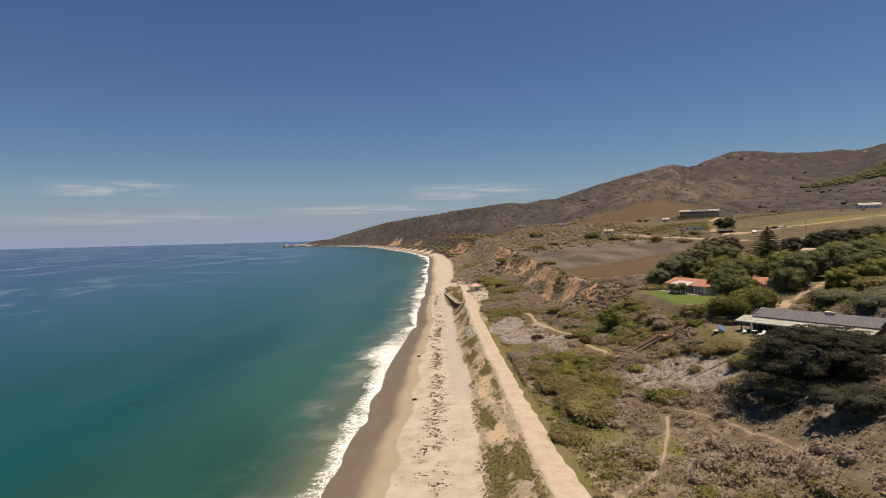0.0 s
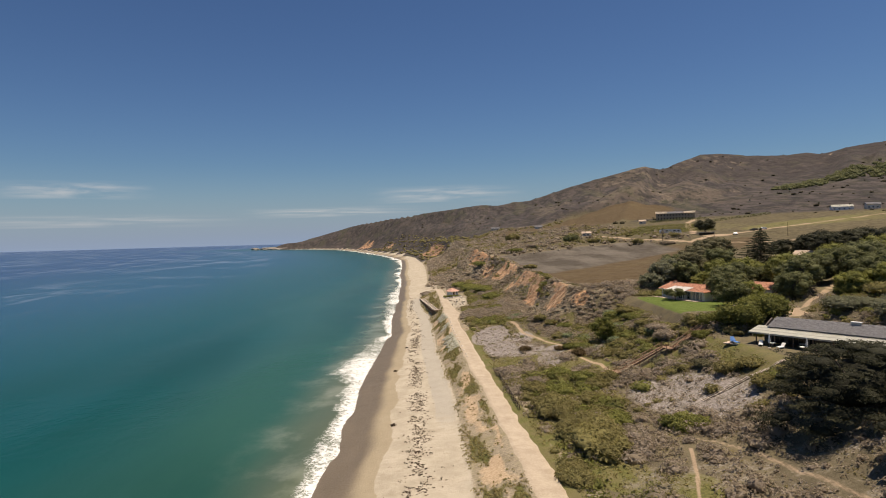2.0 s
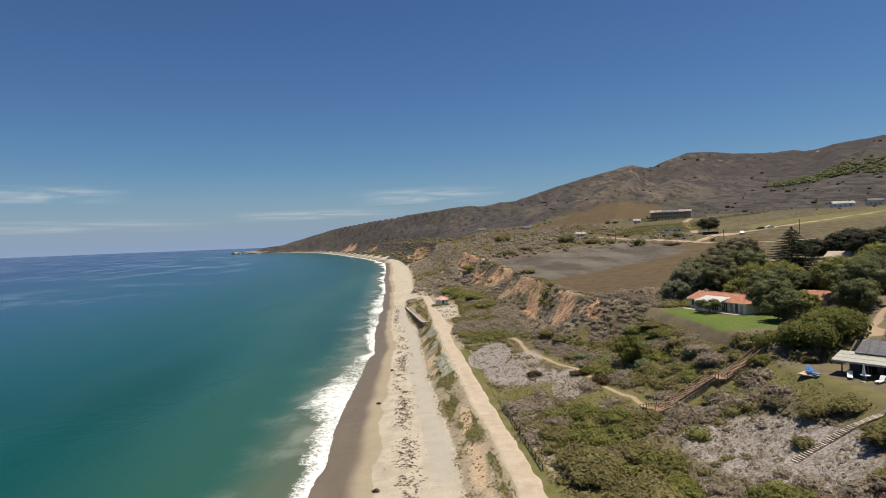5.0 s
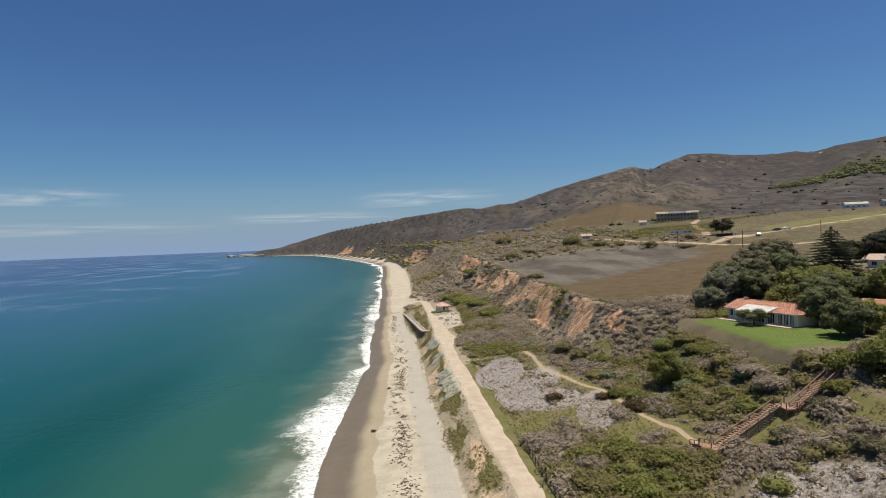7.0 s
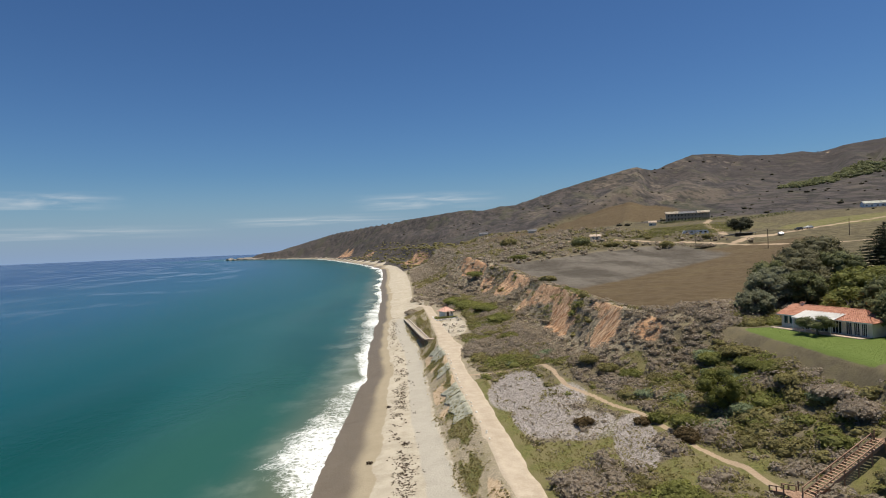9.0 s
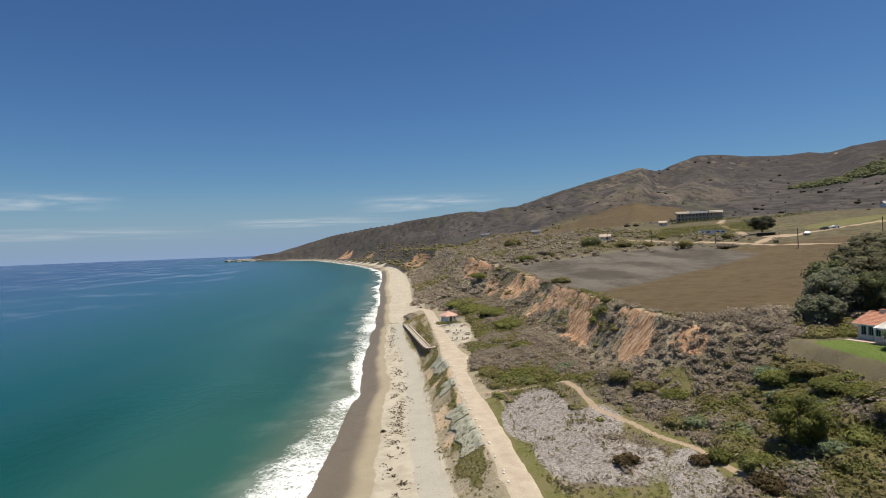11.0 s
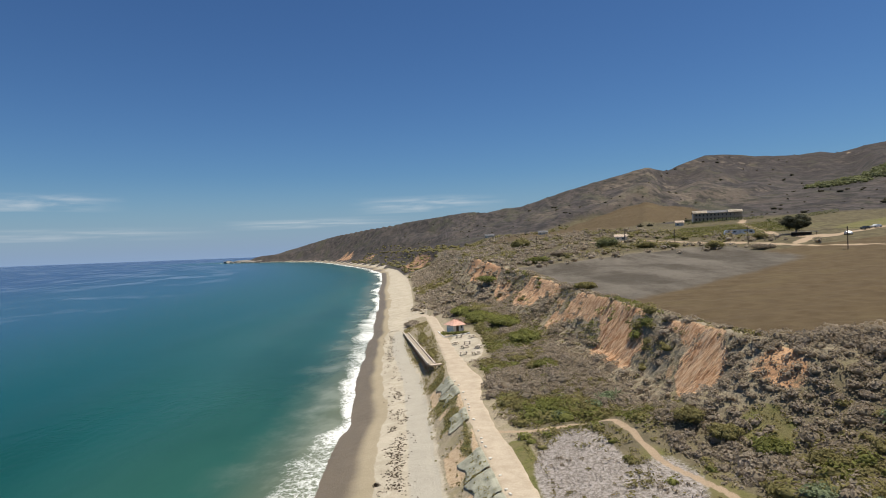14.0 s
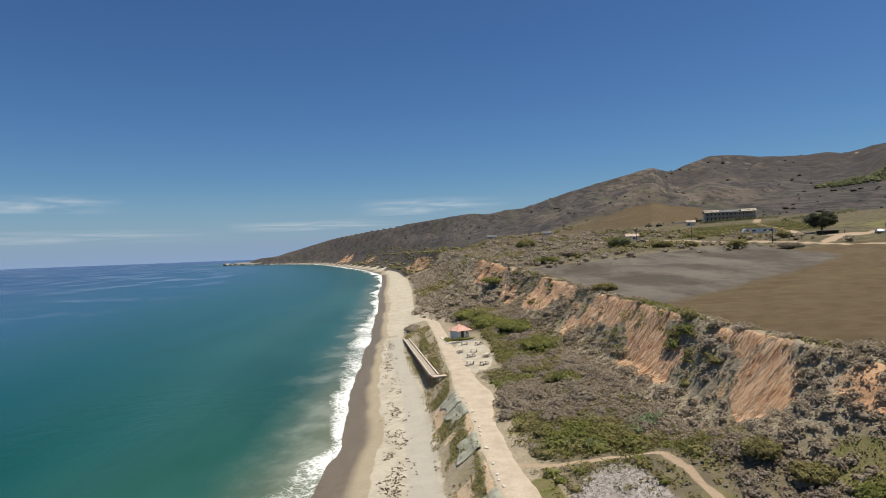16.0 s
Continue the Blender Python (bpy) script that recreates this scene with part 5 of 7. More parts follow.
GROVE = [
    # beside and behind the red-roofed house
    (63.5, 186.5, 6.2, 4.4, GREYISH), (67.5, 190.5, 6.6, 4.2, GREYISH), (59.0, 182.0, 4.6, 3.4, GREYISH), (71, 196, 7.5, 4.6, DEEP), (75, 190, 7.8, 4.6, BROWNISH), (70, 184, 6.8, 4.0, DEEP),
    (79, 200, 9.0, 5.2, BROWNISH), (85, 206, 10.5, 5.6, BROWNISH), (83, 194, 8.5, 5.0, DEEP), (91, 212, 10.5, 5.4, BROWNISH), (77, 181, 7.6, 4.2, LEAFY), (86, 184, 5.6, 4.2, LEAFY),
    (71.5, 174, 6.6, 4.0, LEAFY), (74.5, 167.5, 8.4, 4.8, DEEP), (70.5, 161.5, 7.4, 4.2, DEEP), (66.8, 150.5, 6.4, 3.8, DEEP), (79.5, 173, 7.4, 4.2, DEEP), (92, 190, 3.4, 3.4, LEAFY), (96, 180, 4.0, 3.6, LEAFY), (88, 175, 4.2, 3.6, DEEP),
    # the large dark trees along the drive
    (86, 163, 8.6, 5.2, LEAFY), (93, 168, 7.2, 5.0, LEAFY), (99, 172, 6.6, 4.8, LEAFY), (106, 176, 7.4, 5.2, DEEP), (101, 161, 8.6, 5.0, DEEP), (110, 166, 9.0, 5.6, DEEP), (104, 150, 8.4, 5.2, DEEP), (112, 152, 9.2, 5.8, DEEP), (99, 145, 6.0, 4.4, LEAFY),
    # the far edge of the grove
    (116, 190, 7.0, 5.0, LEAFY), (126, 205, 9.0, 5.8, SOMBRE), (134, 214, 9.0, 6.0, SOMBRE), (142, 204, 9.5, 6.2, SOMBRE), (150, 214, 9.0, 6.2, SOMBRE), (130, 190, 8.2, 5.6, LEAFY), (140, 186, 9.5, 6.4, SOMBRE), (126, 176, 8.6, 5.6, LEAFY),
    (122, 162, 9.2, 6.0, SOMBRE), (134, 170, 10.0, 6.6, SOMBRE), (146, 168, 10.0, 6.6, SOMBRE), (126, 148, 9.0, 6.2, SOMBRE), (140, 152, 10.0, 6.8, SOMBRE), (152, 192, 10.0, 6.6, SOMBRE), (160, 205, 9.5, 6.4, SOMBRE), (118, 140, 8.2, 5.8, SOMBRE), (108, 134, 6.0, 4.6, LEAFY), (160, 180, 10.0, 6.8, SOMBRE),
    (146, 226, 8.5, 6.0, SOMBRE), (160, 222, 8.5, 6.2, SOMBRE), (168, 214, 9.0, 6.4, SOMBRE), (122, 226, 6.4, 4.8, SOMBRE), (129, 224, 8.0, 5.4, SOMBRE), (137, 229, 8.4, 5.8, SOMBRE), (154, 232, 8.4, 6.0, SOMBRE),
    (79.5, 150.5, 6.4, 3.8, DEEP), (72.3, 152.5, 5.6, 3.0, LEAFY), (84.5, 155.0, 8.8, 4.8, DEEP), (92, 162.5, 8.0, 4.8, DEEP), (91, 147, 3.0, 2.8, LEAFY), (100, 152, 7.0, 4.8, DEEP), (108, 158, 8.0, 5.2, DEEP), (92, 148, 5.0, 3.8, LEAFY), (116, 156, 9.0, 5.8, DEEP), (88, 168, 7.0, 4.4, DEEP), (112, 176, 7.4, 5.0, DEEP), (118, 182, 7.6, 5.2, DEEP), (128, 160, 9.0, 6.0, DEEP), (118, 128, 7.0, 5.4, DEEP), (130, 134, 8.0, 6.0, DEEP)]
for k, (x, y, h, r, (kind, words)) in enumerate(GROVE):
    if float(along(np.array([x]), np.array([y]), DRIVE_3, 2.2, 0.4)[0]) > 0.5:
        continue
    open_crown = kind is LEAF_BROWNISH
    tree("grove_tree", x, y, h * 1.08, r * 1.08, 320 + k, kind, words, 2300, 0.26, 0.12 if open_crown else 0.0, 0.8 if open_crown else 0.95, group="grove trees", lumps=34)
tree("lawn_tree", 59.4, 164.9, 3.1, 2.9, 401, LEAF_GROVE, "small flat-topped tree on the green lawn", 1500, 0.14, 0.35, 0.55)
tree("round_tree", 38.6, 156.0, 6.3, 3.3, 402, LEAF_FRESH, "round bright green tree among the scrub", 2800, 0.15, 0.02, 1.0)
tree("lone_tree", 152.5, 360.5, 8.6, 6.0, 403, LEAF_DARK, "dark spreading tree beside the gravel yard", 3600, 0.25, 0.2, 0.8)
for x, y, rx, ry, rz, s, m, lab in [
        (35.0, 98.5, 3.6, 2.6, 1.9, 410, LEAF_GREEN, "dark green rounded bush in pale dry flowers"),
        (20.5, 160.0, 1.7, 1.4, 1.1, 411, LEAF_RUST, "brown rounded bush in a pale flower patch"),
        (31.6, 149.5, 2.1, 2.0, 1.6, 412, LEAF_RUST, "rust-brown domed bush beside the footpath"),
        (28.6, 158.0, 1.3, 1.1, 0.9, 413, LEAF_RUST, "small brown domed bush beside the footpath"),
        (21.5, 97.0, 4.6, 8.5, 2.4, 414, LEAF_OLIVE, "wide olive-green thicket above the track"),
        (19.0, 112.0, 3.8, 5.5, 2.0, 415, LEAF_OLIVE, "olive-green thicket above the track"),
        (23.5, 133.5, 3.4, 3.0, 1.9, 416, LEAF_GREEN, "dense green bush beside the grass"),
        (14.6, 140.5, 3.2, 2.2, 1.3, 417, LEAF_SAGE, "grey rounded bush beside the track"),
        (31.8, 126.6, 2.6, 2.0, 1.8, 418, LEAF_OLIVE, "dark bush at the foot of the timber stairs"),
        (33.6, 153.8, 2.6, 2.2, 1.5, 419, LEAF_GREEN, "dark green bush beside the footpath"),
        (30.8, 157.6, 1.6, 1.4, 1.2, 420, LEAF_FRESH, "yellow-green bush beside the footpath"),
        (37.3, 265.5, 3.0, 2.2, 1.6, 421, LEAF_OLIVE, "green bush on the bluff's edge"),
        (80.5, 388.0, 5.0, 4.0, 4.2, 422, LEAF_GROVE, "dark round bush beside the far lane"),
        (104.5, 334.0, 3.6, 2.8, 2.8, 423, LEAF_OLIVE, "round bush on the edge of the field"),
        (95.0, 348.5, 2.6, 2.2, 2.0, 424, LEAF_OLIVE, "bush on the edge of the field"),
        (88.0, 360.0, 4.2, 3.0, 2.4, 425, LEAF_OLIVE, "spreading bush on the edge of the field"),
        (116.5, 322.5, 4.5, 2.6, 1.8, 426, LEAF_SAGE, "dry spreading bush on the edge of the field"),
        (55.0, 480.0, 6.0, 5.0, 5.0, 427, LEAF_OLIVE, "large round bush above the bluff"),
        (41.0, 352.0, 5.0, 3.4, 2.2, 428, LEAF_GREEN, "green bush on the far plateau"),
        (58.0, 372.0, 8.0, 4.0, 2.2, 429, LEAF_SAGE, "grey-green thicket on the far plateau"),
        (47.6, 112.0, 2.4, 2.2, 1.5, 430, LEAF_OLIVE, "olive bush below the grey house"),
        (50.0, 109.6, 2.4, 1.8, 1.4, 431, LEAF_OLIVE, "olive bush below the patio"),
        (49.0, 102.3, 3.0, 2.2, 1.3, 432, LEAF_OLIVE, "olive bush beside the plank steps"),
        (51.7, 99.8, 2.6, 2.2, 1.5, 472, LEAF_OLIVE, "dark olive bush below the patio"),
        (55.2, 101.5, 2.8, 2.2, 1.6, 473, LEAF_OLIVE, "olive bush below the patio"),
        (48.8, 97.0, 2.4, 2.2, 1.4, 474, LEAF_BROWNISH, "brownish bush beside the cypress"),
        (46.2, 118.5, 2.2, 1.8, 1.1, 475, LEAF_BROWNISH, "brownish low bush below the stairs"),
        (42.2, 127.4, 2.0, 1.5, 1.1, 476, LEAF_BROWNISH, "brownish bush below the timber stairs"),
        (48.4, 129.6, 2.2, 1.6, 1.2, 477, LEAF_BROWNISH, "dark brownish bush below the timber stairs"),
        (51.5, 131.2, 2.0, 1.6, 1.2, 478, LEAF_FRESH, "bright green bush below the timber stairs"),
        (38.0, 126.2, 1.5, 1.3, 0.9, 479, LEAF_BROWNISH, "brownish bush beside the lower landing"),
        (132.0, 352.0, 3.0, 2.6, 2.6, 433, LEAF_OLIVE, "round bush beside the gravel yard"),
        (9.5, 326.0, 4.5, 9.0, 2.0, 434, LEAF_GREEN, "green thicket on the slope behind the hut"),
        (13.0, 300.0, 4.5, 9.0, 2.0, 435, LEAF_GREEN, "green thicket on the slope behind the hut"),
        (20.0, 258.0, 3.4, 7.0, 1.6, 436, LEAF_GREEN, "dark green thicket on the slope"),
        (59.0, 130.5, 4.2, 3.8, 4.2, 437, LEAF_FRESH, "yellow-green hedge between the two houses"),
        (64.5, 133.5, 5.0, 4.4, 4.4, 438, LEAF_FRESH, "yellow-green hedge between the two houses"),
        (48.6, 168.5, 3.0, 2.6, 1.2, 445, LEAF_OLIVE, "olive rounded bush below the lawn"),
        (47.6, 163.0, 2.8, 2.8, 1.2, 446, LEAF_GREEN, "green rounded bush below the lawn"),
        (48.4, 158.0, 2.6, 3.0, 1.2, 447, LEAF_GREEN, "dark green bush below the lawn"),
        (48.0, 152.0, 3.0, 3.2, 1.3, 448, LEAF_OLIVE, "olive rounded bush below the lawn"),
        (48.6, 145.5, 3.0, 2.8, 1.3, 449, LEAF_SAGE, "pale grey-green bush below the lawn"),
        (47.6, 139.8, 2.6, 2.6, 1.8, 450, LEAF_SAGE, "pale grey-green bush above the timber stairs"),
        (45.2, 170.5, 2.6, 2.4, 1.6, 451, LEAF_GREEN, "dark green bush on the slope below the house"),
        (43.8, 164.5, 2.4, 2.6, 1.5, 452, LEAF_OLIVE, "olive bush on the slope below the house"),
        (31.0, 181.5, 2.2, 2.0, 1.4, 453, LEAF_OLIVE, "rounded olive bush beyond the footpath"),
        (33.5, 177.0, 2.2, 2.2, 1.4, 454, LEAF_GREEN, "rounded green bush beyond the footpath"),
        (28.6, 186.0, 2.0, 2.0, 1.3, 455, LEAF_OLIVE, "rounded olive bush beyond the footpath"),
        (37.2, 172.0, 2.4, 2.2, 1.5, 456, LEAF_OLIVE, "rounded olive bush beyond the footpath"),
        (18.0, 281.0, 4.2, 7.0, 1.7, 457, LEAF_GREEN, "green thicket on the slope behind the tables"),
        (14.5, 317.0, 4.0, 7.0, 1.8, 458, LEAF_OLIVE, "olive thicket on the slope behind the hut"),
        (22.5, 356.0, 5.0, 8.0, 2.0, 459, LEAF_GREEN, "green thicket below the far bluff's crest"),
        (19.5, 229.0, 2.4, 3.0, 1.2, 460, LEAF_GREEN, "green bush on the grey slope"),
        (26.5, 104.0, 2.6, 3.0, 1.5, 465, LEAF_GREEN, "green bush in the brush above the track"),
        (17.5, 125.0, 2.6, 3.4, 1.5, 466, LEAF_OLIVE, "olive bush in the brush above the track"),
        (22.0, 122.5, 2.6, 2.8, 1.5, 467, LEAF_GREEN, "green bush in the brush above the track"),
        (27.5, 128.5, 2.8, 2.4, 1.6, 468, LEAF_GREEN, "green bush beside the footpath"),
        (19.0, 131.0, 2.2, 2.4, 1.2, 469, LEAF_SAGE, "grey bush in the brush above the track"),
        (26.0, 114.5, 2.4, 2.8, 1.3, 470, LEAF_OLIVE, "olive bush in the brush above the track"),
        (16.5, 86.0, 2.2, 4.0, 1.2, 471, LEAF_OLIVE, "olive bush beside the track"),
        (81.5, 131.5, 5.6, 4.6, 2.0, 461, LEAF_GREYGREEN, "smooth grey-green brush behind the grey house"),
        (91.0, 127.0, 7.0, 5.0, 2.2, 462, LEAF_GREYGREEN, "smooth grey-green brush behind the grey house"),
        (98.0, 140.0, 7.0, 5.0, 2.4, 463, LEAF_OLIVE, "olive brush beside the drive"),
        (102.0, 120.0, 7.0, 6.0, 2.4, 464, LEAF_GREYGREEN, "smooth grey-green brush behind the grey house"),
        (67.5, 138.5, 3.6, 3.4, 3.6, 444, LEAF_FRESH, "yellow-green hedge between the two houses"),
        (55.0, 135.0, 3.0, 2.4, 2.4, 439, LEAF_FRESH, "hedge bush at the top of the timber stairs"),
        (84.0, 118.0, 7.0, 7.0, 2.6, 440, LEAF_GREYGREEN, "grey-green brush behind the grey house"),
        (-5.0, 292.0, 1.5, 9.0, 0.6, 441, LEAF_OLIVE, "low olive growth between ramp and track"),
        (-2.4, 263.0, 1.1, 6.0, 0.5, 442, LEAF_OLIVE, "low green growth between ramp and track"),
        (-9.0, 335.0, 3.0, 7.0, 1.0, 443, LEAF_SAGE, "low grey growth at the end of the track")]:
    area = rx * ry
    bush("bush", x, y, rx, ry, rz, s, m, lab, int(480 + 140 * min(area, 30)), 0.15 + 0.008 * min(area, 16), 8 + int(min(area, 30) * 0.5))


def agave(x, y, size, seed):
    r = np.random.default_rng(seed)
    t = thing("agave", pose(x, y, float(ground_z(x, y)) - 0.03), "pale green agave with a rosette of pointed blades", "agave", "agaves on the slope")
    for k in range(14):
        bm = bmesh.new()
        a, lift = k * 2.4, 0.25 + 0.7 * (k / 14)
        d = Vector((math.cos(a) * math.cos(lift), math.sin(a) * math.cos(lift), math.sin(lift)))
        side = d.cross(Vector((0, 0, 1))).normalized() * size * 0.09
        n = side.cross(d).normalized() * size * 0.04
        tip = bm.verts.new(d * size)
        ring = [bm.verts.new(d * size * f + o) for f in (0.0, 0.5) for o in (side, n, -side, -n * 0.3)]
        for j in range(4):
            bm.faces.new((ring[j], ring[(j + 1) % 4], ring[4 + (j + 1) % 4], ring[4 + j]))
            bm.faces.new((ring[4 + j], ring[4 + (j + 1) % 4], tip))
        part("blade", bm, LEAF_AGAVE, t)


for k, (x, y, size) in enumerate([(32.6, 167.4, 2.0), (35.6, 163.2, 2.2), (45.0, 173.0, 2.2), (36.0, 151.0, 1.8), (40.5, 152.0, 2.0), (44.0, 160.5, 2.0), (23.2, 201.2, 1.6), (20.6, 199.6, 1.4), (15.0, 196.9, 1.5), (43.0, 166.5, 1.8), (47.2, 146.0, 2.0)]):
    bush("cactus", x, y, size, size * 0.85, size * 0.6, 480 + k, LEAF_AGAVE, "pale green prickly cactus clump among the scrub", 620, 0.2, 12, "cacti on the slope", "cactus")

_r = np.random.default_rng(77)
for k, (x, y) in enumerate([(35.3, 162.6), (36.4, 161.6), (34.6, 160.4), (38.6, 152.7), (39.8, 151.6), (37.4, 151.2), (41.2, 144.1), (42.4, 145.0), (40.2, 146.2), (45.7, 153.9), (46.9, 155.0), (44.6, 152.4), (23.2, 201.2), (24.2, 202.2), (22.2, 202.4), (18.3, 198.2), (17.2, 199.3), (13.2, 198.8), (12.0, 199.8), (43.2, 160.5), (44.3, 162.0)]):
    agave(x + _r.uniform(-0.3, 0.3), y + _r.uniform(-0.3, 0.3), 1.15 + 0.7 * _r.random(), 600 + k)


# ---- built things ----
def box(bm, x0, x1, y0, y1, z0, z1, bevel=0.0):
    v = [bm.verts.new((x, y, z)) for x in (x0, x1) for y in (y0, y1) for z in (z0, z1)]
    faces = [bm.faces.new([v[k] for k in q]) for q in ((0, 1, 3, 2), (4, 6, 7, 5), (0, 4, 5, 1), (2, 3, 7, 6), (0, 2, 6, 4), (1, 5, 7, 3))]
    if bevel:
        edges = list({e for f in faces for e in f.edges})
        bmesh.ops.bevel(bm, geom=edges, offset=bevel, segments=1, affect="EDGES")
    return bm


def block(name, parent, material, x0, x1, y0, y1, z0, z1, label="", bevel=0.0):
    return part(name, box(bmesh.new(), x0, x1, y0, y1, z0, z1, bevel), material, parent, label)


def beam(bm, a, b, w, h):
    """A square-cut timber from a to b."""
    a, b = Vector(a), Vector(b)
    d = (b - a).normalized()
    s = d.cross(Vector((0, 0, 1)))
    s = (s.normalized() if s.length > 1e-4 else Vector((1, 0, 0))) * w / 2
    u = s.normalized().cross(d).normalized() * h / 2
    ring = [[bm.verts.new(p + i * s + j * u) for i, j in ((-1, -1), (1, -1), (1, 1), (-1, 1))] for p in (a, b)]
    for k in range(4):
        bm.faces.new((ring[0][k], ring[0][(k + 1) % 4], ring[1][(k + 1) % 4], ring[1][k]))
    bm.faces.new(ring[0][::-1])
    bm.faces.new(ring[1])
    return bm


def tiled_slope(bm, a, b, c, d, wave=0.36, rise=0.06, courses=10, thick=0.12):
    """A tiled roof plane with rounded tile runs from eave (a, b) to ridge (d, c), in stepped courses."""
    a, b, c, d = (Vector(v) for v in (a, b, c, d))
    n = (b - a).cross(d - a).normalized()
    if n.z < 0:
        n = -n
    cols = max(int((b - a).length / wave) * 4, 4)
    rows = []
    for j in range(courses + 1):
        for lip in ((0.0, 1.0) if 0 < j < courses else (0.0,)):
            f = j / courses
            p, q = a.lerp(d, f), b.lerp(c, f)
            rows.append([bm.verts.new(p.lerp(q, k / cols) + n * (rise * (0.5 + 0.5 * math.cos(k * math.pi / 2)) + thick + (0.03 if lip else 0.0))) for k in range(cols + 1)])
    for u, v in zip(rows, rows[1:]):
        for k in range(cols):
            bm.faces.new((u[k], u[k + 1], v[k + 1], v[k]))
    low = [bm.verts.new(a), bm.verts.new(b), bm.verts.new(c), bm.verts.new(d)]
    bm.faces.new(low)
    bm.faces.new([low[0], low[1]] + rows[0][::-1])
    return bm


TERRACOTTA = surface("terracotta_tiles", (0.3, 0.12, 0.07), (0.52, 0.26, 0.17), 1.6, 0.85, 0, 0.4, 0.03)
PINK_TILE = surface("faded_pink_roof", (0.55, 0.31, 0.24), (0.71, 0.46, 0.37), 1.5, 0.85, 0, 0.4, 0.03)
STUCCO = surface("cream_stucco", (0.6, 0.53, 0.43), (0.74, 0.68, 0.58), 1.2, 0.9, 0, 0.3, 0.01)
WHITE = surface("white_paint", (0.68, 0.67, 0.63), (0.84, 0.83, 0.8), 1.5, 0.7, 0, 0.2, 0.01)
CANVAS = surface("white_canvas", (0.72, 0.71, 0.68), (0.86, 0.85, 0.83), 0.8, 0.9, 0, 0.2, 0.02)
SHINGLE = surface("grey_shingles", (0.1, 0.1, 0.105), (0.2, 0.2, 0.21), 2.2, 0.9, 0, 0.5, 0.03)
METAL_ROOF = surface("pale_roof_sheet", (0.3, 0.3, 0.26), (0.42, 0.42, 0.36), 0.8, 0.6, 0.0, 0.2, 0.01)
TIMBER = surface("weathered_timber", (0.2, 0.115, 0.07), (0.37, 0.235, 0.155), 2.0, 0.85, 0, 0.5, 0.01, (8, 1, 1))
GREY_TIMBER = surface("bleached_timber", (0.42, 0.36, 0.29), (0.62, 0.55, 0.46), 2.0, 0.88, 0, 0.5, 0.01, (8, 1, 1))
RAMP_TIMBER = surface("worn_ramp_timber", (0.25, 0.2, 0.155), (0.4, 0.34, 0.27), 2.0, 0.9, 0, 0.5, 0.01, (8, 1, 1))
DARK_TIMBER = surface("dark_timber", (0.055, 0.04, 0.03), (0.13, 0.095, 0.07), 2.0, 0.85, 0, 0.5, 0.01, (8, 1, 1))
# near-black wall: shade of the veranda front and carport is in this colour
DARK_WALL = surface("shade_toned_wall", (0.06, 0.05, 0.042), (0.12, 0.1, 0.085), 1.5, 0.8)
# stucco with the shade of the mansion's front in its colour; also barn walls
TAN_WALL = surface("shaded_tan_stucco", (0.36, 0.3, 0.235), (0.48, 0.41, 0.33), 1.0, 0.9)
PAVING = surface("pinkish_paving", (0.4, 0.3, 0.23), (0.56, 0.45, 0.36), 1.0, 0.9, 0, 0.4, 0.02)
CONCRETE = surface("pale_concrete", (0.42, 0.39, 0.34), (0.58, 0.54, 0.48), 0.8, 0.9, 0, 0.4, 0.02)
TEAL = surface("teal_shutters", (0.06, 0.17, 0.16), (0.11, 0.25, 0.23), 2.0, 0.6)
BLUE_CLOTH = surface("blue_cloth", (0.04, 0.14, 0.4), (0.1, 0.26, 0.6), 3.0, 0.8)
RUST_CLOTH = surface("faded_red_cloth", (0.3, 0.13, 0.1), (0.45, 0.24, 0.19), 3.0, 0.85)
NETTING = surface("green_erosion_netting", (0.22, 0.22, 0.165), (0.39, 0.38, 0.3), 0.7, 0.9, 0, 0.5, 0.03)
SACK = surface("white_sandbags", (0.48, 0.45, 0.4), (0.66, 0.63, 0.57), 3.0, 0.95)
STEEL = surface("painted_metal", (0.5, 0.51, 0.53), (0.66, 0.67, 0.69), 1.0, 0.35, 0.3, 0.05, 0.005)
CAR_DARK = surface("dark_car_paint", (0.03, 0.035, 0.045), (0.06, 0.065, 0.075), 0.6, 0.25, 0.3, 0.02, 0.002)
CAR_WHITE = surface("white_car_paint", (0.66, 0.67, 0.68), (0.78, 0.78, 0.78), 0.6, 0.3, 0.0, 0.02, 0.002)
RUBBER = surface("rubber", (0.015, 0.015, 0.015), (0.04, 0.04, 0.04), 4.0, 0.9)
ROCK = surface("shore_rock", (0.13, 0.115, 0.1), (0.3, 0.27, 0.23), 0.08, 0.95, 0, 0.9, 1.5)


def glass_material():
    m, nt, b = mk("window_glass")
    put(nt, b.inputs["Base Color"], mixc(nt, noise_tex(nt, local(nt), 0.7), (0.01, 0.012, 0.014), (0.03, 0.034, 0.036)))
    b.inputs["Roughness"].default_value = 0.08
    b.inputs["IOR"].default_value = 1.5
    return m


GLASS = glass_material()


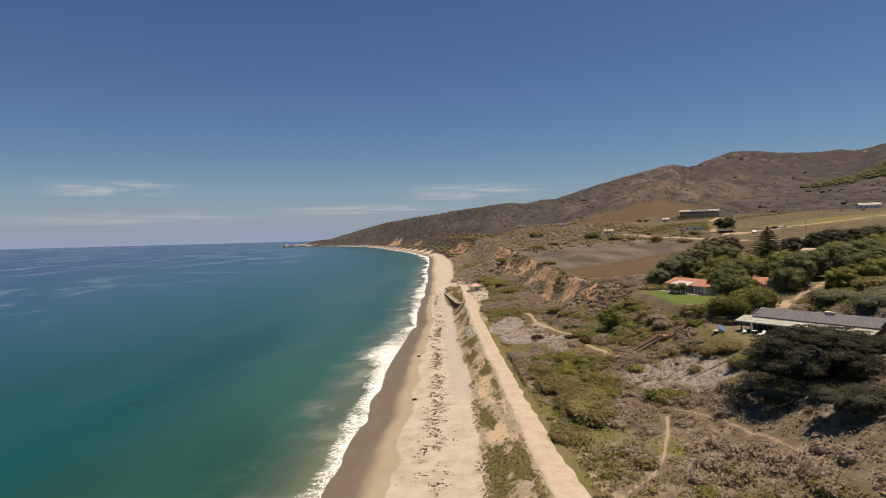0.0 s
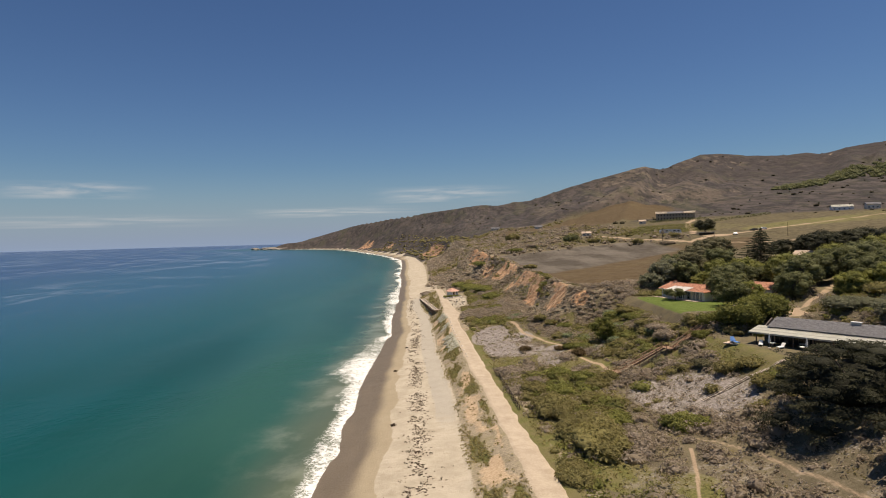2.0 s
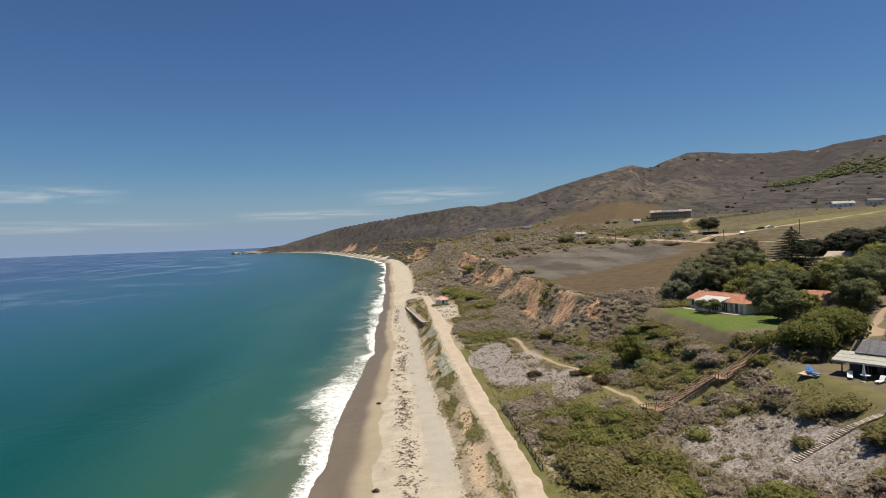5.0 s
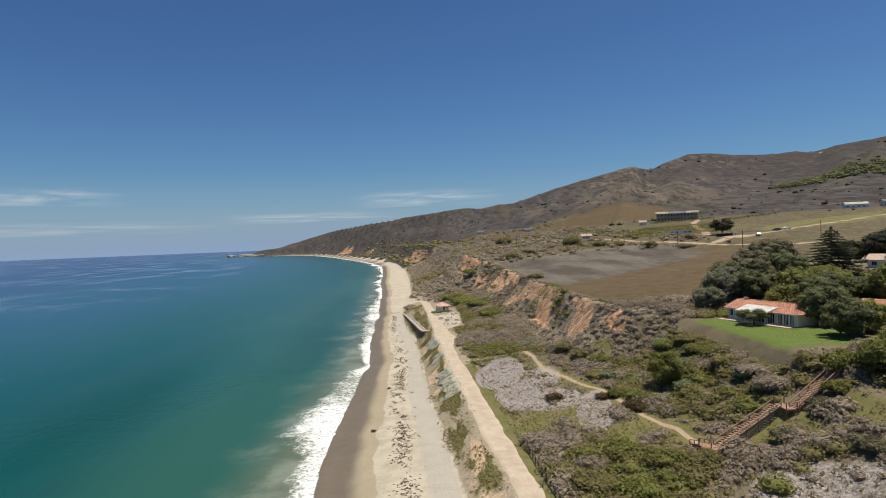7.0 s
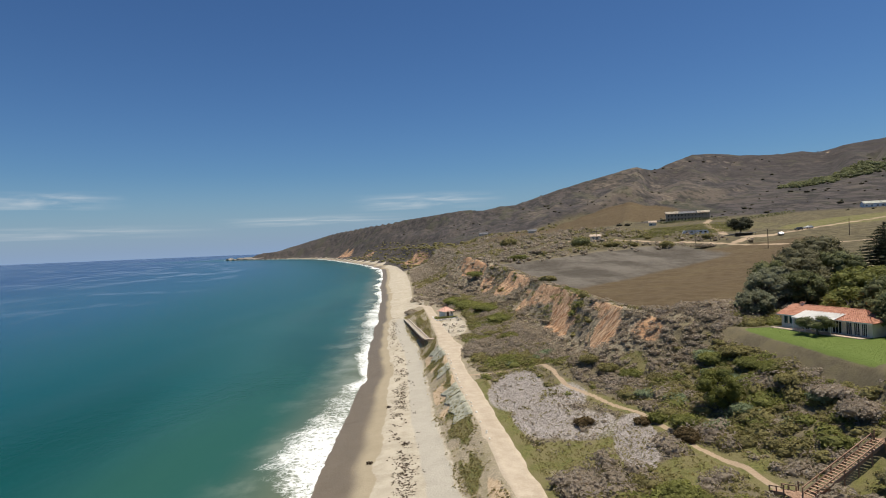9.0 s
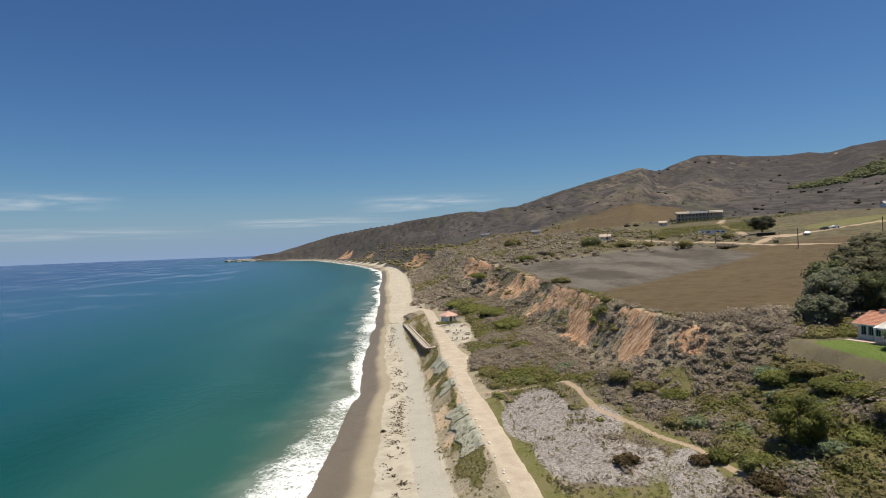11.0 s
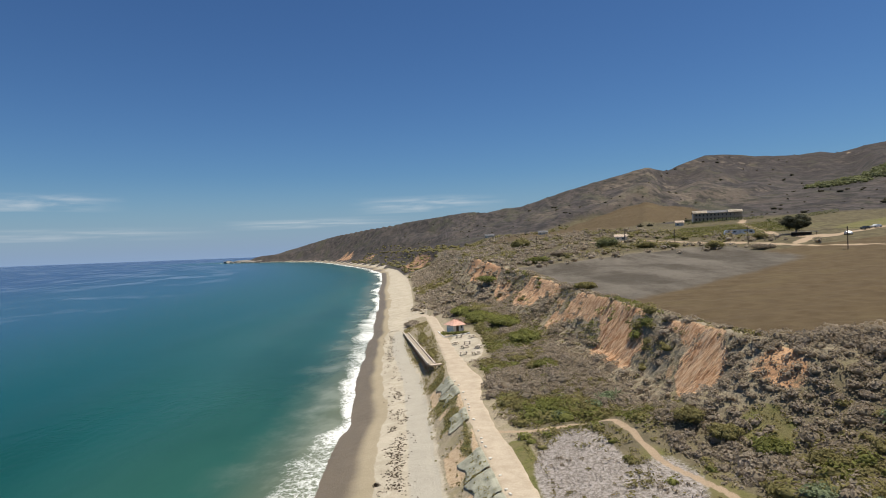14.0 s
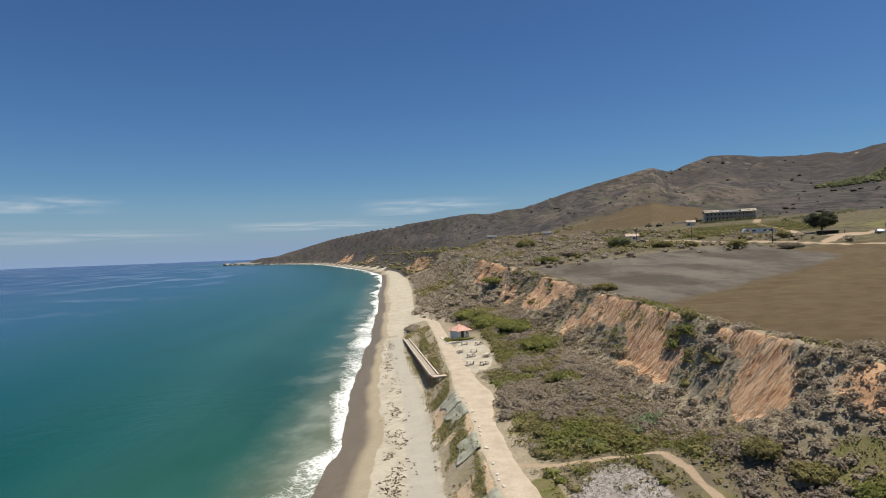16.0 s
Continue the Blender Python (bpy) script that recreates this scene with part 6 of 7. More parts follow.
def window(parent, x0, x1, z0, z1, y, frame_mat=WHITE, panes=2, depth=0.12, name="window"):
    """A window in a wall that faces -y: frame, mullions, sill and panes of glass."""
    w = thing_part(name, parent)
    bm = bmesh.new()
    t = 0.08
    box(bm, x0, x1, y - 0.04, y + depth, z1 - t, z1)
    box(bm, x0, x0 + t, y - 0.04, y + depth, z0, z1 - t)
    box(bm, x1 - t, x1, y - 0.04, y + depth, z0, z1 - t)
    box(bm, x0, x1, y - 0.07, y + depth, z0 - 0.05, z0)
    step = (x1 - x0 - 2 * t) / panes
    for k in range(1, panes):
        box(bm, x0 + t + k * step - 0.03, x0 + t + k * step + 0.03, y - 0.03, y + depth, z0, z1 - t)
    f = part("frame", bm, frame_mat, w)
    for k in range(panes):
        block("pane", w, GLASS, x0 + t + k * step + 0.03, x0 + t + (k + 1) * step - 0.03, y + 0.03, y + 0.06, z0, z1 - t)
    return w


def thing_part(name, parent):
    ob = new(name, bpy.data.meshes.new(name))
    ob.parent = parent
    return ob


def wall_with_gaps(bm, x0, x1, y0, y1, z0, z1, gaps):
    """One wall along x with rectangular openings (x0, x1, z0, z1) right through it."""
    xs = sorted({x0, x1, *(g[0] for g in gaps), *(g[1] for g in gaps)})
    zs = sorted({z0, z1, *(g[2] for g in gaps), *(g[3] for g in gaps)})
    v = {(i, k, s): bm.verts.new((xs[i], (y0, y1)[s], zs[k])) for i in range(len(xs)) for k in range(len(zs)) for s in (0, 1)}

    def solid(i, k):
        if not (0 <= i < len(xs) - 1 and 0 <= k < len(zs) - 1):
            return False
        cx, cz = (xs[i] + xs[i + 1]) / 2, (zs[k] + zs[k + 1]) / 2
        return not any(g[0] < cx < g[1] and g[2] < cz < g[3] for g in gaps)

    for i in range(len(xs) - 1):
        for k in range(len(zs) - 1):
            if not solid(i, k):
                continue
            for s in (0, 1):
                bm.faces.new((v[i, k, s], v[i + 1, k, s], v[i + 1, k + 1, s], v[i, k + 1, s]))
            for di, dk, a, b in ((-1, 0, (i, k), (i, k + 1)), (1, 0, (i + 1, k), (i + 1, k + 1)), (0, -1, (i, k), (i + 1, k)), (0, 1, (i, k + 1), (i + 1, k + 1))):
                if not solid(i + di, k + dk):
                    bm.faces.new((v[(*a, 0)], v[(*b, 0)], v[(*b, 1)], v[(*a, 1)]))
    bmesh.ops.delete(bm, geom=[q for q in bm.verts if not q.link_faces], context="VERTS")
    return bm


def gable(bm, x, y0, y1, z0, z1, t):
    """A triangular gable wall across y at x."""
    pts = [(y0, z0), (y1, z0), ((y0 + y1) / 2, z1)]
    a = [bm.verts.new((x, p, z)) for p, z in pts]
    b = [bm.verts.new((x + t, p, z)) for p, z in pts]
    bm.faces.new(a[::-1])
    bm.faces.new(b)
    for k in range(3):
        bm.faces.new((a[k], a[(k + 1) % 3], b[(k + 1) % 3], b[k]))
    return bm


def red_house():
    h = thing("house", RED_HOUSE, "long low cream house with a terracotta tile roof", "house")
    L, D, E, R = 15.3, 6.6, 2.3, 3.55
    gaps = [(0.5, 1.2, 0.7, 2.0), (1.5, 2.2, 0.7, 2.0), (2.5, 3.2, 0.7, 2.0), (4.3, 5.2, 0.05, 2.1), (6.2, 8.4, 0.05, 2.1), (9.0, 10.6, 0.05, 2.1), (11.2, 12.2, 0.05, 2.15), (12.4, 13.4, 0.05, 2.15), (13.6, 14.5, 0.05, 2.15)]
    bm = wall_with_gaps(bmesh.new(), 0, L, 0, 0.25, 0, E, gaps)
    part("front_wall", bm, STUCCO, h)
    block("back_wall", h, STUCCO, 0, L, D - 0.25, D, 0, E)
    for x in (0.0, L - 0.25):
        bm = box(bmesh.new(), x, x + 0.25, 0.25, D - 0.25, 0, E)
        if x == 0.0:
            gable(bm, x, 0.0, D, E, R - 0.1, 0.25)
        part("end_wall", bm, STUCCO, h)
    block("floor", h, CONCRETE, 0.25, L - 0.25, 0.25, D - 0.25, 0.0, 0.06)
    for k, g in enumerate(gaps):
        window(h, g[0], g[1], g[2] + 0.05, g[3], 0.03, TEAL if k < 3 else WHITE, 2 if k < 4 else 3)
    o = 0.7
    part("roof", tiled_slope(bmesh.new(), (-0.4, -o, E - 0.15), (L + 0.5, -o, E - 0.15), (L - 3.0, D / 2, R), (-0.4, D / 2, R)), TERRACOTTA, h)
    part("roof_end", tiled_slope(bmesh.new(), (L + 0.5, -o, E - 0.15), (L + 0.5, D + o, E - 0.15), (L - 2.95, D / 2 + 0.06, R), (L - 2.95, D / 2 - 0.06, R)), TERRACOTTA, h)
    part("roof", tiled_slope(bmesh.new(), (L + 0.5, D + o, E - 0.15), (-0.4, D + o, E - 0.15), (-0.4, D / 2, R), (L - 3.0, D / 2, R)), TERRACOTTA, h)
    bm = bmesh.new()
    tube(bm, [(-0.4, D / 2, R + 0.1), (L - 3.0, D / 2, R + 0.1)], [0.16, 0.16], 8)
    part("ridge_tiles", bm, TERRACOTTA, h)
    block("fascia", h, WHITE, -0.4, L + 0.4, -o - 0.04, -o - 0.002, E - 0.2, E - 0.02)
    bm = box(bmesh.new(), 1.2, 1.8, D / 2 - 0.3, D / 2 + 0.3, R - 0.5, R + 0.5, 0.03)
    c = part("chimney", bm, STUCCO, h)
    block("cap", c, TERRACOTTA, 1.12, 1.88, D / 2 - 0.38, D / 2 + 0.38, R + 0.5, R + 0.6)
    # awning over the terrace
    bm = bmesh.new()
    n = 24
    rows = [[bm.verts.new((3.6 + 6.9 * k / n, y, z + 0.04 * math.cos(k * math.pi))) for k in range(n + 1)] for y, z in ((1.4, E + 0.78), (-0.6, E + 0.3), (-2.3, E - 0.1), (-2.32, E - 0.32))]
    for u, v in zip(rows, rows[1:]):
        for k in range(n):
            bm.faces.new((u[k], u[k + 1], v[k + 1], v[k]))
    bmesh.ops.solidify(bm, geom=list(bm.faces), thickness=0.03)
    part("awning", bm, CANVAS, h, "white canvas awning")
    for k in range(4):
        x = 3.8 + 2.15 * k
        block("awning_post", h, WHITE, x - 0.05, x + 0.05, -2.2, -2.1, 0.0, E - 0.1)
    # terrace
    t = thing("terrace", RED_HOUSE @ pose(0, 0, -0.1), "pinkish paved terrace in front of the red-roofed house", "terrace")
    k = 0
    for x in np.arange(-0.5, 15.0, 1.2):
        for y in np.arange(-2.3, -0.1, 1.1):
            block("paver", t, PAVING, x, x + 1.17, y, y + 1.07, 0.0, 0.16)


def grey_house():
    h = thing("house", GREY_HOUSE, "long low grey-roofed house with a dark open veranda", "house")
    L, D, E, R = 22.0, 5.4, 2.4, 4.2
    gaps = [(1.2, 3.4, 0.05, 2.15), (4.0, 6.6, 0.05, 2.15), (7.4, 10.4, 0.05, 2.15), (11.2, 14.0, 0.05, 2.15), (15.0, 17.4, 0.05, 2.15), (18.4, 20.6, 0.05, 2.15)]
    # front wall and window frames dark, with the veranda's shade in their colour
    part("front_wall", wall_with_gaps(bmesh.new(), 0, L, 3.0, 3.25, 0, E + 0.5, gaps), DARK_WALL, h)
    block("back_wall", h, DARK_WALL, 0, L, D + 2.75, D + 3, 0, E + 0.5)
    for x in (0.0, L - 0.25):
        bm = box(bmesh.new(), x, x + 0.25, 3.25, D + 2.75, 0, E + 0.5)
        gable(bm, x, 3.0, D + 3, E + 0.5, R - 0.1, 0.25)
        part("end_wall", bm, DARK_WALL, h)
    for g in gaps:
        window(h, g[0], g[1], 0.1, g[3], 3.03, DARK_TIMBER, 3)
    block("floor", h, CONCRETE, 0.25, L - 0.25, 3.25, D + 2.75, 0, 0.06)
    part("roof", tiled_slope(bmesh.new(), (1.0, 2.0, E + 0.55), (L + 0.6, 2.0, E + 0.55), (L + 0.6, D / 2 + 3, R + 0.1), (1.0, D / 2 + 3, R + 0.1), 0.9, 0.015, 14, 0.1), SHINGLE, h)
    part("roof", tiled_slope(bmesh.new(), (L + 0.6, D + 4, E + 0.4), (1.0, D + 4, E + 0.4), (1.0, D / 2 + 3, R + 0.1), (L + 0.6, D / 2 + 3, R + 0.1), 0.9, 0.015, 14, 0.1), SHINGLE, h)
    # veranda, its dark boards and posts painting the shade under the roof
    for k in range(16):
        block("deck_board", h, DARK_TIMBER, -0.8, L, -0.45 + 0.215 * k, -0.45 + 0.215 * k + 0.2, -0.05, 0.02)
    part("veranda_roof", tiled_slope(bmesh.new(), (-1.0, -0.8, E - 0.25), (L + 0.6, -0.8, E - 0.25), (L + 0.6, 3.0, E + 0.5), (-1.0, 3.0, E + 0.5), 0.6, 0.02, 3, 0.06), METAL_ROOF, h, "pale sheet veranda roof")
    block("fascia", h, METAL_ROOF, -1.0, L + 0.6, -0.84, -0.804, E - 0.42, E - 0.16)
    for k in range(8):
        x = 0.2 + k * 3.05
        block("veranda_post", h, DARK_TIMBER, x - 0.08, x + 0.08, -0.5, -0.34, 0, E - 0.24, bevel=0.015)
    c = part("chimney", box(bmesh.new(), 13.0, 14.4, 5.0, 5.6, R - 1.0, R + 0.4, 0.03), CONCRETE, h)
    block("cap", c, WHITE, 12.9, 14.5, 4.9, 5.7, R + 0.4, R + 0.52)
    t = thing("patio", GREY_HOUSE @ pose(0, 0, -0.12), "pinkish paved patio along the grey house", "patio")
    for x in np.arange(-4.5, 21.0, 1.35):
        for y in (-2.95, -1.7, -0.45, 0.8):
            if x < -1.6 or y < -1.0:
                block("paver", t, PAVING, x, x + 1.31, y, y + 1.21, 0.0, 0.16)


def lounge(m, cloth, label):
    t = thing("sun_lounger", m, label, "lounger", "garden seats on the patio")
    bm = bmesh.new()
    for x in (-0.3, 0.3):
        beam(bm, (x, -0.9, 0.3), (x, 0.9, 0.3), 0.05, 0.05)
    part("frame", bm, WHITE, t)
    for x in (-0.28, 0.28):
        for y in (-0.8, 0.5):
            block("leg", t, WHITE, x - 0.025, x + 0.025, y - 0.025, y + 0.025, 0, 0.28)
    part("seat_cushion", box(bmesh.new(), -0.32, 0.32, -0.92, 0.35, 0.33, 0.42, 0.03), cloth, t)
    bm = box(bmesh.new(), -0.32, 0.32, 0.0, 0.72, 0.0, 0.09, 0.03)
    bmesh.ops.transform(bm, matrix=pose(0, 0.36, 0.38, 48, 0, 0), verts=bm.verts)
    part("back_cushion", bm, cloth, t)


def garden_table(m):
    t = thing("garden_table", m, "small round garden table on the patio", "table", "garden tables")
    bm = bmesh.new()
    tube(bm, [(0, 0, 0.7), (0, 0, 0.74)], [0.6, 0.6], 16)
    part("tabletop", bm, WHITE, t)
    bm = bmesh.new()
    tube(bm, [(0, 0, 0.03), (0, 0, 0.7)], [0.05, 0.05], 8)
    part("pedestal", bm, STEEL, t)
    bm = bmesh.new()
    tube(bm, [(0, 0, 0), (0, 0, 0.03)], [0.3, 0.28], 12)
    part("foot", bm, STEEL, t)


def closed_umbrella(m):
    t = thing("garden_umbrella", m, "closed pale garden umbrella standing on the patio", "umbrella", "patio umbrellas")
    bm = bmesh.new()
    tube(bm, [(0, 0, 0), (0, 0, 2.5)], [0.025, 0.025], 6)
    part("pole", bm, GREY_TIMBER, t)
    bm = bmesh.new()
    tube(bm, [(0, 0, 0.9), (0, 0, 1.3), (0, 0, 2.2), (0, 0, 2.45)], [0.16, 0.2, 0.1, 0.03], 10)
    part("canopy", bm, CANVAS, t)
    bm = bmesh.new()
    tube(bm, [(0, 0, 0), (0, 0, 0.1)], [0.28, 0.26], 10)
    part("base", bm, CONCRETE, t)


def timber_stairs():
    """Two flights with landings and handrails, climbing the slope."""
    t = thing("timber_stairs", pose(0, 0, 0), "weathered brown timber stairs with handrails climbing the slope", "stairs")

    def flight(a, b, steps, w=1.25):
        a, b = Vector(a), Vector(b)
        run = (b - a)
        side = Vector((-run.y, run.x, 0)).normalized()
        for s in (-1, 1):
            o = side * s * (w / 2 + 0.06)
            part("stringer", beam(bmesh.new(), a + o - Vector((0, 0, 0.1)), b + o - Vector((0, 0, 0.1)), 0.09, 0.3), TIMBER, t)
            part("handrail", beam(bmesh.new(), a + o * 1.05 + Vector((0, 0, 0.55)), b + o * 1.05 + Vector((0, 0, 0.55)), 0.1, 0.09), TIMBER, t)
            n = max(int(run.length / 1.8), 2)
            for k in range(n + 1):
                p = a.lerp(b, k / n) + o * 1.05
                g = min(float(ground_z(p.x, p.y)) - 0.2, p.z - 0.3)
                part("post", beam(bmesh.new(), (p.x, p.y, g), (p.x, p.y, p.z + 0.55), 0.1, 0.1), TIMBER, t)
        for k in range(steps):
            p = a.lerp(b, (k + 0.5) / steps)
            part("tread", beam(bmesh.new(), p - side * w / 2, p + side * w / 2, 0.27, 0.05), TIMBER, t)

    def landing(c, wx, wy, turn):
        m = pose(*c, rz=turn)
        k = 0
        for x in np.arange(-wx / 2, wx / 2 - 0.05, 0.17):
            p, q = m @ Vector((x + 0.08, -wy / 2, 0)), m @ Vector((x + 0.08, wy / 2, 0))
            part("deck_board", beam(bmesh.new(), p, q, 0.15, 0.05), TIMBER, t)
        for x in (-wx / 2, wx / 2):
            for y in (-wy / 2, wy / 2):
                p = m @ Vector((x, y, 0))
                part("post", beam(bmesh.new(), (p.x, p.y, float(ground_z(p.x, p.y)) - 0.2), (p.x, p.y, p.z + 0.95), 0.1, 0.1), TIMBER, t)
        for y in (-wy / 2, wy / 2):
            part("joist", beam(bmesh.new(), m @ Vector((-wx / 2, y, -0.12)), m @ Vector((wx / 2, y, -0.12)), 0.08, 0.18), TIMBER, t)

    za, zb, zc = (float(ground_z(*p)) for p in (STAIR_A, STAIR_B, STAIR_C))
    za, zb, zc = za + 0.55, zb + 1.0, zc + 0.7
    flight((STAIR_A[0] + 0.6, STAIR_A[1], za), (STAIR_B[0] - 0.4, STAIR_B[1] - 0.1, zb), 24)
    landing((STAIR_A[0] - 0.3, STAIR_A[1] - 0.1, za), 1.9, 2.2, 16)
    landing((STAIR_B[0] + 0.3, STAIR_B[1] - 0.9, zb), 1.4, 2.8, 0)
    flight((STAIR_B[0] + 1.0, STAIR_B[1] - 1.7, zb), (STAIR_C[0], STAIR_C[1] - 0.6, zc), 24)
    flight((33.4, 133.2, za - 0.55), (STAIR_A[0] - 0.7, STAIR_A[1] + 1.0, za), 5)


def plank_steps():
    t = thing("plank_steps", pose(0, 0, 0), "bleached plank steps set into the slope below the patio", "steps")
    pts = [(40.6, 105.4), (44.6, 106.2), (48.4, 106.5), (51.0, 106.0), (53.4, 105.4)]
    n = 52
    for k in range(n):
        f = k / (n - 1) * (len(pts) - 1)
        i = min(int(f), len(pts) - 2)
        p, q = Vector((*pts[i], 0)), Vector((*pts[i + 1], 0))
        c, d = p.lerp(q, f - i), (q - p).normalized()
        s = Vector((-d.y, d.x, 0)) * 0.5
        z = float(ground_z(c.x, c.y)) + 0.1
        c.z = z
        part("plank", beam(bmesh.new(), c - s, c + s, 0.2, 0.12), RAMP_TIMBER if k % 3 else GREY_TIMBER, t)


def beach_hut():
    x, y = 4.4, 287.5
    z = float(ground_z(x, y))
    h = thing("beach_hut", pose(x, y, z - 0.1, rz=32), "small cream hut with a faded pink hipped roof", "hut")
    w = 1.8
    bm = wall_with_gaps(bmesh.new(), -w, w, -w, -w + 0.2, 0, 2.25, [(-0.9, 0.1, 0.02, 2.0), (0.7, 1.4, 1.1, 1.9)])
    part("front_wall", bm, WHITE, h)
    block("back_wall", h, STUCCO, -w, w, w - 0.2, w, 0, 2.25)
    block("side_wall", h, WHITE, -w, -w + 0.2, -w + 0.2, w - 0.2, 0, 2.25)
    block("side_wall", h, WHITE, w - 0.2, w, -w + 0.2, w - 0.2, 0, 2.25)
    d = block("door", h, DARK_TIMBER, -0.86, 0.06, -w + 0.06, -w + 0.12, 0.02, 1.98, "dark wooden door")
    block("handle", d, STEEL, -0.05, 0.0, -w, -w + 0.06, 0.95, 1.05)
    window(h, 0.7, 1.4, 1.12, 1.9, -w + 0.03, WHITE, 1)
    e, top = w + 0.6, 3.7
    for a, b in (((-e, -e), (e, -e)), ((e, -e), (e, e)), ((e, e), (-e, e)), ((-e, e), (-e, -e))):
        bm = bmesh.new()
        tiled_slope(bm, (*a, 2.1), (*b, 2.1), (b[0] * 0.04, b[1] * 0.04, top), (a[0] * 0.04, a[1] * 0.04, top), 0.4, 0.04, 8, 0.06)
        part("roof_slope", bm, PINK_TILE, h)
    # low white kerb and hedge round its plot
    k = thing("kerb", pose(0, 0, 0), "low white kerb round the hut's plot", "kerb")
    corner = [(-0.6, 292.5), (0.9, 280.5), (8.2, 279.6)]
    for (ax, ay), (bx, by) in zip(corner, corner[1:]):
        n = 12
        for j in range(n):
            p, q = Vector((ax, ay, 0)).lerp(Vector((bx, by, 0)), j / n), Vector((ax, ay, 0)).lerp(Vector((bx, by, 0)), (j + 0.96) / n)
            p.z, q.z = float(ground_z(p.x, p.y)) + 0.12, float(ground_z(q.x, q.y)) + 0.12
            part("kerb_stone", beam(bmesh.new(), p, q, 0.22, 0.4), WHITE, k)
    bush("hedge", 4.6, 282.0, 3.6, 0.8, 0.9, 701, LEAF_GREEN, "clipped green hedge beside the hut", 900, 0.13, 10, category="hedge")
    bush("hedge", 1.0, 286.5, 0.9, 3.4, 0.8, 702, LEAF_GREEN, "clipped green hedge beside the hut", 800, 0.13, 10, category="hedge")


def picnic_table(m):
    t = thing("picnic_table", m, "bleached wooden picnic table with two benches on sand", "picnic table", "picnic tables by the hut")
    for k in range(5):
        block("top_board", t, GREY_TIMBER, -0.95, 0.95, -0.4 + 0.165 * k, -0.4 + 0.165 * k + 0.15, 0.72, 0.76)
    for y in (-0.85, 0.62):
        block("bench", t, GREY_TIMBER, -0.95, 0.95, y, y + 0.24, 0.43, 0.47)
    for x in (-0.65, 0.65):
        for s in (-1, 1):
            part("leg", beam(bmesh.new(), (x, s * 0.72, 0), (x, s * 0.25, 0.72), 0.09, 0.06), DARK_TIMBER, t)
        block("crossbar", t, DARK_TIMBER, x - 0.04, x + 0.04, -0.85, 0.86, 0.36, 0.43)
    return t


def beach_ramp():
    """A long timber ramp from the track down to the sand."""
    t = thing("beach_ramp", pose(0, 0, 0), "long bleached timber ramp from the track to the sand", "ramp")
    a, b = Vector((-2.9, 246.5, 5.9)), Vector((-11.2, 316.0, 3.1))
    d = (b - a).normalized()
    s = Vector((d.y, -d.x, 0)).normalized()
    if s.x > 0:
        s = -s
    n = 200
    for k in range(n):
        p = a.lerp(b, (k + 0.5) / n)
        part("plank", beam(bmesh.new(), p - s * 0.7, p + s * 0.7, 0.33, 0.07), RAMP_TIMBER, t)
    for o, top in ((0.8, 0.28), (-0.8, 0.28)):
        for k in range(34):
            p = a.lerp(b, k / 33) + s * o
            part("post", beam(bmesh.new(), (p.x, p.y, min(float(ground_z(p.x, p.y)) - 0.3, p.z - 0.4)), (p.x, p.y, p.z + top), 0.16, 0.16), TIMBER, t)
        part("rail", beam(bmesh.new(), a + s * o + Vector((0, 0, top)), b + s * o + Vector((0, 0, top)), 0.26, 0.16), GREY_TIMBER, t)
        for k in range(1):
            z = -0.12
            part("side_board", beam(bmesh.new(), a + s * o * 1.06 + Vector((0, 0, z)), b + s * o * 1.06 + Vector((0, 0, z * 0.3)), 0.06, 0.3), GREY_TIMBER, t)
    deck = thing("ramp_head", pose(0, 0, 0), "pale concrete slab joining track and ramp", "slab")
    part("slab", beam(bmesh.new(), (0.2, 244.6, 6.35), (-3.2, 245.6, 5.95), 1.6, 0.22), PAVING, deck)


def netting(y0, y1, seed):
    """A sheet of erosion netting draped over the eroded bank."""
    r = np.random.default_rng(seed)
    nu, nv = 26, 18
    y = np.linspace(y0, y1, nu)[:, None] + 0 * np.zeros((1, nv))
    f = np.linspace(0.02, 1.0, nv)[None, :]
    top, low = np.interp(y, ROAD_Y, ROAD_L) - 0.15, toe_x(y) + 0.45 * (np.interp(y, ROAD_Y, ROAD_L) - toe_x(y)) + 0.35 * np.sin(y * 0.9 + seed)
    x = top * (1 - f) + low * f
    z = ground_z(x, y) + 0.14 + 0.2 * (fbm(x * 0.45, y * 0.6, 2, seed) - 0.3) + 0.05 * np.sin(y * 3.1 + 1.3 * x)
    z[:, 0] += 0.1
    co = np.stack([x, y, z], -1).reshape(-1, 3)
    i = (np.arange(nu - 1)[:, None] * nv + np.arange(nv - 1)[None, :]).ravel()
    me = bpy.data.meshes.new("erosion_netting")
    fill_mesh(me, co, np.stack([i, i + nv, i + nv + 1, i + 1], 1))
    me.materials.append(NETTING)
    me.polygons.foreach_set("use_smooth", np.ones(len(me.polygons), bool))
    ob = new("erosion_netting", me)
    mod = ob.modifiers.new("thickness", "SOLIDIFY")
    mod.thickness = 0.03
    return tagged(ob, "grey-green erosion netting draped over the sandy bank", "netting", "netting sheets on the bank")


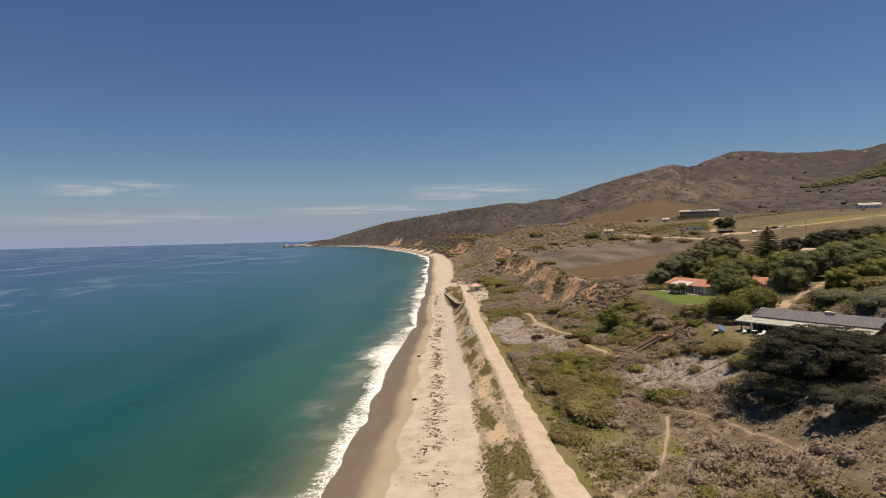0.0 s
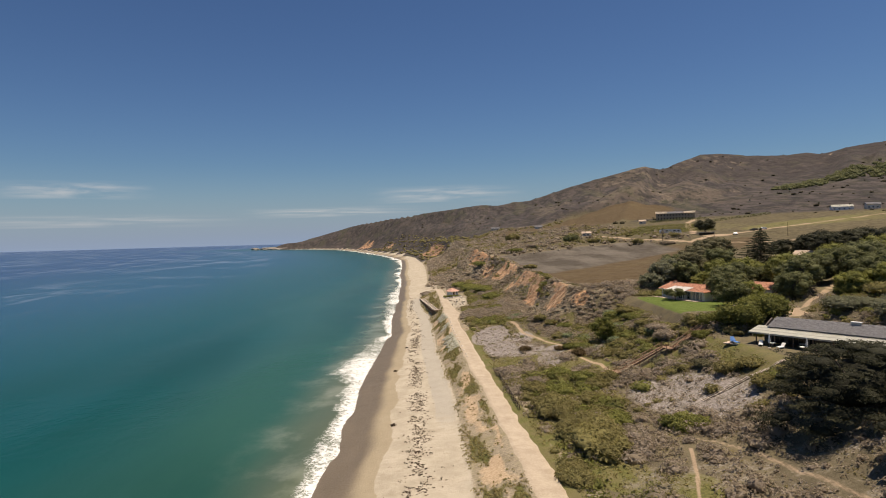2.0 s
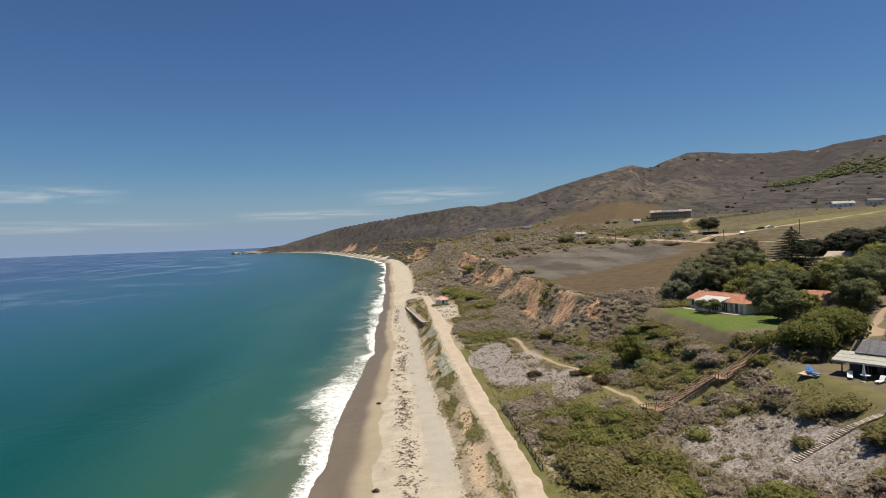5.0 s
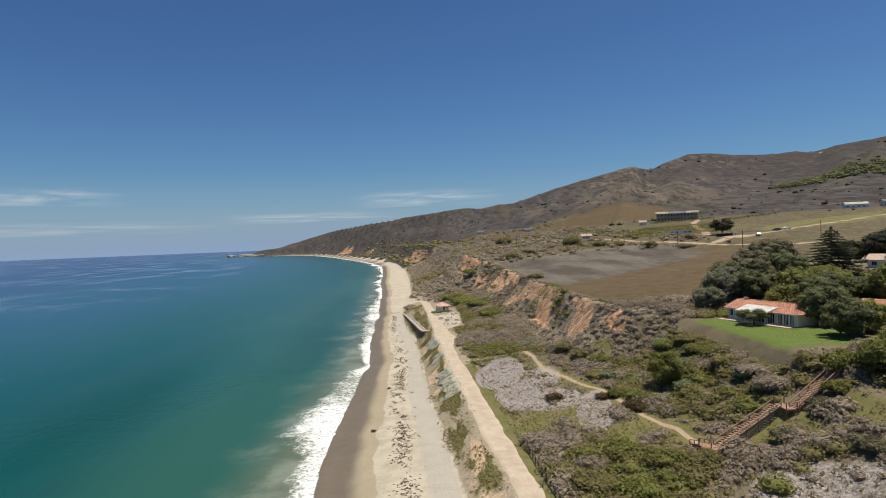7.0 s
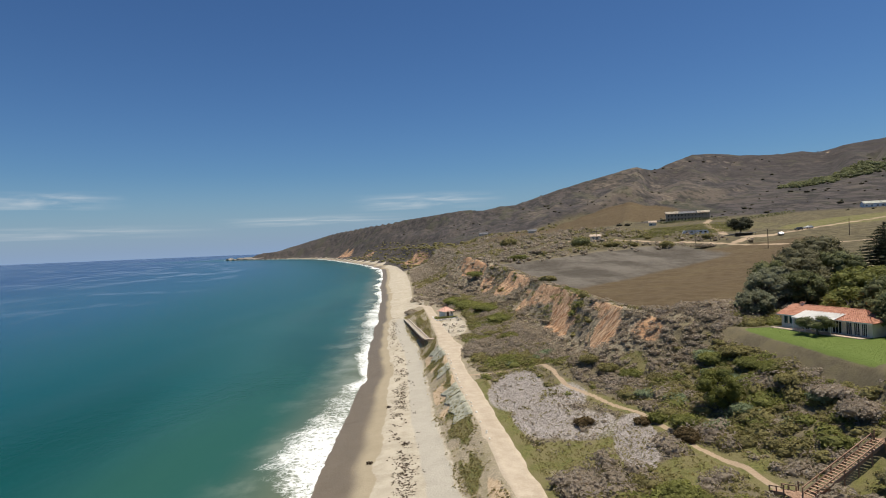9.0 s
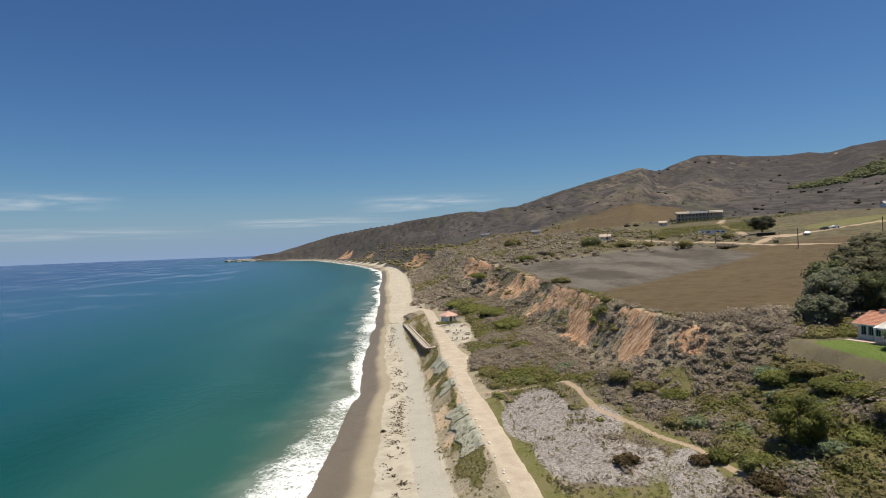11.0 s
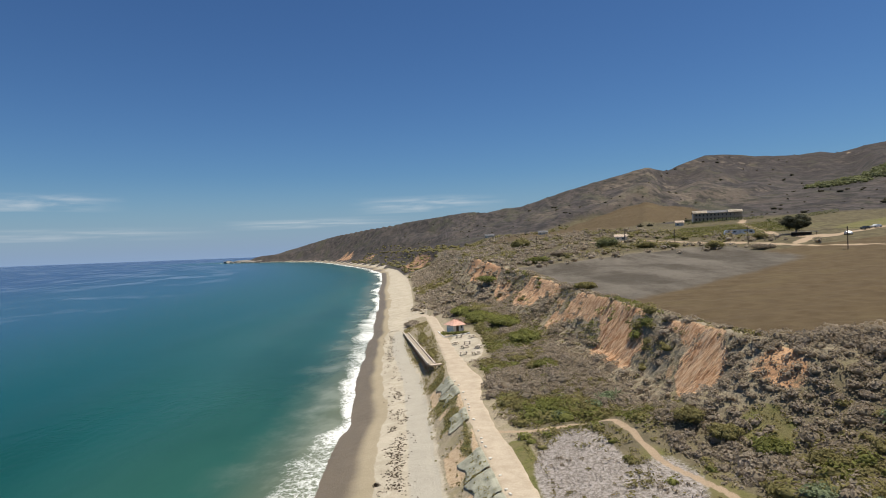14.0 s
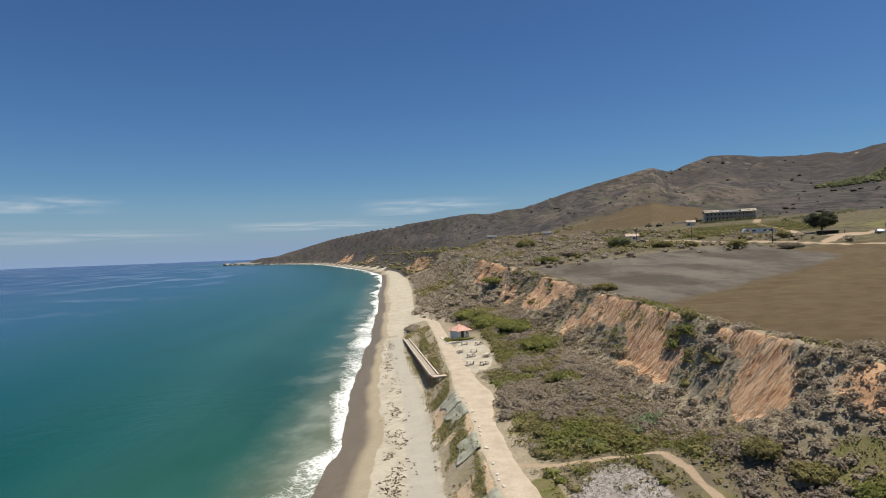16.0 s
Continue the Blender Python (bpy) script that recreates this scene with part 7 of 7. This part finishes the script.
def sandbag(x, y, turn, seed):
    bm = bmesh.new()
    bmesh.ops.create_icosphere(bm, subdivisions=2, radius=1)
    r = np.random.default_rng(seed)
    for v in bm.verts:
        k = 1 + 0.12 * math.sin(3 * v.co.x + seed) + 0.08 * math.sin(5 * v.co.y + 2 * seed)
        v.co = Vector((math.copysign(abs(v.co.x) ** 0.6, v.co.x) * 0.26 * k, math.copysign(abs(v.co.y) ** 0.7, v.co.y) * 0.16, v.co.z * 0.11 + 0.08))
    me = bpy.data.meshes.new("sandbag")
    bm.to_mesh(me)
    bm.free()
    me.materials.append(SACK)
    ob = new("sandbag", me)
    ob.matrix_world = pose(x, y, float(road_z(y)) - 0.02, rz=turn)
    return tagged(ob, "white sandbag lying on the track's edge", "sandbag", "sandbags along the bank")


def scrub_fence():
    t = thing("fence", pose(0, 0, 0), "dark weathered post-and-rail fence beside the track", "fence")
    pts = [(12.0, 138.5), (12.3, 131), (12.8, 122.5), (13.3, 114)]
    n = 14
    tops = []
    for k in range(n):
        f = k / (n - 1) * 3
        i = min(int(f), 2)
        p = Vector((*pts[i], 0)).lerp(Vector((*pts[i + 1], 0)), f - i)
        z = float(ground_z(p.x, p.y))
        part("post", beam(bmesh.new(), (p.x, p.y, z - 0.2), (p.x, p.y, z + 0.95), 0.12, 0.12), DARK_TIMBER, t)
        tops.append(Vector((p.x, p.y, z)))
    for a, b in zip(tops, tops[1:]):
        for h in (0.4, 0.8):
            part("rail", beam(bmesh.new(), a + Vector((0, 0, h)), b + Vector((0, 0, h)), 0.06, 0.14), DARK_TIMBER, t)


def mansion():
    ax, ay = 180.5, 519.0
    m = pose(ax, ay, float(ground_z(195, 512)) + 0.2, rz=-20.5)
    h = thing("mansion", m, "large two-storey pale house with columned galleries on the hill", "mansion")
    L, D, E = 30.0, 11.0, 5.6
    for k, z in ((0, 0.0), (1, 2.9)):
        gaps = [(1.4 + 2.35 * j, 2.3 + 2.35 * j, z + 0.5, z + 2.2) for j in range(12)]
        part("front_wall", wall_with_gaps(bmesh.new(), 0, L, 0, 0.3, z, z + 2.9 - 0.1 * k, gaps), TAN_WALL, h)
        for g in gaps:
            window(h, g[0], g[1], g[2] + 0.05, g[3], 0.06, DARK_TIMBER, 2)
    block("back_wall", h, STUCCO, 0, L, D - 0.3, D, 0, E + 0.1)
    for x in (0.0, L - 0.3):
        block("end_wall", h, STUCCO, x, x + 0.3, 0.3, D - 0.3, 0, E + 0.1)
    block("gallery_floor", h, CONCRETE, -0.3, L + 0.3, -2.6, 0, 2.75, 2.95)
    block("gallery_roof", h, STUCCO, -0.3, L + 0.3, -2.8, 0, E - 0.1, E + 0.1)
    for j in range(13):
        x = 0.1 + j * (L - 0.2) / 12
        for z in (0, 2.95):
            block("column", h, TAN_WALL, x - 0.25, x + 0.25, -2.55, -2.15, z, z + 2.7)
    block("balustrade", h, TAN_WALL, 0, L, -2.52, -2.44, 3.2, 3.75)
    part("roof", tiled_slope(bmesh.new(), (-0.4, -0.6, E + 0.1), (L + 0.4, -0.6, E + 0.1), (L + 0.4, D / 2, E + 1.7), (-0.4, D / 2, E + 1.7), 1.2, 0.03, 8), SHINGLE, h)
    part("roof", tiled_slope(bmesh.new(), (L + 0.4, D + 0.6, E + 0.1), (-0.4, D + 0.6, E + 0.1), (-0.4, D / 2, E + 1.7), (L + 0.4, D / 2, E + 1.7), 1.2, 0.03, 8), SHINGLE, h)
    for x0, x1 in ((-0.5, 8.6), (21.6, L + 0.5)):
        part("wing_slope", tiled_slope(bmesh.new(), (x0, -3.0, E + 0.12), (x1, -3.0, E + 0.12), (x1, -0.8, E + 1.5), (x0, -0.8, E + 1.5), 1.2, 0.02, 4), TAN_WALL, h)
        part("wing_roof", box(bmesh.new(), x0 - 0.2, x1 + 0.2, -0.9, D / 2, E + 1.5, E + 1.75, 0.05), STUCCO, h)
        for j in range(3):
            w = (x1 - x0) / 3
            block("opening", h, GLASS, x0 + 0.5 + w * j, x0 + w * (j + 1) - 0.4, -2.2, -2.1, E + 0.45, E + 0.95)


def small_house(name, x, y, turn, L, D, E, R, roof, wall, label, lift=0.0):
    h = thing(name, pose(x, y, float(ground_z(x, y)) - 0.2 + lift, rz=turn), label, "house")
    n = max(int(L / 3), 1)
    gaps = [(0.8 + j * (L - 1) / n, 0.8 + j * (L - 1) / n + 1.3, 0.9, 2.0) for j in range(n)]
    part("front_wall", wall_with_gaps(bmesh.new(), 0, L, 0, 0.25, 0, E, gaps), wall, h)
    for g in gaps:
        window(h, g[0], g[1], g[2] + 0.05, g[3], 0.04, WHITE, 2)
    block("back_wall", h, wall, 0, L, D - 0.25, D, 0, E)
    for q in (0.0, L - 0.25):
        bm = box(bmesh.new(), q, q + 0.25, 0.25, D - 0.25, 0, E)
        gable(bm, q, 0, D, E, R - 0.1, 0.25)
        part("end_wall", bm, wall, h)
    for a, b in ((-0.4, 1), (D + 0.4, -1)):
        e = [(-0.4, a, E - 0.1), (L + 0.4, a, E - 0.1), (L + 0.4, D / 2, R), (-0.4, D / 2, R)]
        if b < 0:
            e = [e[1], e[0], e[3], e[2]]
        part("roof", tiled_slope(bmesh.new(), *e, 0.7, 0.03, 7), roof, h)
    return h


def power_pole(x, y, height, turn):
    z = float(ground_z(x, y))
    t = thing("power_pole", pose(x, y, z - 0.2, rz=turn), "grey wooden power pole with a crossarm", "power pole", "power poles along the lane")
    bm = bmesh.new()
    tube(bm, [(0, 0, 0), (0, 0, height)], [0.15, 0.1], 8)
    part("pole", bm, DARK_TIMBER, t)
    block("crossarm", t, DARK_TIMBER, -1.2, 1.2, -0.08, 0.08, height - 0.9, height - 0.72)
    for px in (-1.05, 0, 1.05):
        bm = bmesh.new()
        tube(bm, [(px, 0, height - 0.72), (px, 0, height - 0.5)], [0.06, 0.04], 6)
        part("insulator", bm, DARK_TIMBER, t)
    return Vector((x, y, z - 0.2 + height - 0.5))


def car(x, y, turn, paint, label, kind="car", L=4.4, W=1.8, H=1.45):
    t = thing(kind, pose(x, y, float(ground_z(x, y)) + 0.02, rz=turn), label, "car", "parked cars")
    prof = [(0, 0.35), (0.0, 0.75), (0.25, 0.85), (0.3 * L, 0.92), (0.42 * L, H - 0.05), (0.72 * L, H), (0.93 * L, 0.98), (L, 0.85), (L, 0.35)]
    bm = bmesh.new()
    sides = [[bm.verts.new((px - L / 2, s * W / 2 * (0.88 if pz > 1.0 else 1.0), pz)) for px, pz in prof] for s in (-1, 1)]
    bm.faces.new(sides[0])
    bm.faces.new(sides[1][::-1])
    n = len(prof)
    for k in range(n):
        bm.faces.new((sides[0][k], sides[1][k], sides[1][(k + 1) % n], sides[0][(k + 1) % n]))
    part("body", bm, paint, t)
    for s in (-1, 1):
        block("side_window", t, GLASS, -0.06 * L, 0.3 * L, s * W * 0.455 - 0.02, s * W * 0.455 + 0.02, 1.0, H - 0.12)
    for px in (-0.32, 0.32):
        for s in (-1, 1):
            bm = bmesh.new()
            tube(bm, [(px * L, s * W * 0.42, 0.32), (px * L, s * W * 0.52, 0.32)], [0.32, 0.32], 12)
            part("wheel", bm, RUBBER, t)


def trailer():
    t = thing("caravan", pose(136, 388, float(ground_z(136, 388)) + 0.02, rz=-10), "long white caravan parked beside the vineyard", "caravan")
    prof = [(0, 0.6), (0.0, 1.6), (0.5, 2.6), (1.0, 2.8), (12.0, 2.8), (12.6, 2.5), (13.0, 1.7), (13.0, 0.6)]
    bm = bmesh.new()
    a = [bm.verts.new((x, 0, z)) for x, z in prof]
    b = [bm.verts.new((x, 2.4, z)) for x, z in prof]
    bm.faces.new(a)
    bm.faces.new(b[::-1])
    for k in range(len(prof)):
        j = (k + 1) % len(prof)
        bm.faces.new((a[k], b[k], b[j], a[j]))
    part("body", bm, CAR_WHITE, t)
    for x in (1.2, 3.6, 8.2, 10.6):
        block("window", t, GLASS, x, x + 1.4, -0.03, 0.01, 1.5, 2.2)
    block("door", t, STEEL, 6.2, 7.0, -0.03, 0.01, 0.65, 2.4)
    block("stripe", t, STEEL, 0.2, 12.8, -0.02, 0.008, 1.15, 1.3)
    for x in (5.0, 5.9):
        bm = bmesh.new()
        tube(bm, [(x, 0.05, 0.36), (x, 0.3, 0.36)], [0.36, 0.36], 12)
        part("wheel", bm, RUBBER, t)


def carport():
    t = thing("carport", pose(146, 350, float(ground_z(138, 348)), rz=-8), "low flat-roofed open carport beside the lone tree", "carport")
    part("roof", box(bmesh.new(), 0, 8, 0, 5, 2.0, 2.2, 0.03), METAL_ROOF, t)
    for x in (0.3, 2.8, 5.2, 7.7):
        for y in (0.3, 4.7):
            block("post", t, DARK_TIMBER, x - 0.08, x + 0.08, y - 0.08, y + 0.08, 0, 2.0)
    # dark sheet standing in for the shade under the roof
    block("back_wall", t, DARK_WALL, 0, 8, 4.8, 4.95, 0, 2.0)


red_house()
grey_house()
small_house("guest_house", 77.0, 161.0, -50, 4.5, 4.5, 2.5, 4.0, TERRACOTTA, STUCCO, "small cream outbuilding with a terracotta roof among trees")
small_house("white_house", 116.5, 211.5, -52, 5.5, 5, 2.4, 3.8, PAVING, WHITE, "white house half hidden by the grove")
_g = GREY_HOUSE
for k, (x, y, turn, cloth) in enumerate([(1.5, -1.6, 20, WHITE), (5.0, -1.9, -10, CANVAS), (10.2, -1.4, 15, RUST_CLOTH), (11.6, -1.4, 5, RUST_CLOTH), (13.2, -1.6, -8, RUST_CLOTH), (14.8, -1.4, 12, RUST_CLOTH), (16.6, -1.5, 0, RUST_CLOTH)]):
    lounge(_g @ pose(x, y, 0.04, rz=turn), cloth, "faded red cushioned lounger on the patio" if cloth is RUST_CLOTH else "white lounger on the patio")
for x, y, turn in ((-3.4, -1.8, 30), (-2.5, -2.5, 60)):
    lounge(_g @ pose(x, y, 0.04, rz=turn), BLUE_CLOTH, "blue cushioned lounger on the patio's end")
for x, y in ((3.2, -1.2), (8.4, -1.5), (7.2, 1.0)):
    garden_table(_g @ pose(x, y, 0.04))
for x, y in ((3.4, -2.6), (9.2, -2.4), (15.8, -2.6)):
    closed_umbrella(_g @ pose(x, y, 0.04))
timber_stairs()
plank_steps()
beach_hut()
_first = None
for k, (x, y) in enumerate([(4.9, 276.0), (8.2, 272.5), (3.4, 267.0), (6.3, 263.6), (5.4, 259.6), (8.6, 256.6), (4.6, 251.6), (7.4, 249.6)]):
    _m = pose(x, y, float(ground_z(x, y)) + 0.01, rz=-10 + 37 * (k % 3))
    if _first is None:
        _first = picnic_table(_m)
    else:
        copy_thing(_first, _m)
beach_ramp()
for k, (a, b) in enumerate([(170, 176.5), (176.8, 183), (183.4, 189.8), (201.5, 207.5), (216, 222), (222.4, 229.5)]):
    netting(a, b, 800 + k)
for k in range(26):
    _y = 158 + 2.6 * k + 1.9 * math.sin(k * 2.1) + 1.1 * math.sin(k * 5.3)
    sandbag(float(np.interp(_y, ROAD_Y, ROAD_L)) + 0.35 + 0.12 * math.sin(k * 1.7), _y, 80 + 25 * math.sin(k * 3.3), k)
scrub_fence()
mansion()
small_house("ridge_house", 96, 640, -10, 8, 5, 2.6, 4.0, SHINGLE, STUCCO, "small pale house on the far plateau")
small_house("plateau_house", 60, 760, -10, 10, 6, 2.8, 4.4, SHINGLE, STUCCO, "small pale house above the far bluff")
small_house("lane_house", 96, 425, -15, 6, 4.5, 2.4, 3.6, PAVING, STUCCO, "small pale shed beside the far lane")
small_house("hillside_villa", 300, 474, -20, 14, 8, 3.0, 4.6, METAL_ROOF, WHITE, "pale low villa on the far hillside")
small_house("hillside_house", 318, 462, -20, 9, 7, 3.6, 5.0, SHINGLE, STUCCO, "cream house on the far hillside")
small_house("hillside_barn", 330, 455, -20, 8, 6, 2.8, 4.0, TERRACOTTA, TAN_WALL, "brown-roofed barn on the far hillside")
small_house("garden_house", 160.0, 500.0, -20, 5, 4, 2.6, 3.8, PAVING, STUCCO, "small pale house among the mansion's shrubs")
trailer()
carport()
for x, y, turn, paint, lab in [(178, 355, 25, CAR_DARK, "dark car parked on the gravel yard"), (184, 357, 10, CAR_WHITE, "white car parked on the gravel yard"), (160, 340, 70, CAR_WHITE, "white car parked beside the lane")]:
    car(x, y, turn, paint, lab)
_tops = [power_pole(x, y, h, 60) for x, y, h in ((60, 455, 7), (93, 401, 7), (103, 366, 7), (119.5, 338, 7), (129.5, 298, 7.5), (176, 318, 7.5))]
for a, b in zip(_tops, _tops[1:]):
    for o in (-1.05, 0, 1.05):
        _c = bpy.data.curves.new("power_line", "CURVE")
        _c.dimensions, _c.bevel_depth, _c.bevel_resolution = "3D", 0.025, 1
        _s = _c.splines.new("POLY")
        _s.points.add(8)
        for k in range(9):
            f = k / 8
            p = a.lerp(b, f) + Vector((o * 0.5, o * 0.87, -1.2 * 4 * f * (1 - f)))
            _s.points[k].co = (*p, 1)
        _c.materials.append(RUBBER)
        tagged(new("power_line", _c), "thin dark power line sagging between poles", "cable", "power lines")


def vineyard():
    rows = Leaves(901)
    for k in range(13):
        y = 398 + k * 6.2
        x = np.arange(112 + k * 3.0, 168 + k * 2.2, 0.9)
        yy = y - (x - 120) * 0.35
        rows.clump(np.stack([x, yy, ground_z(x, yy) + 0.6], 1), np.full((len(x), 3), 1.0) * [0.6, 0.45, 0.6], 14, 0.24, None, 0.3)
    stuff("vineyard", rows, LEAF_FRESH, "rows of low green vines on the slope below the mansion", "vineyard")
    hedge = Leaves(902)
    x = np.concatenate([np.arange(170, 214, 2.2), np.arange(195, 260, 3.0)])
    y = np.concatenate([505 - 0.35 * (np.arange(170, 214, 2.2) - 170), 455 + 0.5 * (np.arange(195, 260, 3.0) - 195)])
    hedge.clump(np.stack([x, y, ground_z(x, y) + 0.8], 1), np.full((len(x), 3), 1.5), 40, 0.4, None, 0.4)
    stuff("garden_shrubs", hedge, LEAF_GROVE, "dark garden shrubs round the mansion", "shrubs")


vineyard()


def cape_rocks():
    r = np.random.default_rng(55)
    for k in range(16):
        bm = bmesh.new()
        bmesh.ops.create_icosphere(bm, subdivisions=2, radius=1)
        s = r.uniform(6, 22)
        for v in bm.verts:
            v.co = v.co * (1 + 0.45 * (noise.noise(v.co * 1.7 + Vector((k * 7.1, 0, 0)))))
            v.co.z *= 0.5
        me = bpy.data.meshes.new("rock")
        bm.to_mesh(me)
        bm.free()
        me.materials.append(ROCK)
        ob = new("rock", me)
        f = r.random()
        ob.matrix_world = Matrix.Translation((-740 + 190 * f, 2195 - 40 * f + r.uniform(-15, 25), 0.5 + r.uniform(0, 3))) @ Matrix.Diagonal((s, s * 0.8, s * r.uniform(0.35, 0.8), 1))
        tagged(ob, "brown rock at the end of the far cape", "rock", "rocks on the cape")


cape_rocks()


def cloud(name, x, y, z, w, h, seed, strength):
    """A thin streak of high cloud, very far off."""
    m, nt, b = mk(name)
    nt.nodes.remove(b)
    out = nt.nodes["Material Output"]
    uv = nt.nodes.new("ShaderNodeTexCoord").outputs["Generated"]
    sep = nt.nodes.new("ShaderNodeSeparateXYZ")
    nt.links.new(uv, sep.inputs[0])
    n = noise_tex(nt, uv, 1.7, 4, 0.5, (1.3, 1.0, 2.4 + seed))
    ends = calc(nt, "MULTIPLY", span(nt, sep.outputs[0], 0.0, 0.35), span(nt, sep.outputs[0], 1.0, 0.6))
    rim = calc(nt, "MULTIPLY", span(nt, sep.outputs[2], 0.0, 0.45), span(nt, sep.outputs[2], 1.0, 0.55))
    f = calc(nt, "MULTIPLY", calc(nt, "MULTIPLY", calc(nt, "MULTIPLY", ends, rim), span(nt, n, 0.28, 0.72)), strength)
    em, tr, mx = nt.nodes.new("ShaderNodeEmission"), nt.nodes.new("ShaderNodeBsdfTransparent"), nt.nodes.new("ShaderNodeMixShader")
    em.inputs["Color"].default_value, em.inputs["Strength"].default_value = (0.72, 0.76, 0.82, 1), 0.8
    nt.links.new(f, mx.inputs[0])
    nt.links.new(tr.outputs[0], mx.inputs[1])
    nt.links.new(em.outputs[0], mx.inputs[2])
    nt.links.new(mx.outputs[0], out.inputs["Surface"])
    bm = bmesh.new()
    g = [[bm.verts.new((w * (i / 12 - 0.5), 60 * math.sin(i * 0.5), h * (j / 2 - 0.5) + 0.10 * h * math.sin(i * 0.35))) for i in range(13)] for j in range(3)]
    for a, c in zip(g, g[1:]):
        for i in range(12):
            bm.faces.new((a[i], a[i + 1], c[i + 1], c[i]))
    me = bpy.data.meshes.new(name)
    bm.to_mesh(me)
    bm.free()
    me.materials.append(m)
    ob = new(name, me)
    ob.matrix_world = pose(x, y, z, rz=-math.degrees(math.atan2(x, y)))
    ob.visible_shadow = False
    return tagged(ob, "thin white streak of high cloud", "cloud", kind="structure")


cloud("cloud", -2280, 3690, 372, 1000, 120, 0.0, 0.5)
cloud("cloud", 20, 4340, 335, 1250, 130, 0.7, 0.5)
cloud("cloud", -750, 4270, 222, 1500, 80, 1.3, 0.45)
cloud("cloud", -2150, 3780, 178, 1900, 90, 0.4, 0.35)


def glowing_haze_ring():
    """A low glowing see-through ring far out, painting haze round the whole horizon."""
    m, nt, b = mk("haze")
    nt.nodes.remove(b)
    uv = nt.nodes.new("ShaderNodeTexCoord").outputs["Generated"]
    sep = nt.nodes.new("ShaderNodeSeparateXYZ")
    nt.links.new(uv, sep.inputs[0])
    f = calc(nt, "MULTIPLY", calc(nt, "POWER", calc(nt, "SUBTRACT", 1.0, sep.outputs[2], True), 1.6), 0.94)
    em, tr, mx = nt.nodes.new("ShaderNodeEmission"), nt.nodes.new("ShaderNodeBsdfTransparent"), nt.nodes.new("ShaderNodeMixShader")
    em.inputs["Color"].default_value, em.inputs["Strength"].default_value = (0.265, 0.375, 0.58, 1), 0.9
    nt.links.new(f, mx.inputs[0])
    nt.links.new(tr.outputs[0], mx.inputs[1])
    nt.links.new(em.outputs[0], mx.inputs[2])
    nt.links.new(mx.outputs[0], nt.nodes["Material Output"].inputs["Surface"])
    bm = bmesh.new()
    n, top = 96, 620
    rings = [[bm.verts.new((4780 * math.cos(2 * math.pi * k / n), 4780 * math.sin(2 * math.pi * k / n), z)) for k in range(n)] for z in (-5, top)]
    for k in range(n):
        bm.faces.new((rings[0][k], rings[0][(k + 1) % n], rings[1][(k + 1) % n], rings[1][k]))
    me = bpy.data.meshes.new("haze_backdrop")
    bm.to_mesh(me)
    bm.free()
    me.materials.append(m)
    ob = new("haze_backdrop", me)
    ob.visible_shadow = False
    return tagged(ob, "glowing backdrop ring that paints pale bluish haze along the horizon", "haze", kind="structure")


glowing_haze_ring()
